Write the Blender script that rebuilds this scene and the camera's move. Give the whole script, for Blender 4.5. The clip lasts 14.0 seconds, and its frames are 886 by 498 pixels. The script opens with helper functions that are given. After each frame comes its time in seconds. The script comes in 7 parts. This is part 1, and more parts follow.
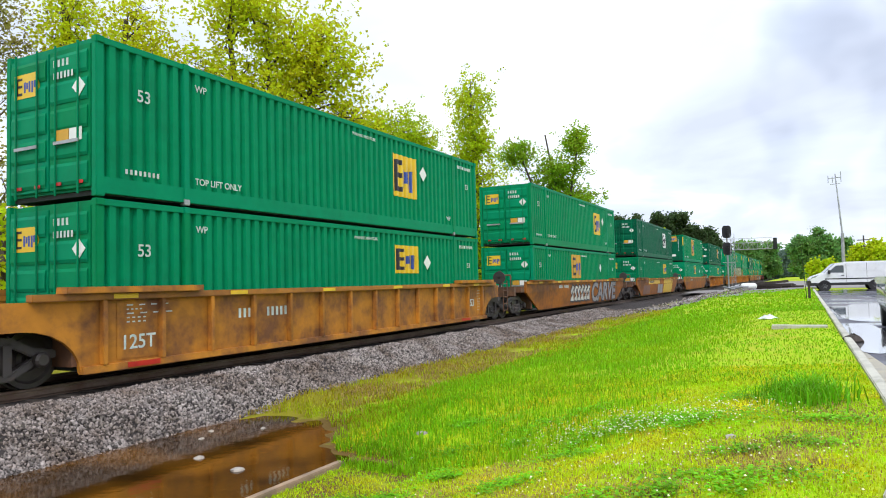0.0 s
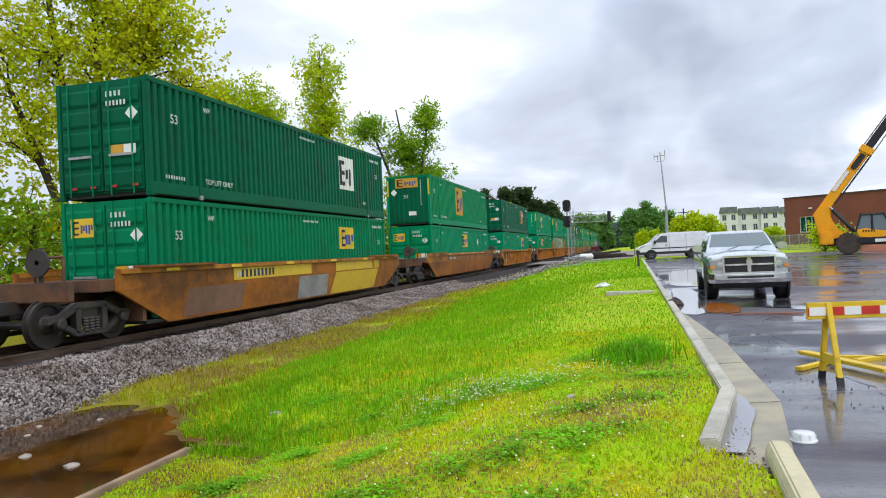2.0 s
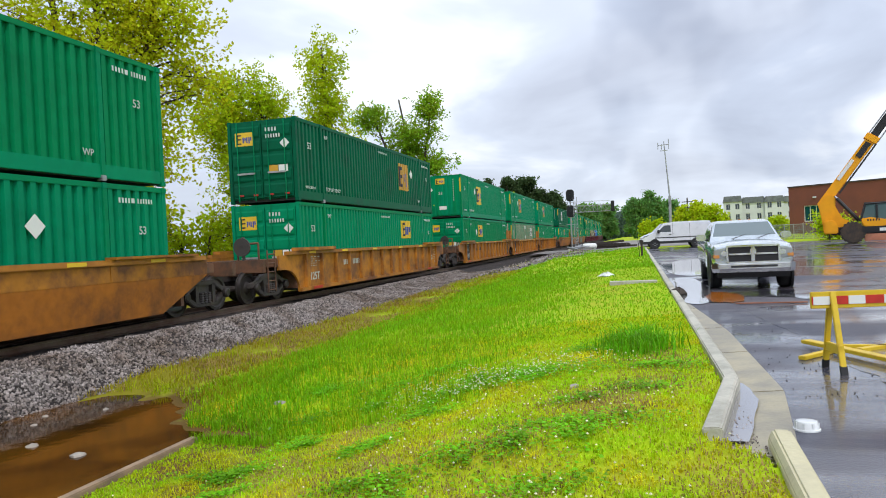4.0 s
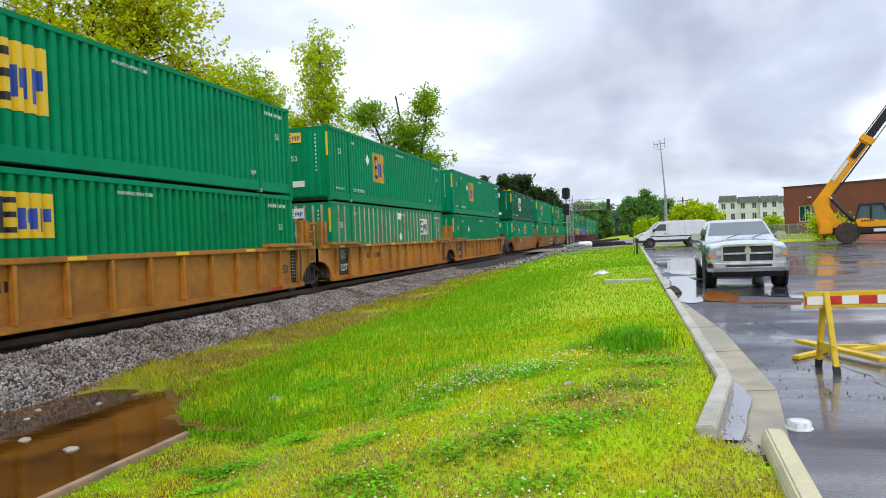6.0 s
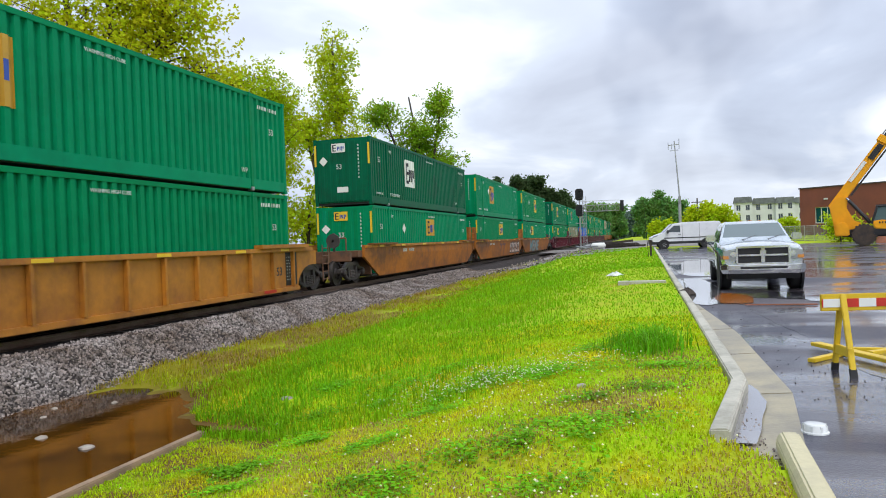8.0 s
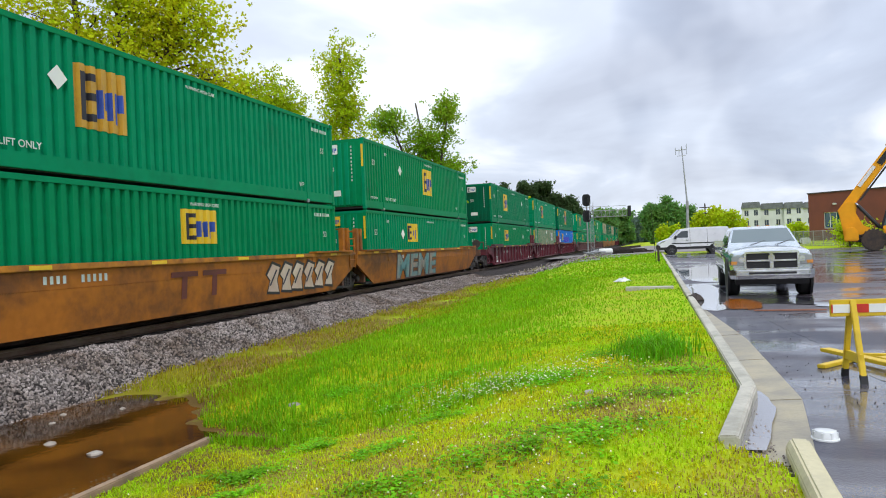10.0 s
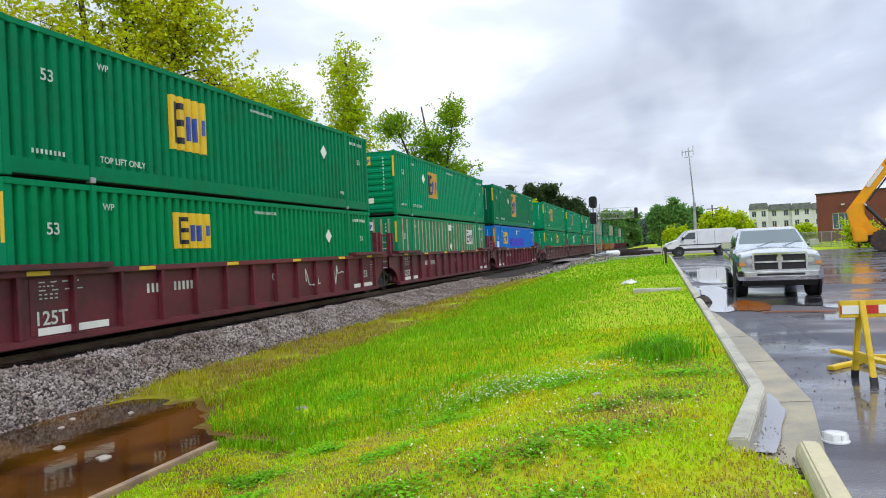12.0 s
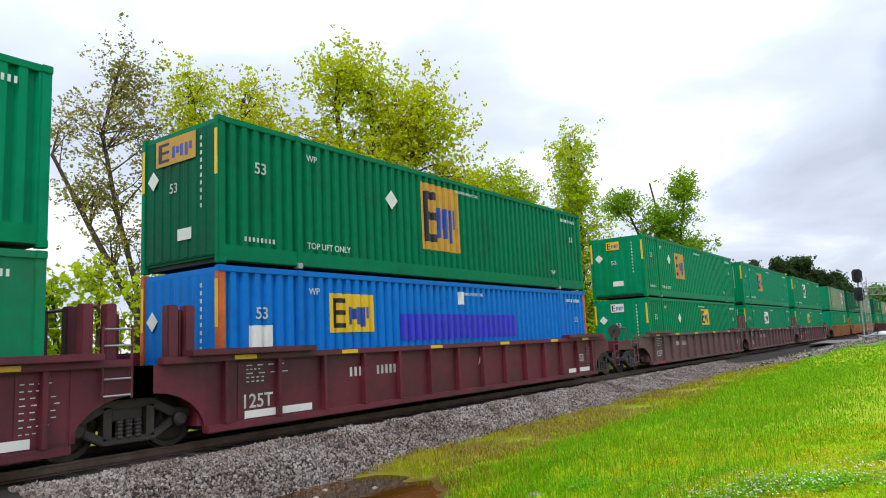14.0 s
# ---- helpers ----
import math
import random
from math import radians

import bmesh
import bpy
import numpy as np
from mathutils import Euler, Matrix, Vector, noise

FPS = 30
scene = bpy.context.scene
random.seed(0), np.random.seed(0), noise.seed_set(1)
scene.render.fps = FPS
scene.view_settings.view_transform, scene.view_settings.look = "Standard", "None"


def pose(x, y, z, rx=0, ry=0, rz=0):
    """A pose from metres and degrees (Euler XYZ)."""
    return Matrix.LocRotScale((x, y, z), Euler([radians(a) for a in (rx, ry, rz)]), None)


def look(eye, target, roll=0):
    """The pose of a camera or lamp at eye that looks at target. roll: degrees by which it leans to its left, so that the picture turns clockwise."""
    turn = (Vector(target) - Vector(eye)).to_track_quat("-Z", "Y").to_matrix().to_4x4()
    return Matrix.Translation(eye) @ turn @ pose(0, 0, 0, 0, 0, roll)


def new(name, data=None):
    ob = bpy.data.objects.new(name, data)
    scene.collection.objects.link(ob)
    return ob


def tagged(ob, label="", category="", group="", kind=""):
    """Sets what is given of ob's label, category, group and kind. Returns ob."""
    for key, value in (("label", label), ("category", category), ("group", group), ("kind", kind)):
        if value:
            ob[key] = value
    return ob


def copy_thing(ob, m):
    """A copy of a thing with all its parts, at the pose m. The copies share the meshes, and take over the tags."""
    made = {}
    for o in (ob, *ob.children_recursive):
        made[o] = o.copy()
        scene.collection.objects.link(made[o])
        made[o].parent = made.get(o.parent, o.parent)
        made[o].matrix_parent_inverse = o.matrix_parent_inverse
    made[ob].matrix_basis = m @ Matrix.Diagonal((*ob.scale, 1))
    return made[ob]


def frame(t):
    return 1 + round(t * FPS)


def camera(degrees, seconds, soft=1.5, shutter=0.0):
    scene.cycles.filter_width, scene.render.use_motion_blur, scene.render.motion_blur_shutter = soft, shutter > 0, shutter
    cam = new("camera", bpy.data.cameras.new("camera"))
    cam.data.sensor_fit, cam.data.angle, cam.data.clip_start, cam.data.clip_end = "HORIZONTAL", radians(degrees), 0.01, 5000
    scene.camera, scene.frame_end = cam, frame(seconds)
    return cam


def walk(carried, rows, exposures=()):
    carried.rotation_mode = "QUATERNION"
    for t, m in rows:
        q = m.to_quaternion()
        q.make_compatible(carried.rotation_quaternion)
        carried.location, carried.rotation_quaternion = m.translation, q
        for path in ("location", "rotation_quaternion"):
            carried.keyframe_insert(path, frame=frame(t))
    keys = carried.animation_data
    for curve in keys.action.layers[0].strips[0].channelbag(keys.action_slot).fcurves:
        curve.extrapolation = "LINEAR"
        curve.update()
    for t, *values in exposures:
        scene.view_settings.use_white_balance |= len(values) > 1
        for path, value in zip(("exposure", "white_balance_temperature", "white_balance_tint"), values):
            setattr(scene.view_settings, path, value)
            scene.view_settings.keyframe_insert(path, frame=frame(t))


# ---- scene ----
EYE = 1.58          # height of the camera above the near edge of the lot
PATH = [            # seconds, pitch, lean, yaw
    (0, 2.817, -1.458, 27.050),
    (0.2, 2.521, -1.155, 21.729),
    (0.5, 1.916, -1.056, 16.855),
    (1, 1.024, -1.789, 14.250),
    (1.5, 0.524, -2.379, 14.508),
    (2, 0.336, -2.630, 15.036),
    (2.5, 0.199, -2.746, 15.361),
    (3, -0.029, -2.841, 15.490),
    (3.5, -0.286, -2.853, 15.444),
    (6, -0.745, -2.266, 14.990),
    (6.5, -0.670, -2.150, 15.270),
    (7, -0.627, -2.059, 15.587),
    (7.5, -0.601, -2.086, 15.856),
    (8, -0.623, -2.145, 16.033),
    (10.5, 0.081, -2.311, 16.722),
    (11, 0.212, -2.394, 16.849),
    (11.5, 0.207, -2.477, 16.981),
    (12, 0.156, -2.569, 17.123),
    (12.5, 0.333, -2.622, 17.504),
    (13, 1.218, -2.727, 19.293),
    (13.5, 2.917, -2.923, 22.842),
    (13.8, 5.335, -2.749, 28.165),
    (14, 7.705, -2.668, 35.475),
]
cam = camera(65.0, 14.0, soft=1.0)
walk(cam, [(t, look((0, 0, EYE), (-math.sin(radians(y)) * math.cos(radians(p)), math.cos(radians(y)) * math.cos(radians(p)), EYE + math.sin(radians(p))), r))
           for t, p, r, y in PATH],
     exposures=[(0, 0.32), (0.5, 0.12), (1.0, 0.03), (1.5, 0.0), (14.0, 0.0)])

# ---- light: an overcast spring day ----
SUN_EL, SUN_AZ = radians(52), radians(150)
world = bpy.data.worlds.new("overcast_sky")
scene.world = world
world.use_nodes = True
wn, wl = world.node_tree.nodes, world.node_tree.links
wn.clear()


def wnode(kind, **values):
    n = wn.new(kind)
    for key, value in values.items():
        n.inputs[key].default_value = value
    return n


out = wnode("ShaderNodeOutputWorld")
bg = wnode("ShaderNodeBackground", Strength=1.0)
sky = wn.new("ShaderNodeTexSky")
sky.sky_type, sky.sun_disc = "NISHITA", False
sky.sun_elevation, sky.sun_rotation = SUN_EL, SUN_AZ
sky_dim = wn.new("ShaderNodeVectorMath")
sky_dim.operation = "SCALE"
sky_dim.inputs["Scale"].default_value = 0.1
wl.new(sky.outputs[0], sky_dim.inputs[0])
tc = wn.new("ShaderNodeTexCoord")
sep = wn.new("ShaderNodeSeparateXYZ")
wl.new(tc.outputs["Generated"], sep.inputs[0])
# clouds lie on a flat layer: direction divided by its height
up = wn.new("ShaderNodeMath")
up.operation, up.inputs[1].default_value = "MAXIMUM", 0.0
wl.new(sep.outputs[2], up.inputs[0])
lift = wn.new("ShaderNodeMath")
lift.operation, lift.inputs[1].default_value = "ADD", 0.30
wl.new(up.outputs[0], lift.inputs[0])
flat = wn.new("ShaderNodeVectorMath")
flat.operation = "DIVIDE"
wl.new(tc.outputs["Generated"], flat.inputs[0])
comb = wn.new("ShaderNodeCombineXYZ")
for k in range(3):
    wl.new(lift.outputs[0], comb.inputs[k])
wl.new(comb.outputs[0], flat.inputs[1])
cloud = wnode("ShaderNodeTexNoise", Scale=1.5, Detail=5.0, Roughness=0.5, Distortion=0.4)
wl.new(flat.outputs[0], cloud.inputs["Vector"])
ramp = wn.new("ShaderNodeValToRGB")
ramp.color_ramp.elements[0].position, ramp.color_ramp.elements[0].color = 0.34, (0.56, 0.61, 0.73, 1)
ramp.color_ramp.elements[1].position, ramp.color_ramp.elements[1].color = 0.66, (1.05, 1.09, 1.15, 1)
mid = ramp.color_ramp.elements.new(0.52)
mid.color = (0.71, 0.78, 0.92, 1)
wl.new(cloud.outputs[0], ramp.inputs[0])
cover = wn.new("ShaderNodeMix")
cover.data_type = "RGBA"
cover.inputs[0].default_value = 0.93
wl.new(sky_dim.outputs[0], cover.inputs[6])
wl.new(ramp.outputs[0], cover.inputs[7])
# an overcast sky is about three times brighter overhead than at the horizon
grade = wn.new("ShaderNodeMapRange")
grade.inputs["From Min"].default_value, grade.inputs["From Max"].default_value = 0.0, 1.0
grade.inputs["To Min"].default_value, grade.inputs["To Max"].default_value = 0.98, 1.85
wl.new(up.outputs[0], grade.inputs["Value"])
glow = wn.new("ShaderNodeVectorMath")
glow.operation = "SCALE"
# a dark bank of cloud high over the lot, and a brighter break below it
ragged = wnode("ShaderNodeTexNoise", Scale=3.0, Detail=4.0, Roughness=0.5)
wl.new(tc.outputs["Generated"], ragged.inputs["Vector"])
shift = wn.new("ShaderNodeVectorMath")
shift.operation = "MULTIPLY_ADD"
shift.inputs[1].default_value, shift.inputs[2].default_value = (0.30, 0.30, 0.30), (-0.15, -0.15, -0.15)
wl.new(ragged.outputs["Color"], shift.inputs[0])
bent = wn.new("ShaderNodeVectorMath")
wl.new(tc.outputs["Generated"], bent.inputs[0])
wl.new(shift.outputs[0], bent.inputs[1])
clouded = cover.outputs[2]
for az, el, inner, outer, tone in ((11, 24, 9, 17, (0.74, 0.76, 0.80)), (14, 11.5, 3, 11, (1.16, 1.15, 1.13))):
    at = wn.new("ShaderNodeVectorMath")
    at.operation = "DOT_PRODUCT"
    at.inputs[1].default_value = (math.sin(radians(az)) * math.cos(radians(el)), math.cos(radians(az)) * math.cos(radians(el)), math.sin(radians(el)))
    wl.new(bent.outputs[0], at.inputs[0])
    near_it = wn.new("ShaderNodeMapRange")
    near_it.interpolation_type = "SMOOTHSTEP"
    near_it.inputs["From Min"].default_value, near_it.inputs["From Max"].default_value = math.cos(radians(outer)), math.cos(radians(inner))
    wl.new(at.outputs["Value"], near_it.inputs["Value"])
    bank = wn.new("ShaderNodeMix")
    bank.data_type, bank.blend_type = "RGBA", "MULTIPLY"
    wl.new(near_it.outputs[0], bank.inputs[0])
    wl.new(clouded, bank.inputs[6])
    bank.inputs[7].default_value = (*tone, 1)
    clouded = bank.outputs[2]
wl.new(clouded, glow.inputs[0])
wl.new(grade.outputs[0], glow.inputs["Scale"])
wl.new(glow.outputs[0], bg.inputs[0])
wl.new(bg.outputs[0], out.inputs[0])
sun = new("sun", bpy.data.lights.new("sun", "SUN"))
sun.data.energy, sun.data.angle, sun.data.color = 1.5, radians(14), (1.0, 0.96, 0.9)
sun.matrix_world = look((math.sin(SUN_AZ) * 50, math.cos(SUN_AZ) * 50, 50 * math.tan(SUN_EL)), (0, 0, 0))


# ---- materials ----
def material(name, colour, rough=0.6, metal=0.0, vary=0.2, grain=6.0, bump=0.15, second=None, spread=0.5, patch=1.2, coat=0.0, hue=0.0, island=False, gloss=None):
    """Base colour with fine grain and larger patches of a second colour, roughness variation and fine relief."""
    m = bpy.data.materials.new(name)
    m.use_nodes = True
    n, l = m.node_tree.nodes, m.node_tree.links
    b = n["Principled BSDF"]
    tc = n.new("ShaderNodeTexCoord")
    fine = n.new("ShaderNodeTexNoise")
    fine.inputs["Scale"].default_value, fine.inputs["Detail"].default_value = grain, 6.0
    big = n.new("ShaderNodeTexNoise")
    big.inputs["Scale"].default_value, big.inputs["Detail"].default_value, big.inputs["Roughness"].default_value = patch, 5.0, 0.65
    info = n.new("ShaderNodeNewGeometry" if island else "ShaderNodeObjectInfo")
    for t in (fine, big):
        l.new(tc.outputs["Object"], t.inputs["Vector"])
    r = n.new("ShaderNodeValToRGB")
    second = second or tuple(c * 0.6 for c in colour)
    r.color_ramp.elements[0].position, r.color_ramp.elements[0].color = spread - 0.14, (*second, 1)
    r.color_ramp.elements[1].position, r.color_ramp.elements[1].color = spread + 0.1, (*colour, 1)
    l.new(big.outputs[0], r.inputs[0])
    hsv = n.new("ShaderNodeHueSaturation")
    l.new(r.outputs[0], hsv.inputs["Color"])
    val = n.new("ShaderNodeMapRange")
    val.inputs["To Min"].default_value, val.inputs["To Max"].default_value = 1 - vary, 1 + vary
    mixv = n.new("ShaderNodeMath")
    mixv.operation = "MULTIPLY_ADD"
    l.new(info.outputs["Random Per Island" if island else "Random"], mixv.inputs[0])
    mixv.inputs[1].default_value = 0.35 if not island else 0.7
    half = n.new("ShaderNodeMath")
    half.operation, half.inputs[1].default_value = "MULTIPLY", 0.65 if not island else 0.3
    l.new(fine.outputs[0], half.inputs[0])
    l.new(half.outputs[0], mixv.inputs[2])
    l.new(mixv.outputs[0], val.inputs["Value"])
    l.new(val.outputs[0], hsv.inputs["Value"])
    if hue:
        hr = n.new("ShaderNodeMapRange")
        hr.inputs["To Min"].default_value, hr.inputs["To Max"].default_value = 0.5 - hue, 0.5 + hue
        l.new(info.outputs["Random Per Island" if island else "Random"], hr.inputs["Value"])
        l.new(hr.outputs[0], hsv.inputs["Hue"])
    l.new(hsv.outputs[0], b.inputs["Base Color"])
    rr = n.new("ShaderNodeMapRange")
    rr.inputs["To Min"].default_value, rr.inputs["To Max"].default_value = max(0.02, rough - 0.14), min(1.0, rough + 0.14)
    l.new(big.outputs[0], rr.inputs["Value"])
    l.new(rr.outputs[0], b.inputs["Roughness"])
    b.inputs["Metallic"].default_value = metal
    b.inputs["Specular IOR Level"].default_value = gloss if gloss is not None else 0.15 if rough > 0.85 or island else 0.5
    b.inputs["Coat Weight"].default_value = coat
    if bump:
        bp = n.new("ShaderNodeBump")
        bp.inputs["Strength"].default_value, bp.inputs["Distance"].default_value = bump, 0.02
        l.new(fine.outputs[0], bp.inputs["Height"])
        l.new(bp.outputs[0], b.inputs["Normal"])
    return m


def leafy(m, amount=0.5):
    """Lets light through thin leaves and blades."""
    n, l = m.node_tree.nodes, m.node_tree.links
    b, o = n["Principled BSDF"], n["Material Output"]
    t, mix = n.new("ShaderNodeBsdfTranslucent"), n.new("ShaderNodeMixShader")
    mix.inputs[0].default_value = amount
    colour = b.inputs["Base Color"].links[0].from_socket
    l.new(colour, t.inputs["Color"])
    l.new(b.outputs[0], mix.inputs[1])
    l.new(t.outputs[0], mix.inputs[2])
    l.new(mix.outputs[0], o.inputs["Surface"])
    return m


def glass(name, tint, rough=0.03):
    m = bpy.data.materials.new(name)
    m.use_nodes = True
    b = m.node_tree.nodes["Principled BSDF"]
    b.inputs["Base Color"].default_value = (*tint, 1)
    b.inputs["Roughness"].default_value = rough
    b.inputs["Specular IOR Level"].default_value = 0.8
    b.inputs["Coat Weight"].default_value = 0.5
    return m


def wet_asphalt():
    """Dark asphalt after rain: damp film in patches, standing water in others."""
    m = material("wet_asphalt", (0.036, 0.038, 0.058), 0.4, vary=0.4, grain=45, bump=0.5, second=(0.095, 0.075, 0.075), spread=0.45, patch=0.12)
    n, l = m.node_tree.nodes, m.node_tree.links
    b = n["Principled BSDF"]
    tc = n.new("ShaderNodeTexCoord")
    stretch = n.new("ShaderNodeMapping")
    stretch.inputs["Scale"].default_value = (0.22, 0.5, 1)
    film = n.new("ShaderNodeTexNoise")
    film.inputs["Scale"].default_value, film.inputs["Detail"].default_value, film.inputs["Distortion"].default_value = 1.0, 4.0, 0.6
    l.new(tc.outputs["Object"], stretch.inputs[0])
    l.new(stretch.outputs[0], film.inputs["Vector"])
    r = n.new("ShaderNodeValToRGB")
    r.color_ramp.elements[0].position, r.color_ramp.elements[0].color = 0.42, (0.07, 0.07, 0.07, 1)
    r.color_ramp.elements[1].position, r.color_ramp.elements[1].color = 0.58, (0.60, 0.60, 0.60, 1)
    l.new(film.outputs[0], r.inputs[0])
    l.new(r.outputs[0], b.inputs["Roughness"])
    wet = n.new("ShaderNodeMapRange")
    wet.inputs["From Min"].default_value, wet.inputs["From Max"].default_value = 0.44, 0.57
    wet.inputs["To Min"].default_value, wet.inputs["To Max"].default_value = 1.0, 0.04
    l.new(film.outputs[0], wet.inputs["Value"])
    l.new(wet.outputs[0], b.inputs["Coat Weight"])
    b.inputs["Coat Roughness"].default_value = 0.08
    return m


M = {}
M["grass_ground"] = material("grass_ground", (0.31, 0.44, 0.006), 0.9, vary=0.35, grain=18, bump=0.6, second=(0.34, 0.30, 0.02), spread=0.44, patch=0.9)
# mud shows where the ground lies low by the water
n, l = M["grass_ground"].node_tree.nodes, M["grass_ground"].node_tree.links
b = n["Principled BSDF"]
turf_colour = b.inputs["Base Color"].links[0].from_socket
tc, split, wob, add, rng, mix = n.new("ShaderNodeTexCoord"), n.new("ShaderNodeSeparateXYZ"), n.new("ShaderNodeTexNoise"), n.new("ShaderNodeMath"), n.new("ShaderNodeMapRange"), n.new("ShaderNodeMix")
wob.inputs["Scale"].default_value, wob.inputs["Detail"].default_value = 2.2, 4.0
add.operation, add.inputs[1].default_value, mix.data_type = "MULTIPLY_ADD", 0.35, "RGBA"
rng.inputs["From Min"].default_value, rng.inputs["From Max"].default_value = -0.62, -0.52
mix.inputs[6].default_value = (0.13, 0.08, 0.022, 1)
l.new(tc.outputs["Object"], split.inputs[0])
l.new(tc.outputs["Object"], wob.inputs["Vector"])
l.new(wob.outputs[0], add.inputs[0])
l.new(split.outputs[2], add.inputs[2])
l.new(add.outputs[0], rng.inputs["Value"])
l.new(rng.outputs[0], mix.inputs[0])
l.new(turf_colour, mix.inputs[7])
# and in a ragged olive strip along the foot of the ballast
add2, rng2, mix2 = n.new("ShaderNodeMath"), n.new("ShaderNodeMapRange"), n.new("ShaderNodeMix")
add2.operation, add2.inputs[1].default_value, mix2.data_type = "MULTIPLY_ADD", 1.6, "RGBA"
rng2.inputs["From Min"].default_value, rng2.inputs["From Max"].default_value = -7.7, -7.0
mix2.inputs[6].default_value = (0.22, 0.20, 0.014, 1)
l.new(wob.outputs[0], add2.inputs[0])
l.new(split.outputs[0], add2.inputs[2])
l.new(add2.outputs[0], rng2.inputs["Value"])
l.new(rng2.outputs[0], mix2.inputs[0])
l.new(mix.outputs[2], mix2.inputs[7])
l.new(mix2.outputs[2], b.inputs["Base Color"])
M["grass"] = material("grass_blade", (0.38, 0.59, 0.008), 0.6, vary=0.55, grain=2, bump=0, second=(0.68, 0.60, 0.014), spread=0.50, patch=0.9, hue=0.02, island=True)
M["long_grass"] = material("long_grass_blade", (0.205, 0.44, 0.006), 0.6, vary=0.5, grain=2, bump=0, second=(0.35, 0.47, 0.008), spread=0.42, patch=0.4, hue=0.012, island=True)
M["clover"] = material("clover_leaf", (0.24, 0.58, 0.012), 0.6, vary=0.5, grain=2, bump=0, hue=0.012, island=True)
M["weed"] = material("weed_blade", (0.17, 0.46, 0.008), 0.55, vary=0.5, grain=2, bump=0, hue=0.015, island=True)
M["ditch_weed"] = material("olive_weed_blade", (0.36, 0.42, 0.010), 0.65, vary=0.5, grain=2, bump=0, second=(0.34, 0.22, 0.02), spread=0.48, patch=0.8, hue=0.02, island=True)
M["straw"] = material("dry_grass", (0.46, 0.32, 0.12), 0.8, vary=0.35, grain=4, bump=0, island=True)
M["flower"] = material("clover_flower", (0.82, 0.80, 0.52), 0.7, vary=0.2, bump=0, island=True)
# near-black bed: shade under wagons and in gaps between stones is its colour
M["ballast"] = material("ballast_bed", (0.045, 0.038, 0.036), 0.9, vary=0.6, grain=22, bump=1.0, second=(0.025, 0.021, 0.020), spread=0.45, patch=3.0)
M["stone"] = material("ballast_stone", (0.285, 0.25, 0.235), 0.8, vary=0.98, grain=12, bump=0.3, second=(0.15, 0.115, 0.095), patch=1.0, island=True)
M["mud"] = material("mud", (0.14, 0.08, 0.03), 0.5, vary=0.3, grain=8, bump=0.4)
M["asphalt"] = wet_asphalt()
M["gravel"] = material("grey_gravel", (0.27, 0.255, 0.25), 0.9, vary=0.4, grain=9, bump=0.8, second=(0.18, 0.16, 0.15), patch=0.3)
M["concrete"] = material("concrete", (0.47, 0.45, 0.375), 0.7, vary=0.22, grain=25, bump=0.25, second=(0.27, 0.26, 0.21), spread=0.45, patch=1.6)
M["wet_concrete"] = material("wet_concrete", (0.36, 0.315, 0.205), 0.42, vary=0.22, grain=25, bump=0.1, second=(0.20, 0.18, 0.135), spread=0.47, patch=1.3)
M["tan_concrete"] = material("cream_concrete", (0.55, 0.50, 0.32), 0.7, vary=0.2, grain=20, bump=0.25, second=(0.42, 0.38, 0.26), spread=0.42, patch=2.0)
M["rail"] = material("rail_steel", (0.18, 0.13, 0.10), 0.45, 0.7, grain=12, second=(0.12, 0.07, 0.05))
M["tie"] = material("creosote_timber", (0.055, 0.042, 0.035), 0.85, vary=0.3, grain=15, bump=0.5)
M["green"] = material("green_container_paint", (0.001, 0.225, 0.096), 0.5, vary=0.24, grain=3.5, bump=0.05, second=(0.002, 0.168, 0.072), spread=0.40, patch=0.55, hue=0.012, gloss=0.07)
M["green_dull"] = material("faded_green_paint", (0.001, 0.185, 0.080), 0.5, vary=0.25, grain=4, bump=0.05, second=(0.008, 0.135, 0.060), spread=0.40, patch=0.7, gloss=0.07)
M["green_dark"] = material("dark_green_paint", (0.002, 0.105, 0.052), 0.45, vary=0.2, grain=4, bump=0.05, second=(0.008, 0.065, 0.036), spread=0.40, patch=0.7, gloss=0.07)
M["green_grey"] = material("weathered_grey_green_paint", (0.006, 0.225, 0.10), 0.5, vary=0.2, grain=4, bump=0.05, second=(0.03, 0.165, 0.085), spread=0.42, patch=0.5, gloss=0.07)
M["blue"] = material("blue_container_paint", (0.008, 0.165, 0.56), 0.42, vary=0.2, grain=4, bump=0.05, second=(0.012, 0.12, 0.40), spread=0.38, patch=0.8, gloss=0.07)
M["violet"] = material("overpainted_violet_blue", (0.03, 0.03, 0.55), 0.45, vary=0.1, grain=4, bump=0.02, second=(0.03, 0.035, 0.45))
M["orange_post"] = material("orange_post_paint", (0.62, 0.13, 0.025), 0.45, vary=0.15, grain=5, bump=0.05)
M["tan_rib"] = material("rusty_tan_rib", (0.44, 0.36, 0.27), 0.6, vary=0.3, grain=6, bump=0.1, second=(0.28, 0.17, 0.10), spread=0.45, patch=2)
M["wall_under"] = material("container_underframe", (0.015, 0.02, 0.018), 0.7, vary=0.3, grain=5)
M["yellow"] = material("yellow_decal", (0.72, 0.47, 0.02), 0.45, vary=0.1, grain=4, bump=0.02, second=(0.58, 0.36, 0.02), spread=0.35)
M["gold"] = material("faded_gold_decal", (0.55, 0.30, 0.025), 0.5, vary=0.2, grain=4, bump=0.02, second=(0.40, 0.22, 0.03), spread=0.42)
M["white"] = material("white_decal", (0.74, 0.75, 0.72), 0.5, vary=0.08, grain=5, bump=0.02, second=(0.58, 0.60, 0.56), spread=0.36)
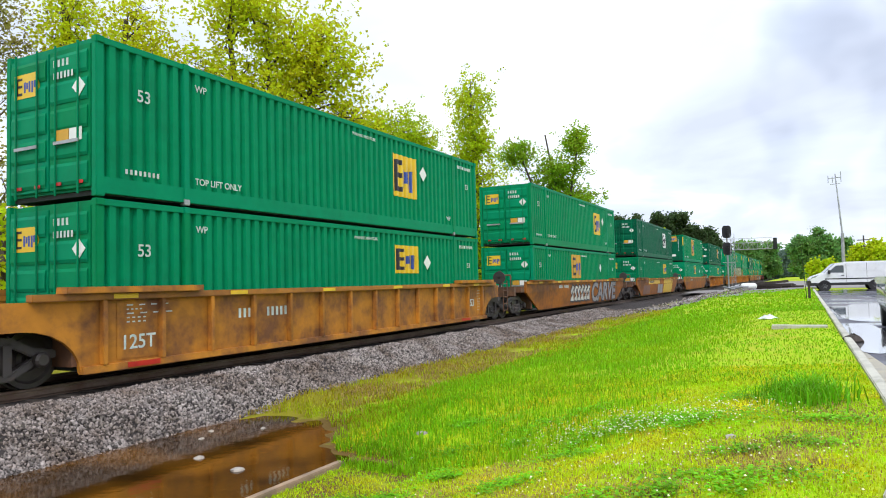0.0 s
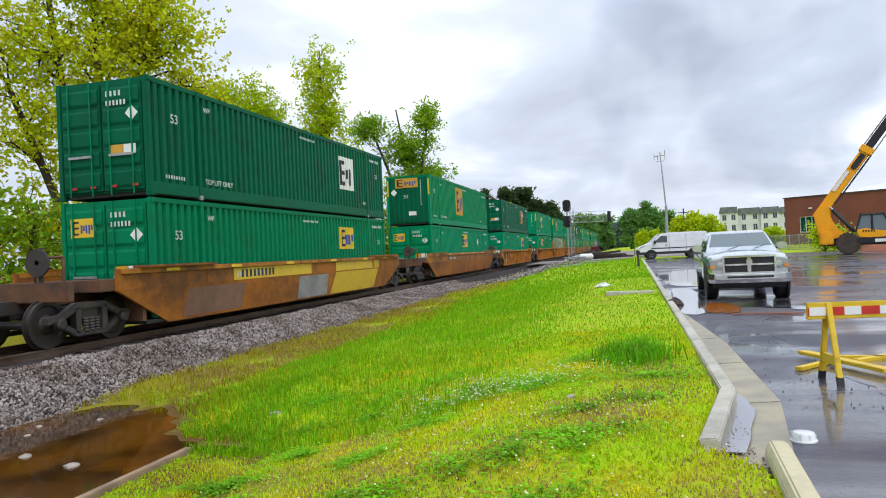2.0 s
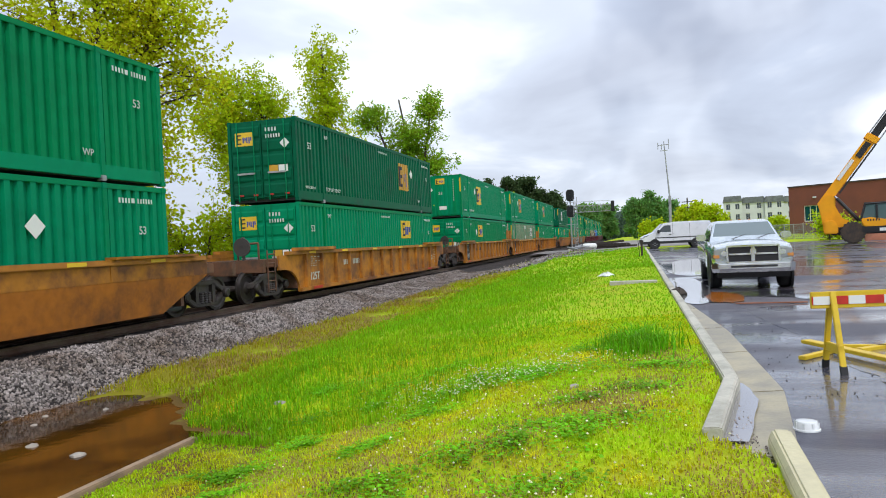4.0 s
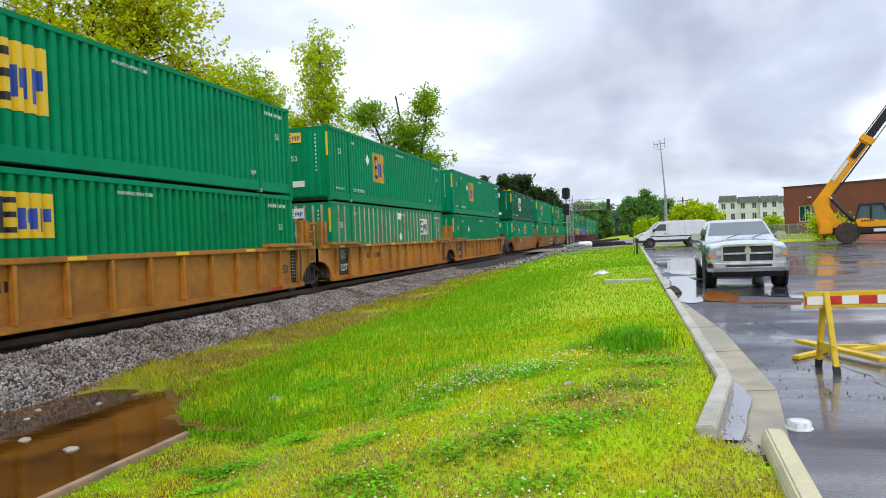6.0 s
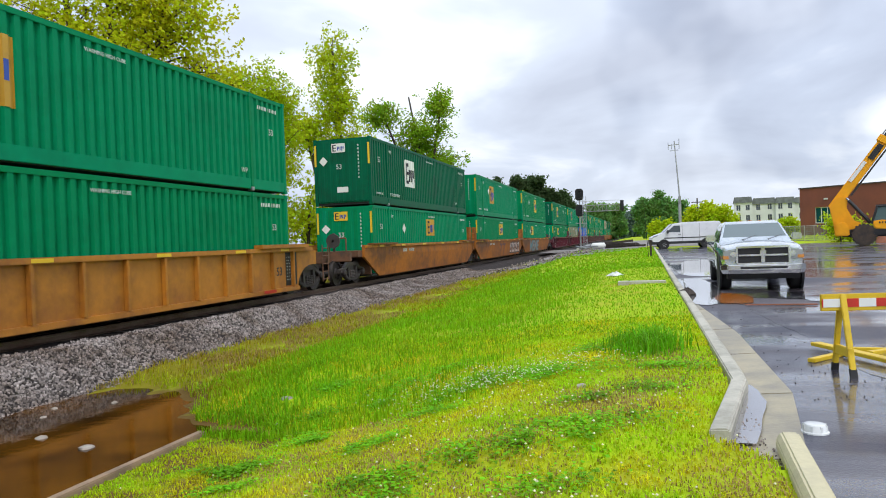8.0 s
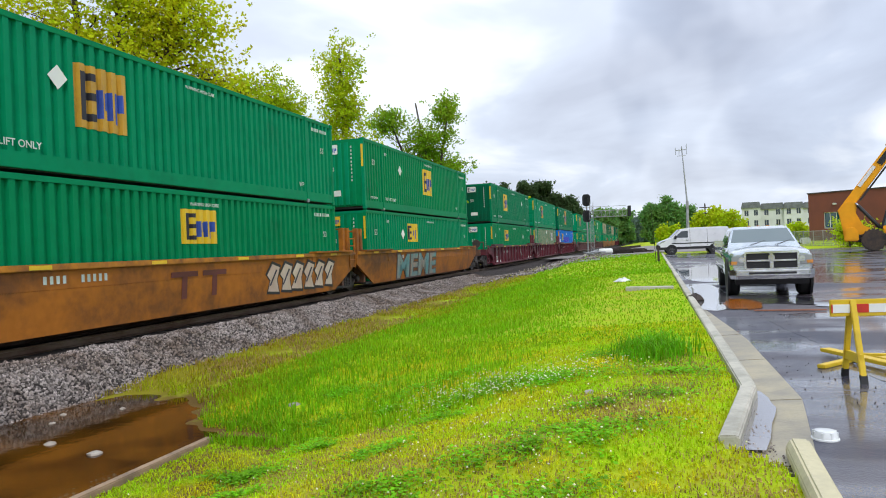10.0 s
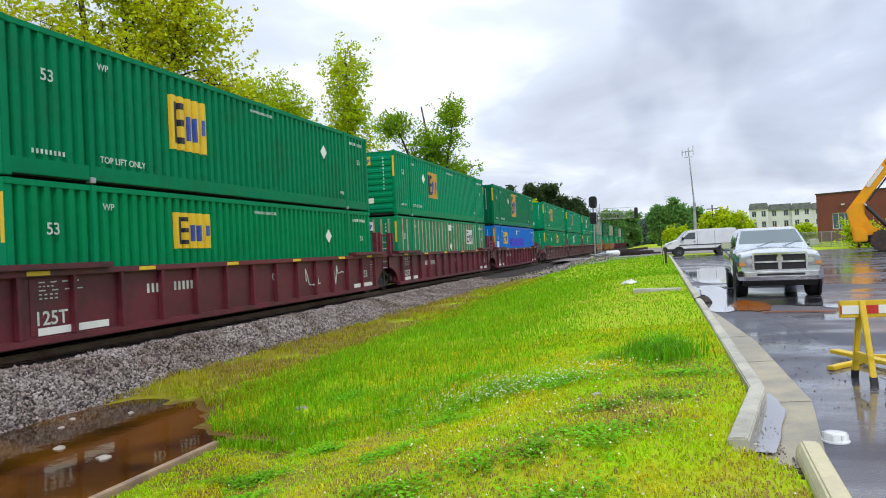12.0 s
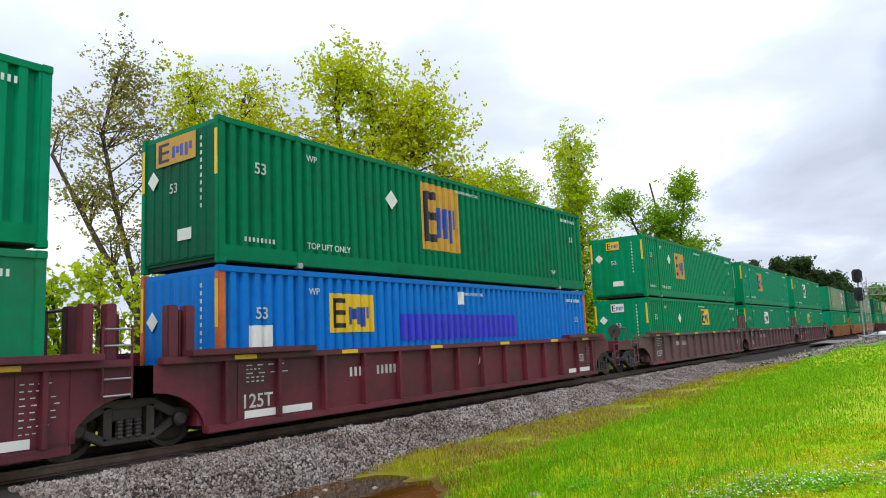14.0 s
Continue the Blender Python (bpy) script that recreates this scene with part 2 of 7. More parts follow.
M["lettering"] = material("white_lettering", (0.62, 0.70, 0.66), 0.5, vary=0.1, grain=5, bump=0)
M["black"] = material("black_decal", (0.02, 0.018, 0.03), 0.5, vary=0.2, grain=5, bump=0.02)
M["logo_blue"] = material("blue_decal", (0.03, 0.08, 0.42), 0.45, vary=0.15, grain=5, bump=0.02)
M["red"] = material("red_reflector", (0.55, 0.02, 0.015), 0.35, vary=0.1, grain=5, bump=0.02)
M["orange_car"] = material("orange_brown_freight_paint", (0.46, 0.185, 0.022), 0.6, vary=0.4, grain=5, bump=0.12, second=(0.17, 0.07, 0.03), spread=0.50, patch=1.3, gloss=0.25)
M["brown_car"] = material("weathered_brown_freight_paint", (0.38, 0.13, 0.018), 0.6, vary=0.4, grain=5, bump=0.1, second=(0.15, 0.06, 0.022), spread=0.49, patch=0.9, gloss=0.2)
M["gold_car"] = material("golden_freight_paint", (0.42, 0.165, 0.014), 0.55, vary=0.35, grain=5, bump=0.1, second=(0.24, 0.085, 0.016), spread=0.46, patch=0.9)
M["maroon_car"] = material("maroon_freight_paint", (0.125, 0.014, 0.026), 0.55, vary=0.35, grain=5, bump=0.1, second=(0.055, 0.012, 0.018), spread=0.45, patch=0.9)
M["dusk_car"] = material("dusty_maroon_freight_paint", (0.13, 0.065, 0.062), 0.6, vary=0.3, grain=5, bump=0.1, second=(0.085, 0.045, 0.045), spread=0.45, patch=0.9)
M["bogie"] = material("grimy_cast_steel", (0.055, 0.047, 0.045), 0.62, 0.2, vary=0.4, grain=10, bump=0.3, second=(0.07, 0.045, 0.03), spread=0.4, patch=3)
M["grime"] = material("grimy_brown_paint", (0.15, 0.065, 0.032), 0.7, vary=0.4, grain=7, bump=0.15, second=(0.06, 0.035, 0.025), spread=0.48, patch=1.8)
M["wheel"] = material("rolled_steel_wheel", (0.06, 0.05, 0.046), 0.5, 0.5, vary=0.3, grain=10)
M["steel"] = material("galvanised_steel", (0.42, 0.43, 0.44), 0.45, 0.6, vary=0.15, grain=14, bump=0.05)
for k in ("grass", "long_grass", "clover", "weed", "straw", "ditch_weed"):
    leafy(M[k], 0.4)
M["dark_metal"] = material("black_metal", (0.018, 0.018, 0.02), 0.5, 0.2, vary=0.2, grain=9, bump=0.05)


# ---- mesh helpers ----
class Geo:
    """Collects vertices and faces of one mesh."""

    def __init__(self):
        self.v, self.f = [], []

    def add(self, verts, faces):
        k = len(self.v)
        self.v += [tuple(p) for p in verts]
        self.f += [tuple(i + k for i in q) for q in faces]
        return self

    def box(self, x0, x1, y0, y1, z0, z1, m=None):
        p = [Vector((x, y, z)) for x in (x0, x1) for y in (y0, y1) for z in (z0, z1)]
        if m is not None:
            p = [m @ q for q in p]
        return self.add(p, [(0, 1, 3, 2), (4, 6, 7, 5), (0, 4, 5, 1), (2, 3, 7, 6), (0, 2, 6, 4), (1, 5, 7, 3)])

    def prism(self, profile, a, b, axis="y"):
        """A closed outline of (p, q) pairs drawn along an axis from a to b. y: (x, z); x: (y, z); z: (x, y)."""
        def place(p, q, s):
            return {"y": (p, s, q), "x": (s, p, q), "z": (p, q, s)}[axis]
        n = len(profile)
        v = [place(p, q, s) for s in (a, b) for p, q in profile]
        f = [(i, (i + 1) % n, n + (i + 1) % n, n + i) for i in range(n)]
        return self.add(v, f + [tuple(range(n))[::-1], tuple(range(n, 2 * n))])

    def rod(self, a, b, r, r2=None, sides=8):
        a, b = Vector(a), Vector(b)
        r2 = r if r2 is None else r2
        q = (b - a).to_track_quat("Z", "Y")
        v = []
        for c, rad in ((a, r), (b, r2)):
            v += [c + q @ Vector((rad * math.cos(2 * math.pi * k / sides), rad * math.sin(2 * math.pi * k / sides), 0)) for k in range(sides)]
        f = [(i, (i + 1) % sides, sides + (i + 1) % sides, sides + i) for i in range(sides)]
        return self.add(v, f + [tuple(range(sides))[::-1], tuple(range(sides, 2 * sides))])

    def lathe(self, rings, centre=(0, 0, 0), axis="x", sides=20):
        """Rings of (place along the axis, radius)."""
        v = []
        for s, r in rings:
            for k in range(sides):
                c, d = r * math.cos(2 * math.pi * k / sides), r * math.sin(2 * math.pi * k / sides)
                v.append({"x": (centre[0] + s, centre[1] + c, centre[2] + d), "y": (centre[0] + d, centre[1] + s, centre[2] + c), "z": (centre[0] + c, centre[1] + d, centre[2] + s)}[axis])
        f = []
        for j in range(len(rings) - 1):
            f += [(j * sides + i, j * sides + (i + 1) % sides, (j + 1) * sides + (i + 1) % sides, (j + 1) * sides + i) for i in range(sides)]
        return self.add(v, f + [tuple(range(sides))[::-1], tuple(range((len(rings) - 1) * sides, len(rings) * sides))])

    def mesh(self, name, mat, bevel=0.0, smooth=False):
        me = bpy.data.meshes.new(name)
        me.from_pydata(self.v, [], self.f)
        bm = bmesh.new()
        bm.from_mesh(me)
        bmesh.ops.recalc_face_normals(bm, faces=bm.faces)
        if bevel:
            sharp = [e for e in bm.edges if len(e.link_faces) == 2 and e.calc_face_angle(0) > 0.5]
            bmesh.ops.bevel(bm, geom=sharp, offset=bevel, segments=2, affect="EDGES", clamp_overlap=True)
        bm.to_mesh(me)
        bm.free()
        if smooth:
            for p in me.polygons:
                p.use_smooth = True
            me.set_sharp_from_angle(angle=radians(38))
        me.materials.append(mat)
        return me


def raw_mesh(name, verts, faces, mat):
    me = bpy.data.meshes.new(name)
    me.from_pydata(verts, [], faces)
    me.materials.append(mat)
    return me


def part(name, geo, mat, parent, label="", bevel=0.0, smooth=False, m=None, shear=None):
    me = geo if isinstance(geo, bpy.types.Mesh) else geo.mesh(name, mat, bevel, smooth)
    if shear is not None:
        me.transform(shear)
    ob = new(name, me)
    ob.parent = parent
    if m is not None:
        ob.matrix_basis = m
    return tagged(ob, label)


def thing(name, label, category, m=None, group="", kind=""):
    ob = new(name)
    if m is not None:
        ob.matrix_basis = m
    return tagged(ob, label, category, group, kind)


def solid(name, geo, mat, label, category="", group="", kind="", bevel=0.0, smooth=False, m=None):
    ob = new(name, geo if isinstance(geo, bpy.types.Mesh) else geo.mesh(name, mat, bevel, smooth))
    if m is not None:
        ob.matrix_basis = m
    return tagged(ob, label, category, group, kind)


TEXTS = {}


def text_mesh(words, size, mat, bold=0.012):
    """Letters as a mesh in the xz plane that faces -y, their lower left corner at the origin."""
    key = (words, size, mat.name)
    if key not in TEXTS:
        cu = bpy.data.curves.new("letters", "FONT")
        cu.body, cu.size, cu.extrude, cu.offset = words, size, 0.002, bold * size
        ob = bpy.data.objects.new("letters", cu)
        scene.collection.objects.link(ob)
        me = bpy.data.meshes.new_from_object(ob.evaluated_get(bpy.context.evaluated_depsgraph_get()))
        bpy.data.objects.remove(ob)
        me.transform(Matrix.Rotation(radians(90), 4, "X"))
        me.materials.clear()
        me.materials.append(mat)
        TEXTS[key] = me
    return TEXTS[key]


ON_SIDE = Matrix.Rotation(radians(90), 4, "Z")     # turns the letters' plane to face +x


# ---- the ground ----
TRACK_X = -12.15


def lot_z(y):
    return 0.0075 * (min(max(y, 19.0), 64.0) - 19.0)


def blend(a, b, t):
    t = min(1.0, max(0.0, t))
    t = t * t * (3 - 2 * t)
    return a + (b - a) * t


def kerb_x(y):
    """The line where the grass meets the kerb: it swings in at the kerb's broken near end."""
    if y < 5.4:
        return 0.42
    if y < 7.3:
        return 0.42 + (y - 5.4) * 0.195
    return 0.79 + min(y - 7.3, 12) * 0.004


def turf_x(y):
    """Where the turf ends: short of the kerb's end it reaches the wheel stop."""
    return blend(0.86, kerb_x(y), (y - 4.9) / 0.5)


def kerb_face(y):
    """The roadward foot of the kerb: upright at its near end, rolled further on."""
    return kerb_x(y) + blend(0.135, 0.21, (y - 7.0) / 1.0)


def ditch_z(y):
    return blend(-1.0, -0.76, (y - 8.6) / 3.4) + blend(0.0, 0.72, (y - 13) / 45.0)


def toe_x(y):
    return blend(-9.35, -7.2, (y - 12) / 45.0)


def ground_z(x, y):
    k, top, low, toe = turf_x(y), lot_z(y) + blend(0.015, 0.10, (y - 4.6) / 0.7), ditch_z(y), toe_x(y)
    bank = -5.5 if y < 9 else blend(-5.5, -5.0, (y - 9) / 20)
    foot = blend(0.10, 0.37, (y - 7.5) / 1.6)
    n = noise.noise(Vector((x * 0.9, y * 0.9, 0))) * 0.03 + noise.noise(Vector((x * 0.25, y * 0.25, 3))) * 0.03
    if x > k:
        return lot_z(y) - 0.10 if y < 63 and x < 60 else lot_z(y) - 0.02 + n * 0.3
    if x > -13.0 + 6 and x > bank:
        t = (k - x) / (k - bank)
        edge = min(1.0, (k - x) / 0.6)
        z = blend(top, low + foot, t ** 1.15) + n * edge
        return max(z, -0.775) if y < 7.7 and x > -5.46 else z
    if x > toe:
        mid = (x - toe) / (bank - toe)
        return low + foot * mid ** 2 + 0.10 * (1 - mid) ** 3 + n * 0.8 + 0.045 * noise.noise(Vector((x * 2.4, y * 2.4, 5)))
    if x > -15.6:
        return min(low - 0.05, -0.5)
    return blend(low + 0.1, 0.4, (-15.6 - x) / 12.0) + n


def spaced(stops):
    """Places along a line: stops are (start, end, step)."""
    out = []
    for a, b, s in stops:
        k = max(1, round((b - a) / s))
        out += [a + (b - a) * i / k for i in range(k)]
    return out + [stops[-1][1]]


def sheet(name, xs, ys, height, mat):
    v = [(x, y, height(x, y)) for y in ys for x in xs]
    w = len(xs)
    f = [(j * w + i, j * w + i + 1, (j + 1) * w + i + 1, (j + 1) * w + i) for j in range(len(ys) - 1) for i in range(w - 1)]
    me = raw_mesh(name, v, f, mat)
    for p in me.polygons:
        p.use_smooth = True
    return me


gx = spaced([(-1500, -100, 200), (-100, -30, 10), (-30, -16, 2), (-16, -10, 0.5), (-10, 0.3, 0.12), (0.3, 1.0, 0.05), (1.0, 60, 5), (60, 1500, 180)])
gy = spaced([(-400, -20, 60), (-20, 1, 1.5), (1, 16, 0.12), (16, 40, 0.4), (40, 80, 2), (80, 300, 20), (300, 2600, 230)])
tagged(new("ground", sheet("ground", gx, gy, ground_z, M["grass_ground"])), "patchy bright green spring grass verge sloping to a ditch", "ground", kind="structure")

# the wet lot, with its edge along the gutter
def gutter_x(y):
    if y < 7.3:
        return 1.04 + (max(y, 4.0) - 5.2) * 0.14
    if y < 11.5:
        return 1.335 + (y - 7.3) * 0.006
    return max(0.95, 1.36 - (y - 11.5) * 0.055)


lot = Geo()
ly = spaced([(-20, 4, 4), (4, 16, 0.5), (16, 62, 4)])
lv, lf = [], []
for y in ly:
    for k in range(13):
        x = gutter_x(y) + (58 - gutter_x(y)) * (k / 12.0) ** 2
        lv.append((x, y, lot_z(y) + 0.004 * noise.noise(Vector((x, y, 7)))))
for j in range(len(ly) - 1):
    for k in range(12):
        lf.append((j * 13 + k, j * 13 + k + 1, (j + 1) * 13 + k + 1, (j + 1) * 13 + k))
tagged(new("pavement", raw_mesh("pavement", lv, lf, M["asphalt"])), "wet dark asphalt car park with shallow standing water", "pavement", kind="structure")

# ---- ballast, ties and rails ----
Y0, Y1 = -60.0, 720.0
bed_y = spaced([(Y0, 0, 10), (0, 40, 1.0), (40, 120, 8), (120, Y1, 60)])
bv, bf = [], []
for y in bed_y:
    t = toe_x(y)
    low = ditch_z(y)
    for k, (x, z) in enumerate([(-16.5, low - 0.2), (-14.4, -0.17), (-13.4, -0.15), (-10.9, -0.15), (-10.35, -0.17), (-10.0, -0.33), ((t - 10.0) / 2, (low - 0.30) / 2), (t, low + 0.08), (t + 0.5, low - 0.12)]):
        bv.append((x, y, z + 0.05 * noise.noise(Vector((x * 2, y * 1.3, 1)))))
for j in range(len(bed_y) - 1):
    for k in range(8):
        bf.append((j * 9 + k, j * 9 + k + 1, (j + 1) * 9 + k + 1, (j + 1) * 9 + k))
tagged(new("ballast_bed", raw_mesh("ballast_bed", bv, bf, M["ballast"])), "raised bed of crushed stone under the railway, coloured dark for shade", "ballast", kind="structure")

track = thing("railway_track", "steel railway track on dark timber ties", "railway track", kind="structure")
RAIL = [(-0.07, -0.15), (0.07, -0.15), (0.07, -0.135), (0.012, -0.115), (0.012, -0.03), (0.036, -0.02), (0.036, 0.012), (0.028, 0.02), (-0.028, 0.02), (-0.036, 0.012), (-0.036, -0.02), (-0.012, -0.03), (-0.012, -0.115), (-0.07, -0.135)]
for side in (-0.75, 0.75):
    part("rail", Geo().prism([(TRACK_X + side + p, q) for p, q in RAIL], Y0, Y1), M["rail"], track)
tie_mesh = Geo().box(-1.3, 1.3, -0.115, 0.115, -0.31, -0.145).mesh("tie", M["tie"], 0.01)
for k in range(200):
    part("tie", tie_mesh, None, track, m=pose(TRACK_X + random.uniform(-0.04, 0.04), -8 + k * 0.52, 0, 0, 0, random.uniform(-1, 1)))
part("far_tie", Geo().box(TRACK_X - 1.3, TRACK_X + 1.3, 96, Y1, -0.31, -0.16), M["tie"], track)


def bed_height(x, y):
    t, low = toe_x(y), ditch_z(y)
    line = [(-14.4, -0.17), (-13.4, -0.15), (-10.9, -0.15), (-10.35, -0.17), (-10.0, -0.33), ((t - 10.0) / 2, (low - 0.30) / 2), (t, low + 0.08), (t + 0.5, low - 0.12)]
    for (xa, za), (xb, zb) in zip(line, line[1:]):
        if xa <= x <= xb:
            return za + (zb - za) * (x - xa) / (xb - xa) + 0.05 * noise.noise(Vector((x * 2, y * 1.3, 1)))
    return low


def stones(count, x0, x1, y0, y1, height, size, seed):
    """Loose broken stones, six-cornered and uneven, in one mesh."""
    rnd = random.Random(seed)
    v, f = [], []
    for _ in range(count):
        y = y0 + (y1 - y0) * rnd.random() ** 1.5
        x = rnd.uniform(x0, x1(y) if callable(x1) else x1)
        r = size * rnd.uniform(0.6, 1.5)
        c = Vector((x, y, height(x, y) + r * rnd.uniform(0.1, 0.7)))
        q = Euler((rnd.uniform(0, 6), rnd.uniform(0, 6), rnd.uniform(0, 6)))
        k = len(v)
        for d in ((1, 0, 0), (-0.9, 0.2, 0), (0, 0.8, 0), (0.1, -0.75, 0.1), (0, 0.1, 0.65), (0.1, 0, -0.6)):
            w = Vector(d) * r * rnd.uniform(0.75, 1.2)
            w.rotate(q)
            v.append(tuple(c + w))
        f += [(k + a, k + b, k + e) for a, b, e in ((0, 2, 4), (2, 1, 4), (1, 3, 4), (3, 0, 4), (2, 0, 5), (1, 2, 5), (3, 1, 5), (0, 3, 5))]
    return v, f


tagged(new("ballast_stones", raw_mesh("ballast_stones", *stones(50000, -10.72, lambda y: toe_x(y) + 0.25, 4.5, 42, bed_height, 0.034, 3), M["stone"])), "loose grey crushed ballast stones beside the track", "ballast", kind="stuff")

# ---- the muddy pool in the ditch ----
def pool_material():
    m = bpy.data.materials.new("muddy_water")
    m.use_nodes = True
    n, l = m.node_tree.nodes, m.node_tree.links
    b = n["Principled BSDF"]
    tc, t = n.new("ShaderNodeTexCoord"), n.new("ShaderNodeTexNoise")
    t.inputs["Scale"].default_value, t.inputs["Detail"].default_value = 0.9, 4
    l.new(tc.outputs["Object"], t.inputs["Vector"])
    r = n.new("ShaderNodeValToRGB")
    r.color_ramp.elements[0].position, r.color_ramp.elements[0].color = 0.38, (0.028, 0.012, 0.002, 1)
    r.color_ramp.elements[1].position, r.color_ramp.elements[1].color = 0.66, (0.125, 0.050, 0.005, 1)
    l.new(t.outputs[0], r.inputs[0])
    l.new(r.outputs[0], b.inputs["Base Color"])
    b.inputs["Roughness"].default_value, b.inputs["IOR"].default_value = 0.06, 1.33
    w, bp = n.new("ShaderNodeTexNoise"), n.new("ShaderNodeBump")
    w.inputs["Scale"].default_value = 5
    bp.inputs["Strength"].default_value, bp.inputs["Distance"].default_value = 0.08, 0.02
    l.new(tc.outputs["Object"], w.inputs["Vector"])
    l.new(w.outputs[0], bp.inputs["Height"])
    l.new(bp.outputs[0], b.inputs["Normal"])
    return m


POOL_Z = -0.83
tagged(new("water", raw_mesh("water", [(-9.9, -6, POOL_Z), (-5.42, -6, POOL_Z), (-5.42, 7.6, POOL_Z), (-4.9, 7.6, POOL_Z), (-4.9, 13.5, POOL_Z), (-9.9, 13.5, POOL_Z)], [(0, 1, 2, 3, 4, 5)], pool_material())), "still brown muddy rainwater lying in the ditch", "water", kind="structure")

# ---- kerb, gutter and wheel stop ----
def strip(name, ya, yb, step, xa, xb, za, zb, mat, label, depth=0.2):
    """A long block between two lines over the plan, with level top from za to zb over the lot."""
    ys = spaced([(ya, yb, step)])
    v, f = [], []
    for y in ys:
        z = lot_z(y)
        v += [(xa(y), y, z - depth), (xa(y), y, z + za), (xb(y), y, z + zb), (xb(y), y, z - depth)]
    for j in range(len(ys) - 1):
        f += [(j * 4 + k, j * 4 + (k + 1) % 4, j * 4 + 4 + (k + 1) % 4, j * 4 + 4 + k) for k in range(4)]
    f += [(0, 1, 2, 3), tuple(len(v) - 4 + k for k in (3, 2, 1, 0))]
    g = Geo().add(v, f)
    return solid(name, g, mat, label, kind="structure", bevel=0.012)


for ya, yb in ((5.2, 7.28), (7.292, 9.6), (9.612, 12.0), (12.012, 15.0), (15.012, 18.0), (18.012, 21.0), (21.012, 24.0), (24.012, 30.0), (30.015, 62.0)):
    strip("gutter", ya, yb, 0.3, lambda y: kerb_x(y) + 0.1, lambda y: gutter_x(y) + 0.01, -0.02, 0.008, M["wet_concrete"], "wet tan concrete gutter pan beside the kerb")

kys = spaced([(5.4, 7.3, 0.19), (7.3, 8.6, 0.16), (8.6, 62, 1.0)])
kv, kf = [], []
for y in kys:
    a, z, f = kerb_x(y), lot_z(y), kerb_face(y)
    t = min(1.0, max(0.0, (y - 7.0) / 1.2))
    kv += [(a, y, z - 0.2), (a, y, z + 0.135), (a + 0.13, y, z + 0.142), (a + 0.15 + (f - a - 0.15) * t * 0.55, y, z + 0.125 - 0.05 * t), (f, y, z + 0.006), (f, y, z - 0.2)]
for j in range(len(kys) - 1):
    kf += [(j * 6 + k, j * 6 + (k + 1) % 6, j * 6 + 6 + (k + 1) % 6, j * 6 + 6 + k) for k in range(6)]
kf += [(0, 1, 2, 3, 4, 5), tuple(len(kv) - 6 + k for k in (5, 4, 3, 2, 1, 0))]
solid("kerb", Geo().add(kv, kf), M["concrete"], "grey concrete kerb, broken off at its near end", kind="structure", bevel=0.014)

# ---- the train: containers ----
LEN, WID, TALL = 16.15, 2.59, 2.855
PITCH, DEEP = 0.285, 0.08
POST = 2.02          # the inner posts stand this far from each end


def rib_line(y0, y1, phase=0.0):
    """The corrugated outline of a side wall between two places: (y, depth in from the outside)."""
    marks = []
    k = math.floor((y0 - 1) / PITCH)
    while k * PITCH < y1 + 1:
        a = k * PITCH
        marks += [(a, 0.0), (a + 0.125, 0.0), (a + 0.155, DEEP), (a + 0.255, DEEP)]
        k += 1
    def depth(y):
        for (ya, da), (yb, db) in zip(marks, marks[1:]):
            if ya <= y <= yb:
                return da + (db - da) * (y - ya) / (yb - ya)
        return 0.0
    return [(y0, depth(y0))] + [m for m in marks if y0 < m[0] < y1] + [(y1, depth(y1))]


def rib_strip(geo, y0, y1, z0, z1, off, x_out=WID / 2, flat=False):
    """A skin that follows the ribs of the +x wall, off metres outside of it."""
    line = [(y0, 0.0), (y1, 0.0)] if flat else rib_line(y0, y1)
    v = [(x_out - d + off, y, z) for y, d in line for z in (z0, z1)]
    f = [(2 * i, 2 * i + 2, 2 * i + 3, 2 * i + 1) for i in range(len(line) - 1)]
    return geo.add(v, f)


CONTAINERS = {}


def lozenge(geo, y, z, r, x):
    return geo.add([(x, y - r, z), (x, y, z - r), (x, y + r, z), (x, y, z + r), (x + 0.004, y - r, z), (x + 0.004, y, z - r), (x + 0.004, y + r, z), (x + 0.004, y, z + r)],
                   [(4, 5, 6, 7), (0, 1, 5, 4), (1, 2, 6, 5), (2, 3, 7, 6), (3, 0, 4, 7)])


LOGO_PLACE = {0: (1.02, 1.45, 1.30), 1: (0.78, 1.75, 1.8), 2: (1.55, 1.45, 0.86), 3: (1.30, 1.7, 1.28)}   # height of the lower edge, width, height


def side_logo(ob, y, z, w, h, ground, flat):
    """A yellow or white panel with dark and blue shapes; it follows the ribs."""
    part("logo_panel", rib_strip(Geo(), y, y + w, z, z + h, 0.004, flat=flat), M[ground], ob, "painted panel with dark and blue shapes")
    dark, blue = Geo(), Geo()
    a, u, b = w * 0.08, w * 0.30, h * 0.12
    rib_strip(dark, y + a, y + a + w * 0.10, z + b, z + h - b, 0.008, flat=flat)
    for q in (0.12, 0.45, 0.76):
        rib_strip(dark, y + a + w * 0.10, y + a + u, z + h * q, z + h * (q + 0.12), 0.008, flat=flat)
    for q, lo, hi in ((0.42, 0.2, 0.66), (0.52, 0.34, 0.62), (0.60, 0.2, 0.66), (0.72, 0.14, 0.66), (0.82, 0.36, 0.66)):
        rib_strip(blue, y + w * q, y + w * (q + 0.075), z + h * lo, z + h * hi, 0.008, flat=flat)
    part("dark_mark", dark, M["black"], ob)
    part("blue_mark", blue, M["logo_blue"] if ground != "white" else M["black"], ob)


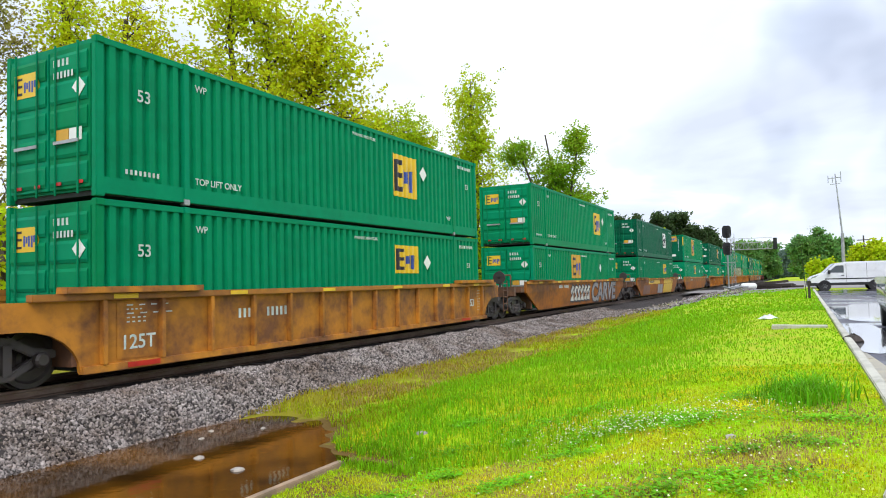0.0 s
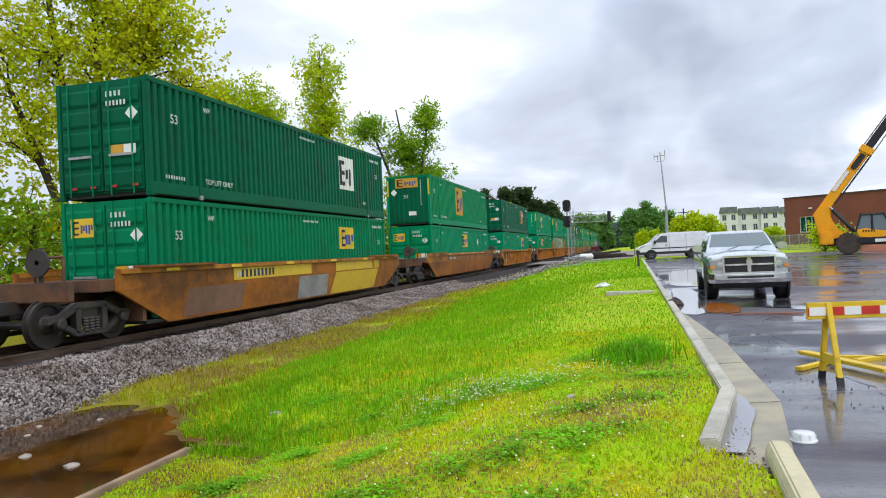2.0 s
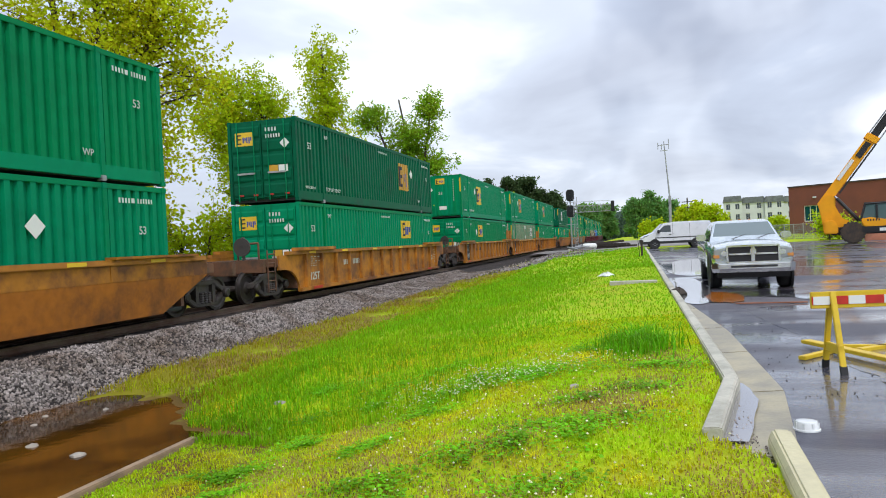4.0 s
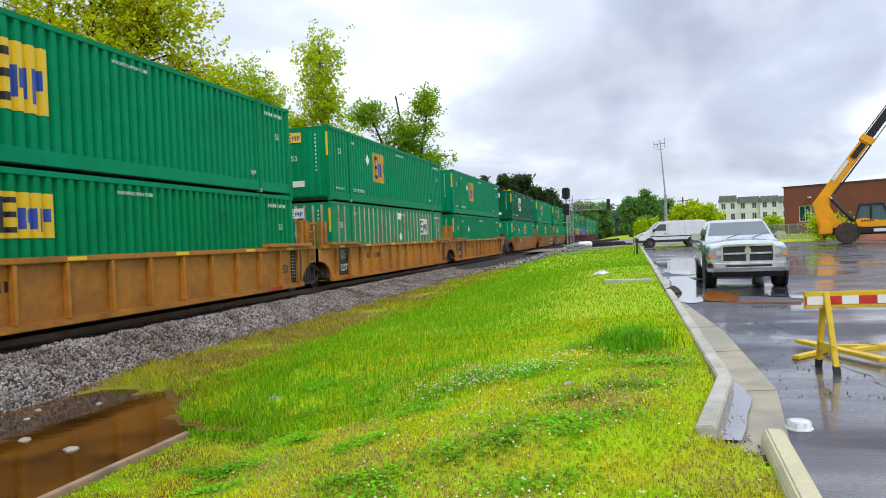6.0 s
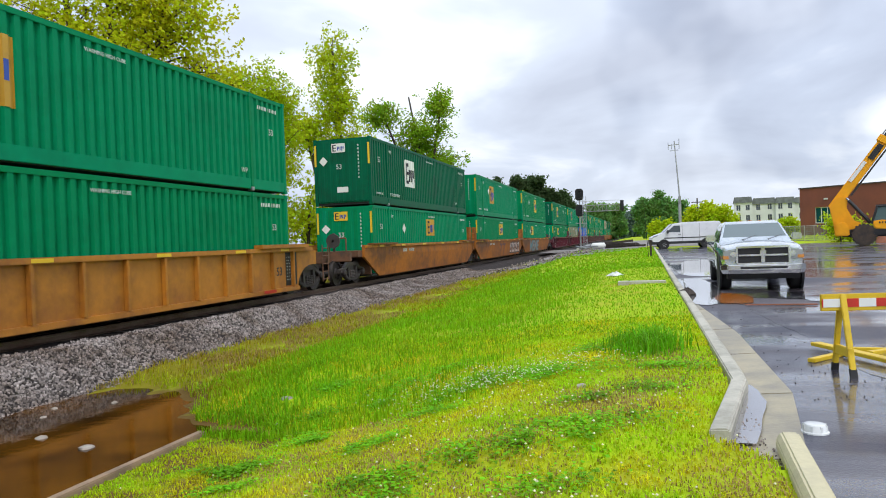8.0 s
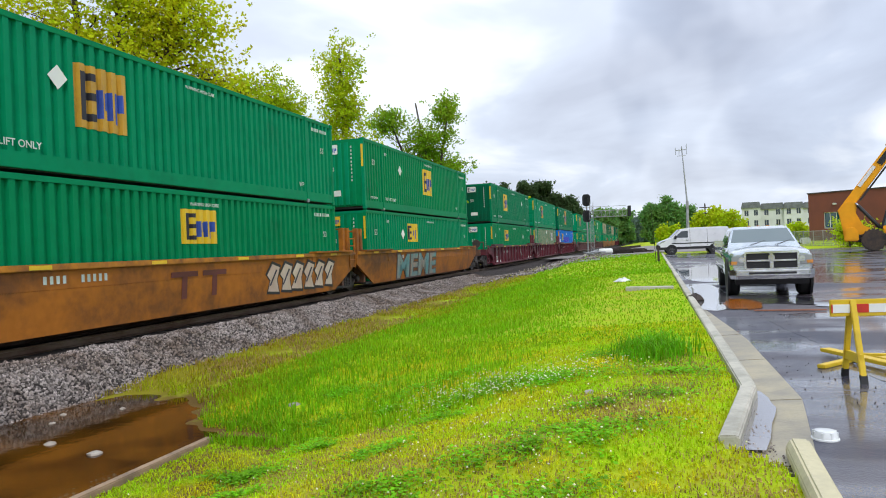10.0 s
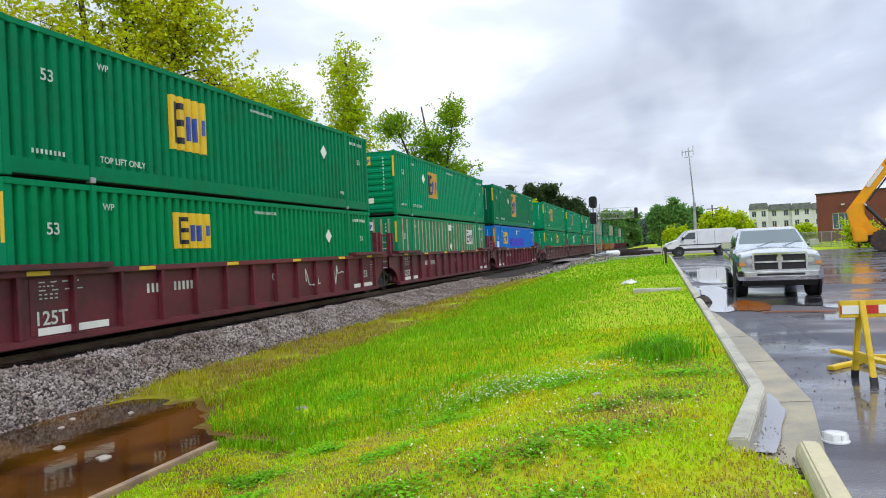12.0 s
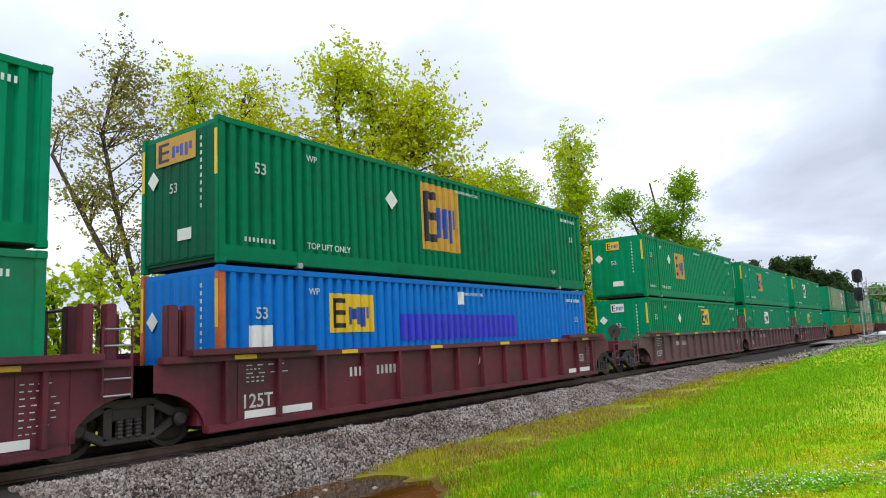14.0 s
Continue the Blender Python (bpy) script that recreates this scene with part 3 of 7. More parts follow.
def end_logo(ob, x, z, w, h, ground, lift=0.0):
    part("end_logo", Geo().box(x, x + w, -0.012 - lift, -0.004, z, z + h), M[ground], ob, "small painted panel with dark and blue shapes")
    g = Geo()
    g.box(x + w * 0.07, x + w * 0.16, -0.016 - lift, -0.010 - lift, z + h * 0.14, z + h * 0.86)
    for q in (0.14, 0.46, 0.76):
        g.box(x + w * 0.16, x + w * 0.34, -0.016 - lift, -0.010 - lift, z + h * q, z + h * (q + 0.1))
    part("dark_mark", g, M["black"], ob)
    g = Geo()
    for q, lo, hi in ((0.42, 0.22, 0.66), (0.52, 0.36, 0.62), (0.62, 0.22, 0.66), (0.74, 0.18, 0.66), (0.84, 0.38, 0.66)):
        g.box(x + w * q, x + w * (q + 0.07), -0.016 - lift, -0.010 - lift, z + h * lo, z + h * hi)
    part("blue_mark", g, M["logo_blue"], ob)


def words(ob, name, body, size, x, y, z, mat=None, side=True):
    m = Matrix.Translation((x, y, z)) @ (ON_SIDE if side else Matrix.Identity(4))
    return part(name, text_mesh(body, size, mat or M["lettering"]), None, ob, m=m)


def bars(geo, y, z, widths, h, x, side=True):
    """A row of plain marks the size of small writing."""
    for w in widths:
        if side:
            geo.box(x, x + 0.004, y, y + w * 0.5, z, z + h)
        else:
            geo.box(y, y + w * 0.5, x - 0.004, x, z, z + h)
        y += w
    return geo


def container(style="corrugated", paint="green", end="door", logo=("yellow", 12.0), end_mark="yellow", diamond=None, extra="", far=False):
    """One 53-foot container, its near lower edge at the origin, its length along +y."""
    key = (style, paint, end, logo, end_mark, diamond, extra, far)
    if key in CONTAINERS:
        return CONTAINERS[key]
    flat = style == "smooth"
    colour = {"green": "bright green", "green_dull": "faded green", "green_dark": "dark green", "green_grey": "weathered grey-green", "blue": "blue"}[paint]
    look_of = "smooth steel container with tan ribs" if flat else "corrugated steel container"
    ob = thing("shipping_container", "%s %s with %s" % (colour, look_of, "end doors" if end == "door" else "closed end wall"), "container", pose(0, -500, 0), group="containers on the train")
    X, mt = WID / 2, M[paint]
    part("body", Geo().box(-X + 0.11, X - 0.11, 0.06, LEN - 0.06, 0.12, TALL - 0.02), mt, ob)
    for sx in (1, -1):
        g = Geo()
        if flat:
            for a, b in ((0.14, POST - 0.06), (POST + 0.06, LEN - POST - 0.06), (LEN - POST + 0.06, LEN - 0.14)):
                rib_strip(g, a, b, 0.17, TALL - 0.11, -0.022, flat=True)
        else:
            for a, b in ((0.14, POST - 0.06), (POST + 0.06, LEN - POST - 0.06), (LEN - POST + 0.06, LEN - 0.14)):
                rib_strip(g, a, b, 0.34, TALL - 0.11, -0.012)
        if sx < 0:
            g.v = [(-x, y, z) for x, y, z in g.v]
        part("side_panel", g, mt, ob)
        rails = Geo().box(sx * X - 0.07 * (sx > 0), sx * X + 0.07 * (sx < 0), 0.1, LEN - 0.1, TALL - 0.12, TALL)
        part("top_rail", rails, mt, ob, bevel=0.008)
        g = Geo().box(sx * X - 0.07 * (sx > 0), sx * X + 0.07 * (sx < 0), 0.1, LEN - 0.1, 0.05, 0.35)
        part("bottom_rail", g, mt, ob, bevel=0.008)
        for y, w in ((0.0, 0.16), (POST - 0.07, 0.14), (LEN - POST - 0.07, 0.14), (LEN - 0.16, 0.16)):
            corner = y < 0.1 or y > LEN - 1
            out = X + (0.006 if corner else 0.022)
            g = Geo().box(sx * out - 0.13 * (sx > 0), sx * out + 0.13 * (sx < 0), y, y + w, 0.0, TALL)
            part("corner_post" if corner else "lifting_post", g, M["orange_post"] if paint == "blue" and corner else mt, ob, bevel=0.012)
            for z in () if far or sx < 0 else (0.0, TALL - 0.118):
                g = Geo().box(sx * (X + 0.028) - 0.15 * (sx > 0), sx * (X + 0.028) + 0.15 * (sx < 0), y - 0.004, y + w + 0.004, z - 0.004, z + 0.122)
                part("corner_casting", g, mt if z > 1 or corner else M["steel"] if paint != "blue" else M["orange_post"], ob, bevel=0.012)
    part("floor_frame", Geo().box(-X + 0.06, X - 0.06, 0.1, LEN - 0.1, 0.03, 0.12), M["wall_under"], ob)
    if flat:
        n = 22
        for k in range(n):
            y = POST + 0.06 + (LEN - 2 * POST - 0.12) * (k + 0.5) / n
            part("rib", Geo().box(X - 0.03, X + 0.004, y - 0.04, y + 0.04, 0.17, TALL - 0.11), M["tan_rib"], ob, "rust-streaked tan rib")
        for y in (0.7, 1.3, LEN - 0.7, LEN - 1.3):
            part("rib", Geo().box(X - 0.03, X + 0.004, y - 0.04, y + 0.04, 0.17, TALL - 0.11), M["tan_rib"], ob, "rust-streaked tan rib")
    # the end that faces down the line
    if far:
        part("end_wall", Geo().box(-X + 0.14, X - 0.14, 0.03, 0.08, 0.17, TALL - 0.12), mt, ob)
        side_logo(ob, logo[1], *LOGO_PLACE[logo[2] if len(logo) > 2 else 0], logo[0], flat)
        CONTAINERS[key] = ob
        return ob
    if end == "door":
        for x0, x1 in ((-X + 0.15, -0.02), (0.02, X - 0.15)):
            door = part("door", Geo().box(x0, x1, 0.0, 0.06, 0.17, TALL - 0.12), mt, ob, bevel=0.01)
            w = x1 - x0
            for k in range(5):
                z = 0.24 + k * 0.50
                part("door_panel", Geo().prism([(-0.012, z), (-0.034, z + 0.06), (-0.034, z + 0.34), (-0.012, z + 0.40)], x0 + 0.05, x1 - 0.05, "x"), mt, door)
            for q in (0.22, 0.78):
                xx = x0 + w * q
                bar = part("locking_bar", Geo().rod((xx, -0.065, 0.06), (xx, -0.065, TALL - 0.05), 0.02), M["green_dull"] if paint != "blue" else M["steel"], door, "steel locking bar")
            part("door_latch", Geo().box(x0 + w * 0.2, x0 + w * 0.8, -0.09, -0.07, 0.98, 1.04), M["steel"], door)
        g = bars(Geo(), 0.18, 2.42, (0.12, 0.12, 0.12, 0.12), 0.13, -0.036, False)
        bars(g, 0.18, 2.20, (0.1,) * 6, 0.12, -0.036, False)
        tagged(part("door_mark", g, M["lettering"], ob), kind="stuff")
        part("hazard_plate", Geo().add([(0.72, -0.05, 1.98), (0.9, -0.05, 1.8), (1.08, -0.05, 1.98), (0.9, -0.05, 2.16), (0.72, -0.042, 1.98), (0.9, -0.042, 1.8), (1.08, -0.042, 1.98), (0.9, -0.042, 2.16)], [(0, 1, 2, 3), (4, 7, 6, 5), (0, 4, 5, 1), (1, 5, 6, 2), (2, 6, 7, 3), (3, 7, 4, 0)]), M["white"], ob, "white diamond plate")
        part("notice", Geo().box(0.25, 0.62, -0.05, -0.04, 1.0, 1.25), M["gold"], ob)
        part("notice", Geo().box(0.64, 0.98, -0.05, -0.04, 1.02, 1.25), M["white"], ob)
        for xx in (-0.9, -0.35, 0.25, 0.85):
            part("reflector", Geo().box(xx, xx + 0.16, -0.05, -0.04, 0.24, 0.3), M["red"], ob)
        if end_mark:
            end_logo(ob, -0.98, 1.98, 0.70, 0.46, end_mark, 0.028)
    else:
        # extra "dark" makes the end wall a darker green than the sides
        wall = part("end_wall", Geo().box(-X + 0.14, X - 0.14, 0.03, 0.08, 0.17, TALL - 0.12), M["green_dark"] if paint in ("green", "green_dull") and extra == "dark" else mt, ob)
        if extra == "slats":
            for k in range(9):
                z = 0.26 + k * 0.27
                part("slat", Geo().prism([(0.03, z), (0.0, z + 0.04), (0.0, z + 0.15), (0.03, z + 0.19)], -X + 0.16, X - 0.16, "x"), mt, wall)
        elif flat:
            for k in range(6):
                x = -0.9 + k * 0.36
                part("rib", Geo().box(x - 0.04, x + 0.04, -0.005, 0.03, 0.17, TALL - 0.12), M["tan_rib"], wall, "rust-streaked tan rib")
        else:
            for k in range(7):
                x = -1.02 + k * 0.29
                part("stiffener", Geo().prism([(x, 0.03), (x + 0.03, 0.012), (x + 0.16, 0.012), (x + 0.19, 0.03)], 0.2, TALL - 0.15, "z"), wall.data.materials[0], wall)
        if end_mark == "wide":
            end_logo(ob, -0.75, 2.15, 1.35, 0.55, "gold")
            part("end_plate", Geo().box(0.0, 0.45, -0.004, 0.004, 0.55, 0.78), M["white"], ob)
        elif end_mark:
            end_logo(ob, -0.45, 2.25, 0.62, 0.38, end_mark)
            part("end_plate", Geo().box(-0.25, 0.25, -0.004, 0.006, 0.55, 0.78), M["white"], ob)
        words(ob, "size_number", "53", 0.28, -0.28, -0.004, 1.55, side=False)
        lz = Geo()
        lozenge(lz, 0, 0, 0.2, 0)
        lz.v = [(p[1] - 0.85, -0.004 - p[0], p[2] + 1.9) for p in lz.v]
        part("hazard_plate", lz, M["white"], ob, "white diamond plate")
        g = Geo()
        for k in range(10):
            g.box(0.735, 0.785, -0.004, 0.004, 2.47 - k * 0.15, 2.55 - k * 0.15)
        tagged(part("number_mark", g, M["lettering"], ob), kind="stuff")
        for xx in (-X + 0.03, X - 0.11):
            part("yellow_stripe", Geo().box(xx, xx + 0.09, -0.006, 0.0, 1.7, 2.6), M["yellow"], ob, "yellow and black warning stripe")
    # markings on the wall beside the track
    off = 0.0 if not flat else -0.022
    words(ob, "size_number", "53", 0.32, X + off + 0.003, 0.85, 1.85)
    words(ob, "size_number", "53", 0.26, X + off + 0.003, LEN - 1.0, 1.75)
    tagged(words(ob, "warning_text", "TOP LIFT ONLY", 0.19, X + off + 0.003, POST + 0.22, 0.44), kind="stuff")
    tagged(words(ob, "warning_text", "WARNING HIGH CUBE", 0.115, X + off + 0.003, 7.9, 2.50), kind="stuff")
    words(ob, "post_mark", "WP", 0.2, X + off + 0.003, POST + 0.24, 2.36)
    words(ob, "post_mark", "WP", 0.2, X + off + 0.003, LEN - POST - 0.55, 0.5)
    g = bars(Geo(), 0.6, 0.45, (0.10,) * 8, 0.09, X + off)
    bars(g, LEN - 1.6, 2.45, (0.10,) * 4 + (0.2,) + (0.09,) * 6, 0.11, X + off)
    tagged(part("stencilling", g, M["lettering"], ob), kind="stuff")
    if flat:
        part("white_sticker", Geo().box(X - 0.02, X + 0.007, 7.9, 8.38, 2.3, 2.62), M["white"], ob)
        part("hazard_plate", lozenge(Geo(), 8.2, 1.45, 0.22, X + 0.005), M["white"], ob, "white diamond plate")
    if diamond:
        part("hazard_plate", lozenge(Geo(), diamond, 1.9, 0.24, X + off), M["white"], ob, "white diamond plate")
    if logo:
        side_logo(ob, logo[1], *LOGO_PLACE[logo[2] if len(logo) > 2 else 0], logo[0], flat)
    if paint == "blue":
        part("painted_patch", rib_strip(Geo(), 5.35, 11.0, 1.32, 1.98, 0.004), M["violet"], ob, "plain violet-blue painted-over patch")
        part("white_sticker", rib_strip(Geo(), 7.85, 8.2, 2.25, 2.6, 0.006), M["white"], ob)
        part("white_sticker", rib_strip(Geo(), 0.72, 1.3, 1.25, 1.72, 0.006), M["white"], ob)
    CONTAINERS[key] = ob
    return ob


# ---- the train: well cars ----
CARS = {}


def arch(y0, y1, z_low, z_high, top, turn=1):
    """Outline in (y, z) of the raised frame end over a bogie."""
    pts = [(y0, top), (y0, z_high)]
    for k in range(7):
        a = k / 6 * math.pi / 2
        pts.append((y0 + (y1 - y0) * (0.25 + 0.75 * math.sin(a)), z_low + (z_high - z_low) * math.cos(a)))
    return pts + [(y1, top)]


def bogie(ob, y, lite=False):
    b = part("bogie", Geo().box(-1.0, 1.0, y - 0.28, y + 0.28, 0.55, 0.82), M["bogie"], ob, "grimy black cast steel bogie", bevel=0.03)
    for sx in (-1, 1):
        x = sx * 1.0
        def member(points):
            return Geo().prism([(y + p, q) for p, q in points], x - 0.08, x + 0.08, "x")
        part("side_frame", member([(-1.18, 0.50), (-1.18, 0.64), (-0.80, 0.70), (-0.42, 0.90), (0.42, 0.90), (0.80, 0.70), (1.18, 0.64), (1.18, 0.50), (0.78, 0.55), (0.36, 0.76), (-0.36, 0.76), (-0.78, 0.55)]), M["bogie"], b, bevel=0.02)
        part("spring_seat", member([(-1.02, 0.52), (-0.44, 0.20), (0.44, 0.20), (1.02, 0.52), (0.80, 0.54), (0.36, 0.31), (-0.36, 0.31), (-0.80, 0.54)]), M["bogie"], b, bevel=0.02)
        for a0, a1 in ((-0.44, -0.30), (0.30, 0.44)):
            part("column", member([(a0, 0.28), (a0, 0.80), (a1, 0.80), (a1, 0.28)]), M["bogie"], b)
        for k in () if lite or sx < 0 else (-0.16, 0.0, 0.16):
            part("spring", Geo().lathe([(0.28 + 0.03 * j, 0.07 if j % 2 else 0.055) for j in range(11)], (x + sx * 0.05, y + k, 0), "z", 8), M["bogie"], b)
        for dy in () if lite or sx < 0 else (-0.89, 0.89):
            part("axle_box", Geo().lathe([(0.0, 0.13), (0.09, 0.13), (0.12, 0.09)] if sx > 0 else [(-0.12, 0.09), (-0.09, 0.13), (0.0, 0.13)], (x + sx * 0.07, y + dy, 0.5), "x", 12), M["wheel"], b)
    for dy in (-0.89, 0.89):
        for sx in (-1, 1):
            rings = [(-0.07, 0.515), (-0.045, 0.515), (-0.04, 0.485), (0.06, 0.48), (0.06, 0.40), (0.02, 0.36), (0.02, 0.2), (0.07, 0.14)]
            if sx < 0:
                rings = [(-s, r) for s, r in rings][::-1]
            part("wheel", Geo().lathe(rings, (sx * 0.75, y + dy, 0.50), "x", 24), M["wheel"], b, "worn steel wheel", smooth=True)
        part("axle", Geo().rod((-0.9, y + dy, 0.5), (0.9, y + dy, 0.5), 0.09), M["bogie"], b)


def ladder(ob, y, mat, lite=False):
    x = 1.44
    lad = part("ladder", Geo().rod((x, y - 0.22, 0.35), (x, y - 0.22, 1.62), 0.022).rod((x, y + 0.22, 0.35), (x, y + 0.22, 1.62), 0.022), mat, ob)
    for k in range(0 if lite else 5):
        part("rung", Geo().rod((x, y - 0.22, 0.42 + k * 0.27), (x, y + 0.22, 0.42 + k * 0.27), 0.018), mat, lad)


def well_car(paint="orange_car", ribbed=True, near="coupled", far="coupled", graffiti="", lite=False):
    """One well of a double-stack car. Its container's near end lies at y = 0. near, far: a coupled end stands on its own bogie, a joined end shares one."""
    key = (paint, ribbed, near, far, graffiti, lite)
    if key in CARS:
        return CARS[key]
    mt = M[paint]
    grime = M["grime"] if paint in ("orange_car", "brown_car", "gold_car") else mt
    tone = {"orange_car": "orange-brown", "brown_car": "weathered brown", "gold_car": "golden yellow", "maroon_car": "maroon", "dusk_car": "dusty dark maroon"}[paint]
    note = " and spray-painted letters" if graffiti else ""
    ob = thing("well_car", "%s double-stack well wagon with %s sill%s" % (tone, "a ribbed" if ribbed else "a smooth", note), "rail wagon", pose(0, -500, 0), group="wagons of the train")
    a, b = -0.35, LEN + 0.35
    lo, hi = 0.23, 1.56
    for sx in (1, -1):
        x = sx * 1.36
        def wall(x0, x1, y0, y1, z0, z1):
            return Geo().box(min(sx * x0, sx * x1), max(sx * x0, sx * x1), y0, y1, z0, z1)
        if ribbed:
            part("side_sill", wall(1.33, 1.37, a, b, lo, hi), mt, ob)
        else:
            part("side_sill", Geo().prism([(sx * 1.33, 1.07), (sx * 1.33, hi), (sx * 1.43, hi), (sx * 1.43, 1.07)], a - 1.0, b + 1.0), mt, ob, bevel=0.01)
            low = Geo()
            for y0, y1 in ((a, b),):
                low.add([(sx * 1.43, y0 - 1.0, 1.07), (sx * 1.36, y0 + 0.75, lo), (sx * 1.36, y1 - 0.75, lo), (sx * 1.43, y1 + 1.0, 1.07), (sx * 1.33, y0 - 1.0, 1.07), (sx * 1.31, y0 + 0.75, lo), (sx * 1.31, y1 - 0.75, lo), (sx * 1.33, y1 + 1.0, 1.07)],
                        [(0, 1, 2, 3), (7, 6, 5, 4), (0, 4, 5, 1), (1, 5, 6, 2), (2, 6, 7, 3), (3, 7, 4, 0)])
            part("lower_panel", low, M["brown_car"] if paint == "orange_car" else mt, ob, "sloping lower sill panel")
        part("top_chord", wall(1.32, 1.50, a - 0.9, b + 0.9, hi - 0.12, hi), M["orange_car"] if paint == "brown_car" else M["gold_car"] if paint == "orange_car" else mt, ob, bevel=0.012)
        if ribbed:
            part("bottom_chord", wall(1.30, 1.46, a, b, lo - 0.03, lo + 0.10), mt, ob, bevel=0.012)
        if ribbed and sx > 0:
            n = 13
            for k in range(n + 1):
                y = a + 0.4 + (b - a - 0.8) * k / n
                part("rib", wall(1.37, 1.49, y - 0.045, y + 0.045, lo + 0.1, hi - 0.12), mt, ob, bevel=0.01)
        elif sx > 0:
            for y in (POST, LEN - POST):
                part("joint_plate", wall(1.43, 1.445, y - 0.1, y + 0.1, 1.10, hi - 0.13), mt, ob)
        for y0, y1 in ((a, a - 1.35), (b, b + 1.35)) if ribbed else ():
            g = Geo().prism(arch(y1, y0, lo, 0.98, hi - 0.12), min(sx * 1.30, sx * 1.38), max(sx * 1.30, sx * 1.38), "x")
            part("frame_end", g, mt, ob)
        for y0, y1 in ((-0.75, 2.15), (LEN - 2.15, LEN + 0.75)):
            part("walkway", wall(1.33, 1.62, y0, y1, hi, hi + (0.11 if ribbed else 0.06)), mt, ob, bevel=0.008)
    part("well_floor", Geo().box(-1.33, 1.33, a, b, 0.26, 0.34), M["wall_under"], ob)
    for y, s in ((a, -1), (b, 1)):
        part("end_platform", Geo().box(-1.34, 1.34, min(y, y + s * 1.45), max(y, y + s * 1.45), 1.08, 1.34), grime, ob, bevel=0.02)
        part("end_bulkhead", Geo().box(-1.32, 1.32, min(y, y + s * 0.12), max(y, y + s * 0.12), 0.34, 1.34), grime, ob)
    if near == "coupled":
        bogie(ob, -1.75, lite)
        part("coupler", Geo().box(-0.16, 0.16, -3.4, -1.7, 0.72, 1.0).box(-0.2, 0.2, -3.52, -3.2, 0.66, 1.06), M["bogie"], ob, bevel=0.02)
        part("end_beam", Geo().box(-1.4, 1.4, -2.75, -2.55, 0.95, 1.35), grime, ob, bevel=0.015)
        part("centre_beam", Geo().box(-0.35, 0.35, -2.6, -0.4, 0.85, 1.3), grime, ob)
        if ribbed:
            ladder(ob, -2.3, grime, lite)
        part("hand_brake", Geo().lathe([(0, 0.28), (0.05, 0.28), (0.05, 0.22), (0.0, 0.05)], (0.75, -2.8, 1.75), "y", 16).rod((0.75, -2.7, 1.3), (0.75, -2.7, 2.05), 0.05), M["bogie"], ob)
        part("end_rail", Geo().rod((1.2, -2.6, 1.3), (1.2, -2.6, 1.85), 0.03).rod((0.5, -2.6, 1.3), (0.5, -2.6, 1.85), 0.03).rod((0.5, -2.6, 1.85), (1.2, -2.6, 1.85), 0.03), grime, ob)
    else:
        bogie(ob, -1.58, lite)
        part("end_rail", Geo().rod((1.2, -0.75, 1.3), (1.2, -0.75, 2.35), 0.035).rod((0.75, -0.75, 1.3), (0.75, -0.75, 2.35), 0.035).rod((0.75, -0.75, 2.35), (1.2, -0.75, 2.35), 0.035), mt, ob)
        for x, yy in ((1.24, -0.62), (1.24, -0.95), (0.7, -0.62), (-1.24, -0.62)):
            part("guide_post", Geo().box(x - 0.09, x + 0.09, yy - 0.1, yy + 0.1, 1.3, 2.45), mt, ob, bevel=0.015)
        part("articulation", Geo().box(-0.5, 0.5, -1.9, -1.2, 0.8, 1.2), M["bogie"], ob, bevel=0.03)
    if far == "joined":
        for x, yy in ((1.24, LEN + 0.62), (1.24, LEN + 1.0), (0.6, LEN + 0.7), (-0.4, LEN + 0.7), (-1.24, LEN + 0.62)):
            part("guide_post", Geo().box(x - 0.09, x + 0.09, yy - 0.09, yy + 0.09, 1.3, 2.45), mt, ob, bevel=0.015)
        lad = part("ladder", Geo().rod((1.45, LEN + 0.80, 0.95), (1.45, LEN + 0.80, 2.1), 0.022).rod((1.45, LEN + 1.28, 0.95), (1.45, LEN + 1.28, 2.1), 0.022), mt, ob)
        for k in range(0 if lite else 5):
            part("rung", Geo().rod((1.45, LEN + 0.80, 1.0 + k * 0.26), (1.45, LEN + 1.28, 1.0 + k * 0.26), 0.018), M["steel"] if paint == "maroon_car" else mt, lad)
        part("end_rail", Geo().rod((1.2, LEN + 0.85, 2.42), (-1.2, LEN + 0.75, 2.42), 0.03), mt, ob)
    if far == "coupled":
        bogie(ob, LEN + 1.75, lite)
        part("coupler", Geo().box(-0.16, 0.16, LEN + 1.7, LEN + 3.4, 0.72, 1.0), M["bogie"], ob, bevel=0.02)
        part("end_beam", Geo().box(-1.4, 1.4, LEN + 2.55, LEN + 2.75, 0.95, 1.35), grime, ob, bevel=0.015)
        part("centre_beam", Geo().box(-0.35, 0.35, LEN + 0.4, LEN + 2.6, 0.85, 1.3), grime, ob)
        if ribbed:
            ladder(ob, LEN + 2.3, grime, lite)
    if lite:
        CARS[key] = ob
        return ob
    # stencils and data plates
    side = 1.376 if ribbed else 1.434
    out = 1.474 if ribbed else 1.425
    if ribbed:
        part("data_panel", Geo().box(side, side + 0.006, LEN - 0.42, LEN + 0.30, lo + 0.15, hi - 0.14), M["dark_metal"] if paint == "gold_car" else mt, ob)
        g = Geo()
        for k in range(8):
            bars(g, LEN - 0.36, 1.26 - k * 0.10, tuple(random.Random(k + 7).uniform(0.08, 0.22) for _ in range(4)), 0.016, side + 0.006)
        tagged(part("stencilling", g, M["lettering"], ob), kind="stuff")
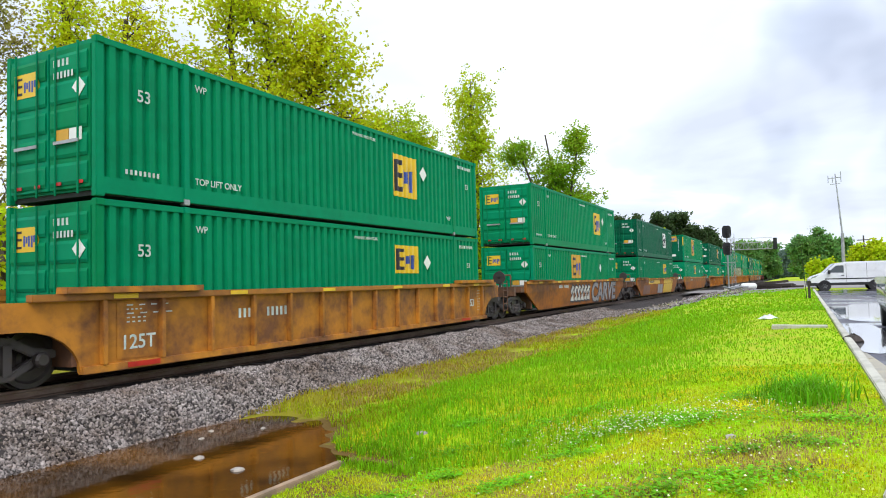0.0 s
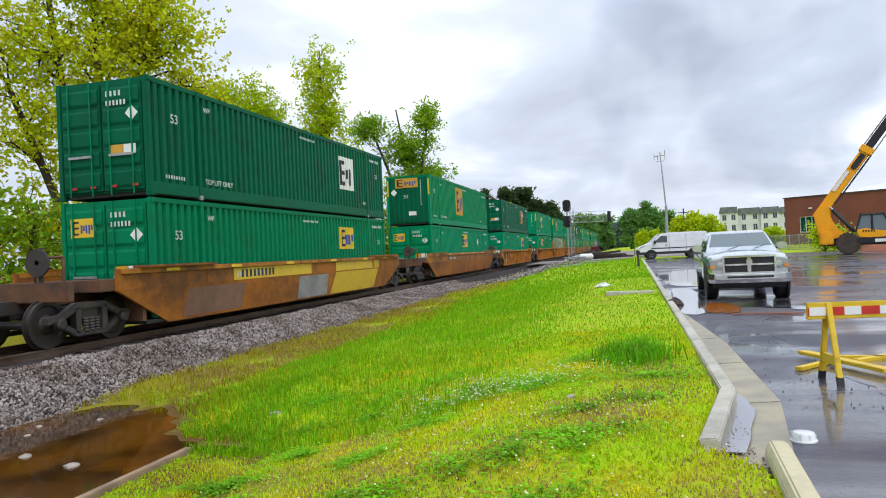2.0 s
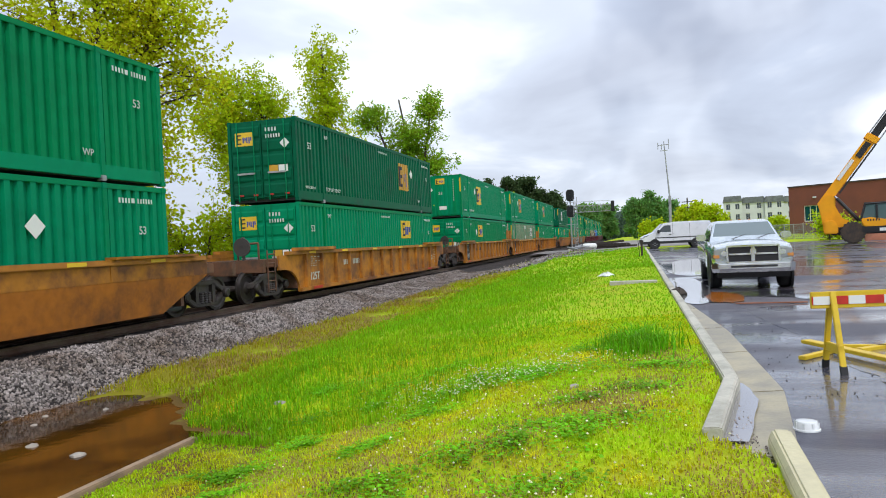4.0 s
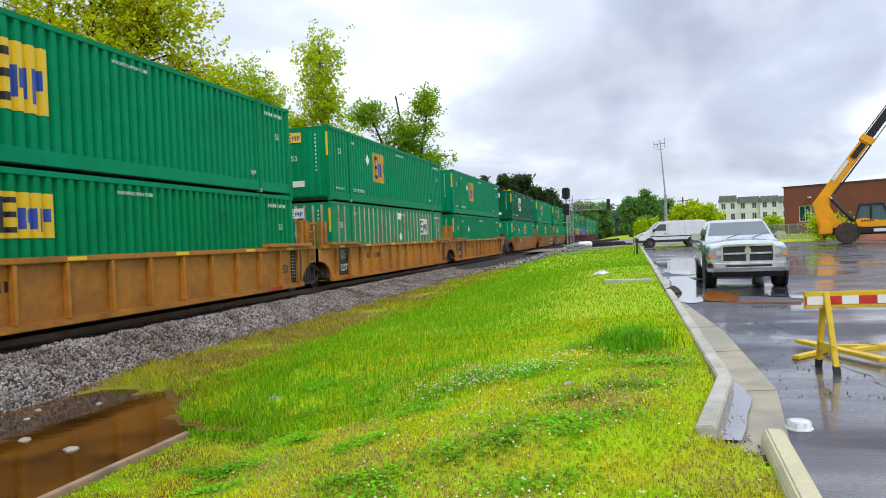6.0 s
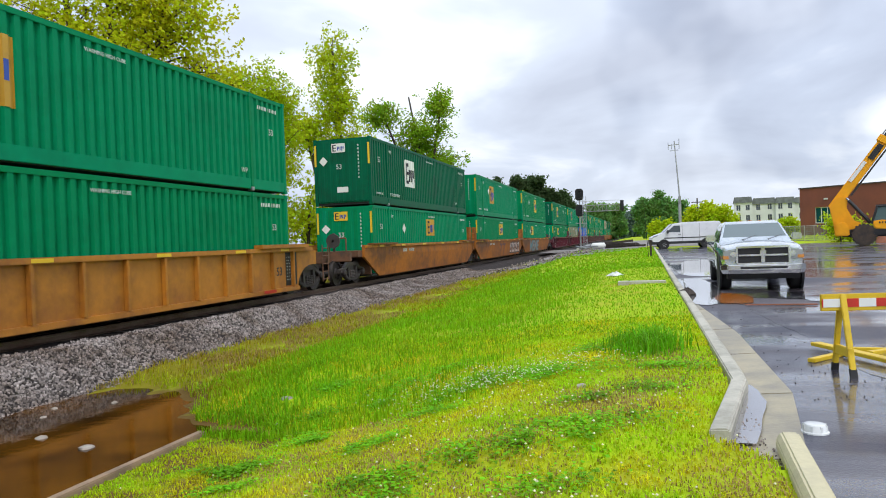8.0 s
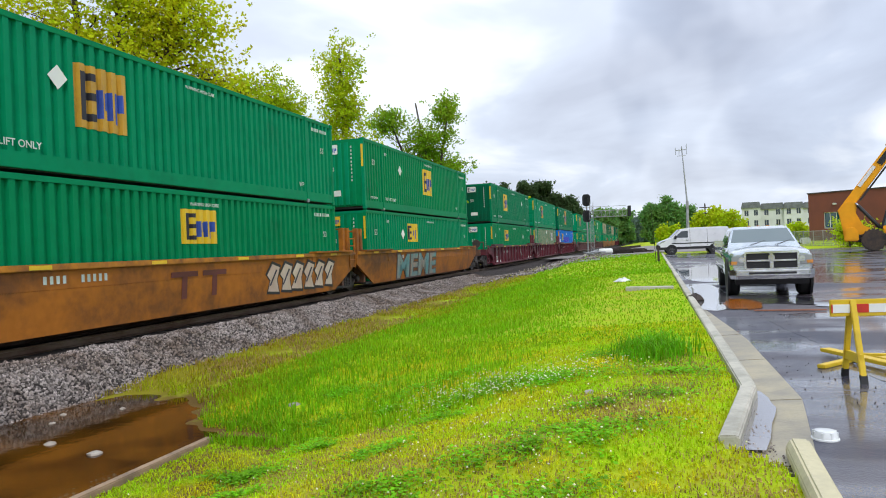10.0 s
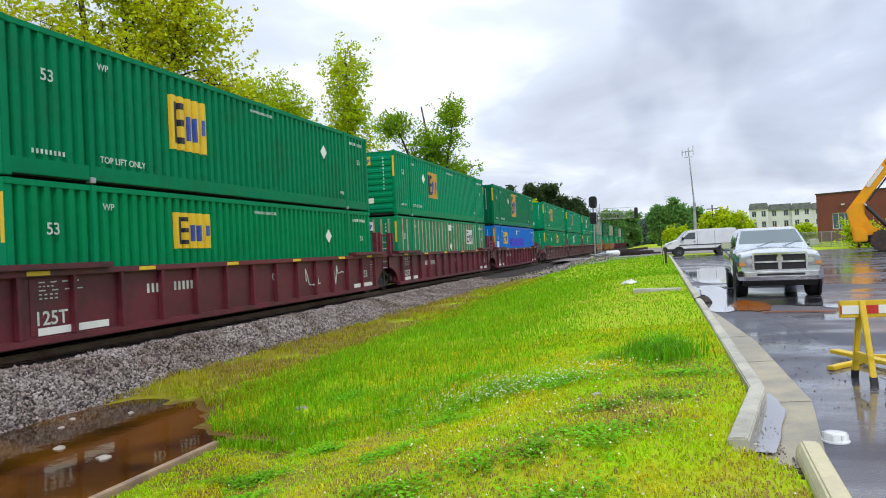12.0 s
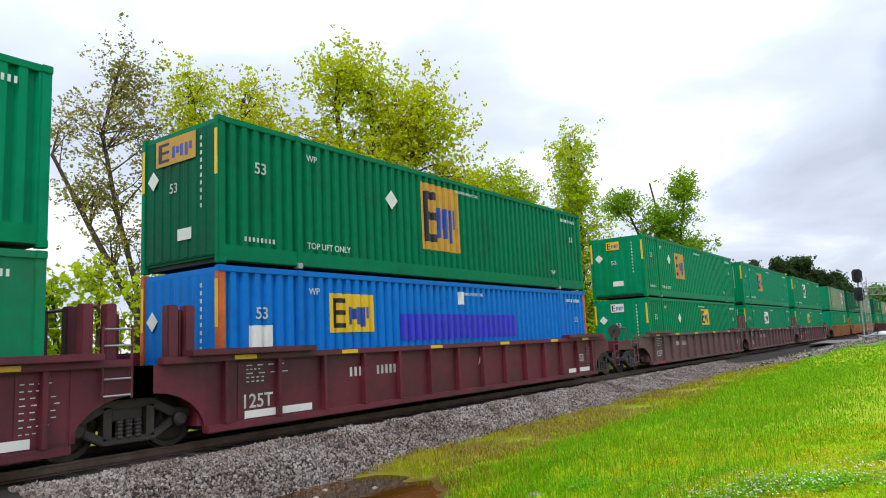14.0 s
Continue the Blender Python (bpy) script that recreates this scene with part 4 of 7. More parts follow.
    if ribbed:
        part("data_panel", Geo().box(side, side + 0.006, 0.35, 1.35, lo + 0.15, hi - 0.14), M["dark_metal"] if paint == "gold_car" else mt, ob)
    g = Geo()
    for k in range(5) if ribbed else ():
        bars(g, 0.55, 1.32 - k * 0.075, tuple(random.Random(k).uniform(0.06, 0.3) for _ in range(4)), 0.024, side + 0.006)
    tagged(part("stencilling", g, M["lettering"], ob), kind="stuff")
    if paint == "maroon_car":
        words(ob, "well_letter", "A" if near == "joined" and far == "coupled" else "C", 0.3, side + 0.004, 8.55, 0.95)
    if ribbed:
        words(ob, "axle_load", "125T", 0.36, side + 0.009, 0.42, 0.55)
        words(ob, "well_length", "53", 0.36, side + 0.004, LEN - 1.0, 0.72, M["lettering"] if paint != "gold_car" else M["black"])
    g = Geo()
    zb, hb = (0.95, 0.2) if ribbed else (1.18, 0.15)
    bars(g, 3.35, zb, (0.15,) * 4, hb, side)
    bars(g, 4.25, zb, (0.15,) * 5, hb, side)
    tagged(part("number_mark", g, M["lettering"] if paint != "gold_car" else M["black"], ob), kind="stuff")
    for y in (0.2, 3.0, 6.2, 9.6, 12.8, LEN - 0.9):
        part("yellow_reflector", Geo().box(1.50, 1.506, y, y + 0.5, hi - 0.10, hi - 0.02), M["yellow"], ob, "yellow reflector strip")
    for y in (0.5, LEN - 1.9) if ribbed else ():
        part("red_white_strip", Geo().box(side, side + 0.008, y, y + 1.7, lo + 0.13, lo + 0.27) if paint == "maroon_car" else Geo().box(out, out + 0.006, y, y + 0.7, lo, lo + 0.09), M["red"] if paint != "maroon_car" else M["white"], ob)
    if graffiti:
        CAR_PAINT[graffiti](ob)
    CARS[key] = ob
    return ob


M["spray_grey"] = material("grey_spray_paint", (0.30, 0.29, 0.29), 0.55, vary=0.25, grain=6, bump=0.03, second=(0.17, 0.16, 0.165), spread=0.48, patch=1.4)
M["spray_dark"] = material("dark_spray_paint", (0.03, 0.027, 0.035), 0.55, vary=0.25, grain=6, bump=0.03)
M["spray_teal"] = material("teal_spray_paint", (0.09, 0.22, 0.23), 0.55, vary=0.35, grain=6, bump=0.03, second=(0.33, 0.21, 0.15), spread=0.47, patch=1.1)
M["spray_brown"] = material("brown_spray_paint", (0.10, 0.055, 0.045), 0.55, vary=0.3, grain=6, bump=0.03, second=(0.045, 0.035, 0.04), spread=0.5)
M["spray_cream"] = material("cream_spray_paint", (0.55, 0.40, 0.31), 0.55, vary=0.2, grain=6, bump=0.03, second=(0.60, 0.50, 0.42), spread=0.5, patch=1.1)
M["primer"] = material("brown_primer", (0.24, 0.12, 0.08), 0.6, vary=0.3, grain=6, bump=0.05, second=(0.16, 0.08, 0.05), patch=1.2)
M["spray_maroon"] = material("maroon_spray_paint", (0.13, 0.03, 0.028), 0.55, vary=0.2, grain=6, bump=0.03)
M["stripe_yellow"] = material("yellow_sill_paint", (0.62, 0.40, 0.02), 0.5, vary=0.2, grain=5, bump=0.05, second=(0.45, 0.27, 0.03), spread=0.42, patch=1.0)


def sprayed(ob, body, y, z, size, mat, edge, wide=1.0):
    """Large sprayed letters with a dark outline behind them."""
    slope = Matrix(((1, 0, 0.084, 0), (0, 1, 0, 0), (0, 0, 1, 0), (0, 0, 0, 1)))
    for m, x, grow in ((edge, 1.379, 0.075), (mat, 1.386, 0.03)):
        me = text_mesh(body, size, M[m], grow).copy()
        me.transform(slope @ ON_SIDE @ Matrix.Diagonal((wide, 1, 1, 1)))
        part("spray_letters", me, None, ob, m=Matrix.Translation((x, y, z)))


def paint_carve(ob):
    sprayed(ob, "CARVE", 9.5, 0.36, 1.45, "spray_grey", "spray_dark", 1.28)
    shapes(ob, 5.3, 6, 0.6, "spray_white", 3)


def paint_meme(ob):
    sprayed(ob, "MEME", 2.95, 0.34, 1.42, "spray_teal", "spray_brown", 1.60)


def slanted(y0, y1, z0, z1, skew=0.0):
    """A thin coat of paint on the sloping lower panel; skew leans its far edge."""
    def x(z):
        return 1.362 + 0.083 * (z - 0.23) + 0.003
    return Geo().add([(x(z) + d, y + (skew if z == z1 else 0.0), z) for d in (0, 0.004) for z, y in ((z0, y0), (z0, y1), (z1, y1), (z1, y0))],
                     [(4, 5, 6, 7), (0, 1, 5, 4), (1, 2, 6, 5), (2, 3, 7, 6), (3, 0, 4, 7)])


def paint_stripe(ob):
    part("yellow_band", Geo().box(1.431, 1.437, 3.2, 8.1, 1.09, 1.43), M["stripe_yellow"], ob, "broad yellow painted band")
    part("yellow_band", slanted(9.7, 14.2, 0.26, 1.05, 0.5), M["stripe_yellow"], ob, "broad yellow painted band")
    part("yellow_band", Geo().box(1.431, 1.437, 10.2, 14.8, 1.09, 1.43), M["stripe_yellow"], ob, "broad yellow painted band")
    part("primer_patch", slanted(0.9, 3.6, 0.3, 1.0, 0.25), M["primer"], ob, "brown primer patch")
    part("primer_patch", slanted(7.1, 9.4, 0.28, 1.02, 0.1), M["spray_grey"], ob, "grey spray-painted patch")
    part("band_mark", bars(Geo(), 3.6, 1.16, (0.22,) * 9, 0.22, 1.438), M["black"], ob)


LEAN = Matrix(((1, 0, 0.084, -0.032), (0, 1, 0, 0), (0, 0, 1, 0), (0, 0, 0, 1)))     # from upright to the sloping panel


def shapes(ob, y, count, w, mat, seed):
    """Unreadable sprayed shapes with dark outlines."""
    rnd = random.Random(seed)
    for k in range(count):
        pts = [(y + rnd.uniform(-0.1, 0.15), 0.42), (y + w + rnd.uniform(0, 0.15), 0.36), (y + w * 0.8 + rnd.uniform(0, 0.1), 0.8), (y + w + 0.1, 1.25), (y + 0.3, 1.38), (y - 0.05, 1.0), (y + 0.2, 0.8)]
        part("spray_outline", Geo().prism(pts, 1.377, 1.381, "x"), M["spray_dark"], ob, shear=LEAN)
        cy, cz = sum(p[0] for p in pts) / 7, sum(p[1] for p in pts) / 7
        part("spray_shape", Geo().prism([(cy + (p - cy) * 0.8, cz + (q - cz) * 0.82) for p, q in pts], 1.383, 1.387, "x"), M[mat], ob, "sprayed shape with a dark outline", shear=LEAN)
        part("spray_stroke", Geo().rod((1.388, cy - w * 0.25, cz - 0.2), (1.388, cy + w * 0.2, cz + 0.25), 0.03, sides=4), M["spray_dark"], ob, shear=LEAN)
        y += w + 0.03


def paint_tag(ob):
    shapes(ob, 11.1, 6, 0.72, "spray_cream", 5)
    for a in (6.9, 8.1):
        part("dark_mark", Geo().box(1.377, 1.383, a, a + 1.0, 1.12, 1.25).box(1.377, 1.383, a + 0.4, a + 0.6, 0.6, 1.12), M["spray_maroon"], ob, shear=LEAN)


def paint_scrawl(ob):
    rnd = random.Random(8)
    for y0, n in ((10.6, 9), (12.6, 7)):
        p = Vector((1.38, y0, 0.8))
        for k in range(n):
            q = Vector((1.38, y0 + k * 0.13 + rnd.uniform(-0.08, 0.12), 0.85 + rnd.uniform(-0.35, 0.38)))
            part("scrawl", Geo().rod(p, q, 0.018, sides=4), M["lettering"], ob)
            p = q


M["spray_white"] = material("white_spray_paint", (0.62, 0.60, 0.55), 0.55, vary=0.2, grain=6, bump=0.03)
CAR_PAINT = {"carve": paint_carve, "meme": paint_meme, "stripe": paint_stripe, "tag": paint_tag, "scrawl": paint_scrawl}

SPEED = 19.87        # metres a second, towards the camera
C = container
TRAIN = [            # place of the near container end at the start, wagon, lower and upper container
    (-14.3, ("orange_car", True, "coupled", "coupled", ""), dict(logo=("yellow", 12.2)), dict(logo=("yellow", 12.2))),
    (8.0, ("orange_car", True, "coupled", "coupled", ""), dict(logo=("yellow", 10.05), diamond=12.1), dict(logo=("yellow", 10.05), diamond=11.95)),
    (30.3, ("brown_car", False, "coupled", "coupled", "carve"), dict(logo=("gold", 6.2, 1), diamond=12.15), dict(logo=("yellow", 11.0), diamond=13.05)),
    (53.8, ("brown_car", False, "coupled", "coupled", "stripe"), dict(paint="green_dull", logo=("yellow", 11.05)), dict(paint="green_dark", logo=("white", 11.2), end_mark="")),
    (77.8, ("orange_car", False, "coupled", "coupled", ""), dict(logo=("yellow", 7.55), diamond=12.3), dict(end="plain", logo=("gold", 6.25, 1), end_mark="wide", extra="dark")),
    (100.9, ("orange_car", True, "coupled", "coupled", ""), dict(logo=("yellow", 10.75)), dict(paint="green_dark", logo=("gold", 10.65), diamond=12.6)),
    (124.3, ("gold_car", True, "coupled", "joined", ""), dict(logo=("yellow", 4.75), diamond=4.1), dict(end="plain", logo=("yellow", 4.7), diamond=4.1)),
    (143.6, ("gold_car", True, "joined", "joined", ""), dict(style="smooth", paint="green_grey", end="plain", logo=("white", 11.5), end_mark="white"), dict(end="plain", logo=("gold", 4.8), diamond=4.05)),
    (162.8, ("gold_car", True, "joined", "coupled", ""), dict(end="plain", logo=None, end_mark="", diamond=4.2), dict(end="plain", logo=("gold", 4.8), diamond=4.1)),
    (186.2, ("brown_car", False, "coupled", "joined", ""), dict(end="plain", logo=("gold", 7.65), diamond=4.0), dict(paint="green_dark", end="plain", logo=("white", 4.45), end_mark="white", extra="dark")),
    (205.5, ("brown_car", False, "joined", "joined", "tag"), dict(end="plain", logo=("yellow", 7.6)), dict(end="plain", logo=("gold", 4.45), diamond=4.0)),
    (224.5, ("brown_car", False, "joined", "coupled", "meme"), dict(end="plain", logo=("yellow", 4.95), diamond=4.3), dict(end="plain", logo=("yellow", 7.6), end_mark="white", diamond=4.2)),
    (247.8, ("maroon_car", True, "coupled", "joined", "scrawl"), dict(end="plain", logo=("yellow", 4.5), end_mark="white", diamond=12.5), dict(paint="green_dull", end="plain", logo=("yellow", 4.5), end_mark="white", diamond=12.4, extra="dark")),
    (267.0, ("maroon_car", True, "joined", "joined", ""), dict(style="smooth", paint="green_grey", end="plain", logo=("white", 11.45), end_mark="white"), dict(end="plain", logo=("gold", 4.7), diamond=3.9, extra="slats")),
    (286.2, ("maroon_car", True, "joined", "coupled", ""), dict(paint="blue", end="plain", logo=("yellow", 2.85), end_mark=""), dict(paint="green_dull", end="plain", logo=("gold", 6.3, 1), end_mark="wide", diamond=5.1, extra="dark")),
    (309.1, ("dusk_car", True, "coupled", "joined", ""), dict(end="plain", logo=("yellow", 8.35), end_mark="white", diamond=4.5), dict(end="plain", logo=("gold", 4.55), diamond=3.6)),
    (328.0, ("dusk_car", True, "joined", "joined", ""), dict(end="plain", logo=("white", 5.7), extra="slats"), dict(end="plain", logo=("gold", 4.7))),
    (347.3, ("dusk_car", True, "joined", "coupled", ""), dict(end="plain", logo=("yellow", 6.0)), dict(end="plain", logo=("white", 5.2))),
]
RND = random.Random(11)
front = 370.3
kinds = [("brown_car", False), ("maroon_car", True), ("brown_car", False), ("gold_car", True), ("dusk_car", True), ("brown_car", False), ("orange_car", True)]
for n in range(6):
    paint, ribbed = kinds[n]
    for k, ends in enumerate((("coupled", "joined"), ("joined", "joined"), ("joined", "coupled"))):
        lower = RND.choice([dict(end="plain", logo=("yellow", 8.6), end_mark="white", diamond=4.4), dict(logo=("yellow", 12.0)), dict(end="plain", logo=("yellow", 6.0))])
        upper = RND.choice([dict(end="plain", logo=("white", 5.2)), dict(paint="green_dark", logo=("gold", 11.4), diamond=12.9), dict(paint="green_dull", end="plain", logo=("white", 5.4), end_mark="white", extra="dark"), dict(style="smooth", paint="green_grey", end="plain", logo=("white", 11.7), end_mark="white")])
        TRAIN.append((front, (paint, ribbed, *ends, "", True), dict(lower, far=True), dict(upper, far=True)))
        front += 19.25 if k < 2 else 23.1

MOVING = []          # thing, place along the track at the start, height
USED = set()


def placed(ob, start, z):
    m = pose(TRACK_X, start, z)
    if ob.name in USED:
        ob = copy_thing(ob, m)
    else:
        USED.add(ob.name)
        ob.matrix_basis = m
    MOVING.append((ob, start, z))


for start, car, lower, upper in TRAIN:
    if lower.get("logo", ("", 0)):          # in the well the panel sits high on the wall
        mark = lower.get("logo", ("yellow", 12.0))
        lower = dict(lower, logo=(mark[0], mark[1], 3 if len(mark) > 2 else 2))
    placed(well_car(*car), start, 0.0)
    placed(container(**lower), start, 0.37)
    placed(container(**upper), start, 3.27)


def motions():
    times = [0, 0.1] + [0.5 * k for k in range(1, 28)] + [13.9, 14.0]
    for ob, start, z in MOVING:
        walk(ob, [(t, pose(TRACK_X, start - SPEED * t, z)) for t in times])


# ---- verge: grass, weeds, clover, dry patches ----
def blades(count, area, tall, wide, mat, name, label, seed, keep=None, lean=0.5):
    """Thin bent blades of grass, two faces each, in one mesh. area: x0, x1, y0, y1."""
    rnd = random.Random(seed)
    x0, x1, y0, y1 = area
    v, f = [], []
    for _ in range(count * 12):
        if len(v) >= count * 5:
            break
        x, y = rnd.uniform(x0, x1), y0 + (y1 - y0) * rnd.random() ** 1.35
        if x > turf_x(y) - 0.03 or x < toe_x(y) - 0.1:
            continue
        z = ground_z(x, y)
        if z < POOL_Z + 0.02 or (keep and not keep(x, y, rnd)):
            continue
        h, a = tall * rnd.uniform(0.45, 1.3), rnd.uniform(0, 2 * math.pi)
        c, s = math.cos(a), math.sin(a)
        w = wide * rnd.uniform(0.7, 1.4) * (1 + y * 0.035)
        d = h * lean * rnd.uniform(0.2, 1.3)
        k = len(v)
        v += [(x - s * w, y + c * w, z - 0.01), (x + s * w, y - c * w, z - 0.01), (x - s * w * 0.7 + c * d * 0.35, y + c * w * 0.7 + s * d * 0.35, z + h * 0.6),
              (x + s * w * 0.7 + c * d * 0.35, y - c * w * 0.7 + s * d * 0.35, z + h * 0.6), (x + c * d, y + s * d, z + h * (1 - 0.3 * lean))]
        f += [(k, k + 1, k + 3, k + 2), (k + 2, k + 3, k + 4)]
    return tagged(new(name, raw_mesh(name, v, f, M[mat])), label, "grass", kind="stuff")


def patchy(scale, cut, seed):
    return lambda x, y, rnd: noise.noise(Vector((x * scale, y * scale, seed))) + rnd.uniform(-0.25, 0.25) > cut


def bare(x, y):
    """How dry the turf is: worn patches near the kerb."""
    return sum(math.exp(-(((x - a) / r) ** 2 + ((y - b) / (r * 1.2)) ** 2)) for a, b, r in ((0.25, 8.3, 0.5), (0.1, 7.2, 0.45), (-0.5, 6.7, 0.5), (0.2, 9.2, 0.35), (-2.2, 5.0, 0.9), (-3.6, 6.2, 0.5), (0.55, 4.6, 0.4), (-0.9, 4.3, 0.5), (-1.0, 5.6, 0.35), (-2.9, 7.2, 0.4), (-0.2, 6.1, 0.35)))


def turf(x, y, rnd):
    return rnd.random() > 0.75 * bare(x, y) and noise.noise(Vector((x * 1.7, y * 1.7, 9))) + rnd.uniform(-0.6, 0.9) > -0.25


blades(125000, (-6.5, 0.85, 2.2, 13), 0.040, 0.0045, "grass", "short_grass", "short bright green spring turf on the verge", 21, turf, 0.9)
blades(26000, (-7.6, 0.85, 11, 34), 0.06, 0.006, "long_grass", "short_grass", "short bright green spring turf on the verge", 22, None, 0.8)
blades(9000, (-6.6, 0.9, 30, 60), 0.10, 0.012, "long_grass", "short_grass", "short bright green spring turf on the verge", 23, None, 0.8)
blades(24000, (-6.8, -1.3, 7.5, 30), 0.15, 0.005, "long_grass", "long_grass", "longer soft green grass along the ditch bank", 24, lambda x, y, r: r.random() < min(1.0, (-1.2 - x) / 2.6) * (0.75 + 0.5 * noise.noise(Vector((x * 0.4, y * 0.4, 2)))), 0.5)
blades(2600, (-7.3, -4.5, 7.2, 11.0), 0.14, 0.006, "long_grass", "pool_grass", "green grass tufts at the muddy water's edge", 34, patchy(0.9, -0.02, 6), 0.6)
blades(900, (-1.0, 0.75, 8.4, 11.0), 0.27, 0.006, "weed", "tall_weeds", "tuft of tall dark green weeds by the kerb", 25, lambda x, y, r: math.exp(-((x + 0.0) / 0.32) ** 2 - ((y - 9.6) / 0.55) ** 2) > r.random(), 0.7)
blades(15000, (-4.2, 0.8, 3.0, 10), 0.040, 0.004, "straw", "dry_grass", "dry yellow straw in worn patches of turf", 27, lambda x, y, r: r.random() < bare(x, y) * 0.9 + 0.02, 1.3)
blades(6000, (-9.6, -7.0, 9.2, 40), 0.13, 0.006, "straw", "ditch_weeds", "yellowed weeds at the foot of the ballast", 28, patchy(0.6, -0.05, 8), 0.8)
blades(12000, (-9.6, -6.0, 9.0, 40), 0.13, 0.006, "ditch_weed", "ditch_weeds", "olive weeds at the foot of the ballast", 29, patchy(0.6, -0.2, 12), 0.8)


def clover(count, spots, seed, size=0.018):
    rnd = random.Random(seed)
    v, f = [], []
    for _ in range(count):
        cx, cy, rx, ry = rnd.choice(spots)
        x, y = rnd.gauss(cx, rx), rnd.gauss(cy, ry)
        if x > turf_x(y) - 0.05 or y < 2.5:
            continue
        z, r, k = ground_z(x, y) + rnd.uniform(0.05, 0.11), size * rnd.uniform(0.7, 1.3), len(v)
        v += [(x + r, y, z), (x, y + r, z), (x - r, y, z), (x, y - r, z), (x, y, z + r), (x, y, z - r * 0.7)]
        f += [(k + a, k + b, k + c) for a, b, c in ((0, 1, 4), (1, 2, 4), (2, 3, 4), (3, 0, 4), (1, 0, 5), (2, 1, 5), (3, 2, 5), (0, 3, 5))]
    return v, f


tagged(new("clover_flowers", raw_mesh("clover_flowers", *clover(900, [(-1.8, 8.4, 0.55, 0.35), (-1.8, 8.5, 0.5, 0.3), (-2.4, 8.2, 0.5, 0.3), (-0.9, 8.7, 0.5, 0.3), (-1.2, 8.5, 0.6, 0.35), (-2.2, 8.0, 0.4, 0.3), (-0.7, 6.0, 0.6, 0.8), (-1.6, 6.4, 0.9, 0.9), (-2.6, 4.6, 1.2, 0.8), (-0.4, 3.8, 0.5, 0.4)], 31, 0.0095), M["flower"])), "small white clover heads scattered in the turf", "flowers", kind="stuff")


CLOVER = random.Random(77)


def leaves_low(count, spots, seed):
    """Low broad clover leaves as small tilted diamonds."""
    rnd = random.Random(seed)
    v, f = [], []
    for _ in range(count):
        cx, cy, rx, ry = rnd.choice(spots)
        x, y = rnd.gauss(cx, rx), rnd.gauss(cy, ry)
        if x > turf_x(y) - 0.05 or y < 2.5:
            continue
        z, r, a, k = ground_z(x, y) + rnd.uniform(0.02, 0.07), rnd.uniform(0.012, 0.024), rnd.uniform(0, 6.3), len(v)
        for q in range(4):
            b = a + q * math.pi / 2
            v.append((x + r * math.cos(b), y + r * math.sin(b), z + rnd.uniform(-0.008, 0.008)))
        f.append((k, k + 1, k + 2, k + 3))
    return v, f


tagged(new("clover_leaves", raw_mesh("clover_leaves", *leaves_low(12000, [(CLOVER.uniform(-4.6, 0.5), CLOVER.uniform(3.4, 9.6), CLOVER.uniform(0.08, 0.26), CLOVER.uniform(0.06, 0.2)) for _ in range(46)] + [(-1.4, 8.3, 0.6, 0.2)] * 6, 32), M["clover"])), "low green clover leaves among the turf", "clover", kind="stuff")
tagged(new("loose_gravel", raw_mesh("loose_gravel", *stones(300, 0.55, 0.85, 5.0, 7.0, lambda x, y: lot_z(y) + 0.006, 0.010, 8), M["stone"])), "small gravel washed along the gutter", "gravel", kind="stuff")
tagged(new("dark_crumbs", raw_mesh("dark_crumbs", *stones(200, 1.35, 2.7, 7.0, 17, lambda x, y: lot_z(y), 0.009, 9), M["tie"])), "dark crumbs of asphalt and leaves on the lot", "debris", kind="stuff")

# ---- pool edge and litter ----
M["board"] = material("weathered_board", (0.36, 0.24, 0.15), 0.8, vary=0.3, grain=14, bump=0.4, second=(0.22, 0.15, 0.10), patch=2)
solid("edging_board", Geo().box(-5.51, -5.40, 0.5, 7.6, -1.0, -0.705), M["board"], "weathered board edging the muddy pool", "edging", kind="structure", bevel=0.012)
pale = material("pale_stone", (0.40, 0.35, 0.30), 0.7, vary=0.3, grain=12, bump=0.3)
for n, (x, y, r) in enumerate([(-7.75, 7.35, 0.07), (-6.75, 7.05, 0.075), (-8.7, 8.3, 0.045), (-9.0, 8.8, 0.05), (-5.0, 8.95, 0.075), (-0.66, 7.35, 0.06), (-8.3, 9.3, 0.05), (-4.7, 8.2, 0.05)]):
    rnd = random.Random(50 + n)
    g = Geo().lathe([(-0.5 * r, 0.5 * r), (-0.2 * r, r), (0.15 * r, 0.85 * r), (0.4 * r, 0.3 * r)], (0, 0, 0), "z", 9)
    g.v = [(p * rnd.uniform(0.8, 1.2) * 1.3, q * rnd.uniform(0.8, 1.2), s * rnd.uniform(0.8, 1.1)) for p, q, s in g.v]
    z = max(ground_z(x, y), POOL_Z)
    solid("stone", g, pale, "pale stone lying in the muddy pool" if z == POOL_Z else "pale stone lying in the grass", "stone", smooth=True, m=pose(x, y, z + 0.15 * r, 0, 0, n * 50))
M["plastic"] = material("clear_white_plastic", (0.80, 0.82, 0.82), 0.25, vary=0.08, grain=8, bump=0.1)


def tub(x, y):
    t = thing("plastic_tub", "upturned clear plastic food tub on the wet asphalt", "plastic tub", pose(x, y, lot_z(y), 0, 0, 20))
    part("bowl", Geo().lathe([(0.0, 0.10), (0.012, 0.10), (0.014, 0.09), (0.05, 0.084), (0.068, 0.074), (0.073, 0.04)], (0, 0, 0), "z", 20), M["plastic"], t, smooth=True)
    for k in range(8):
        a = k * math.pi / 4
        part("rib", Geo().box(-0.008, 0.008, 0.080, 0.090, 0.015, 0.062, Matrix.Rotation(a, 4, "Z")), M["plastic"], t)


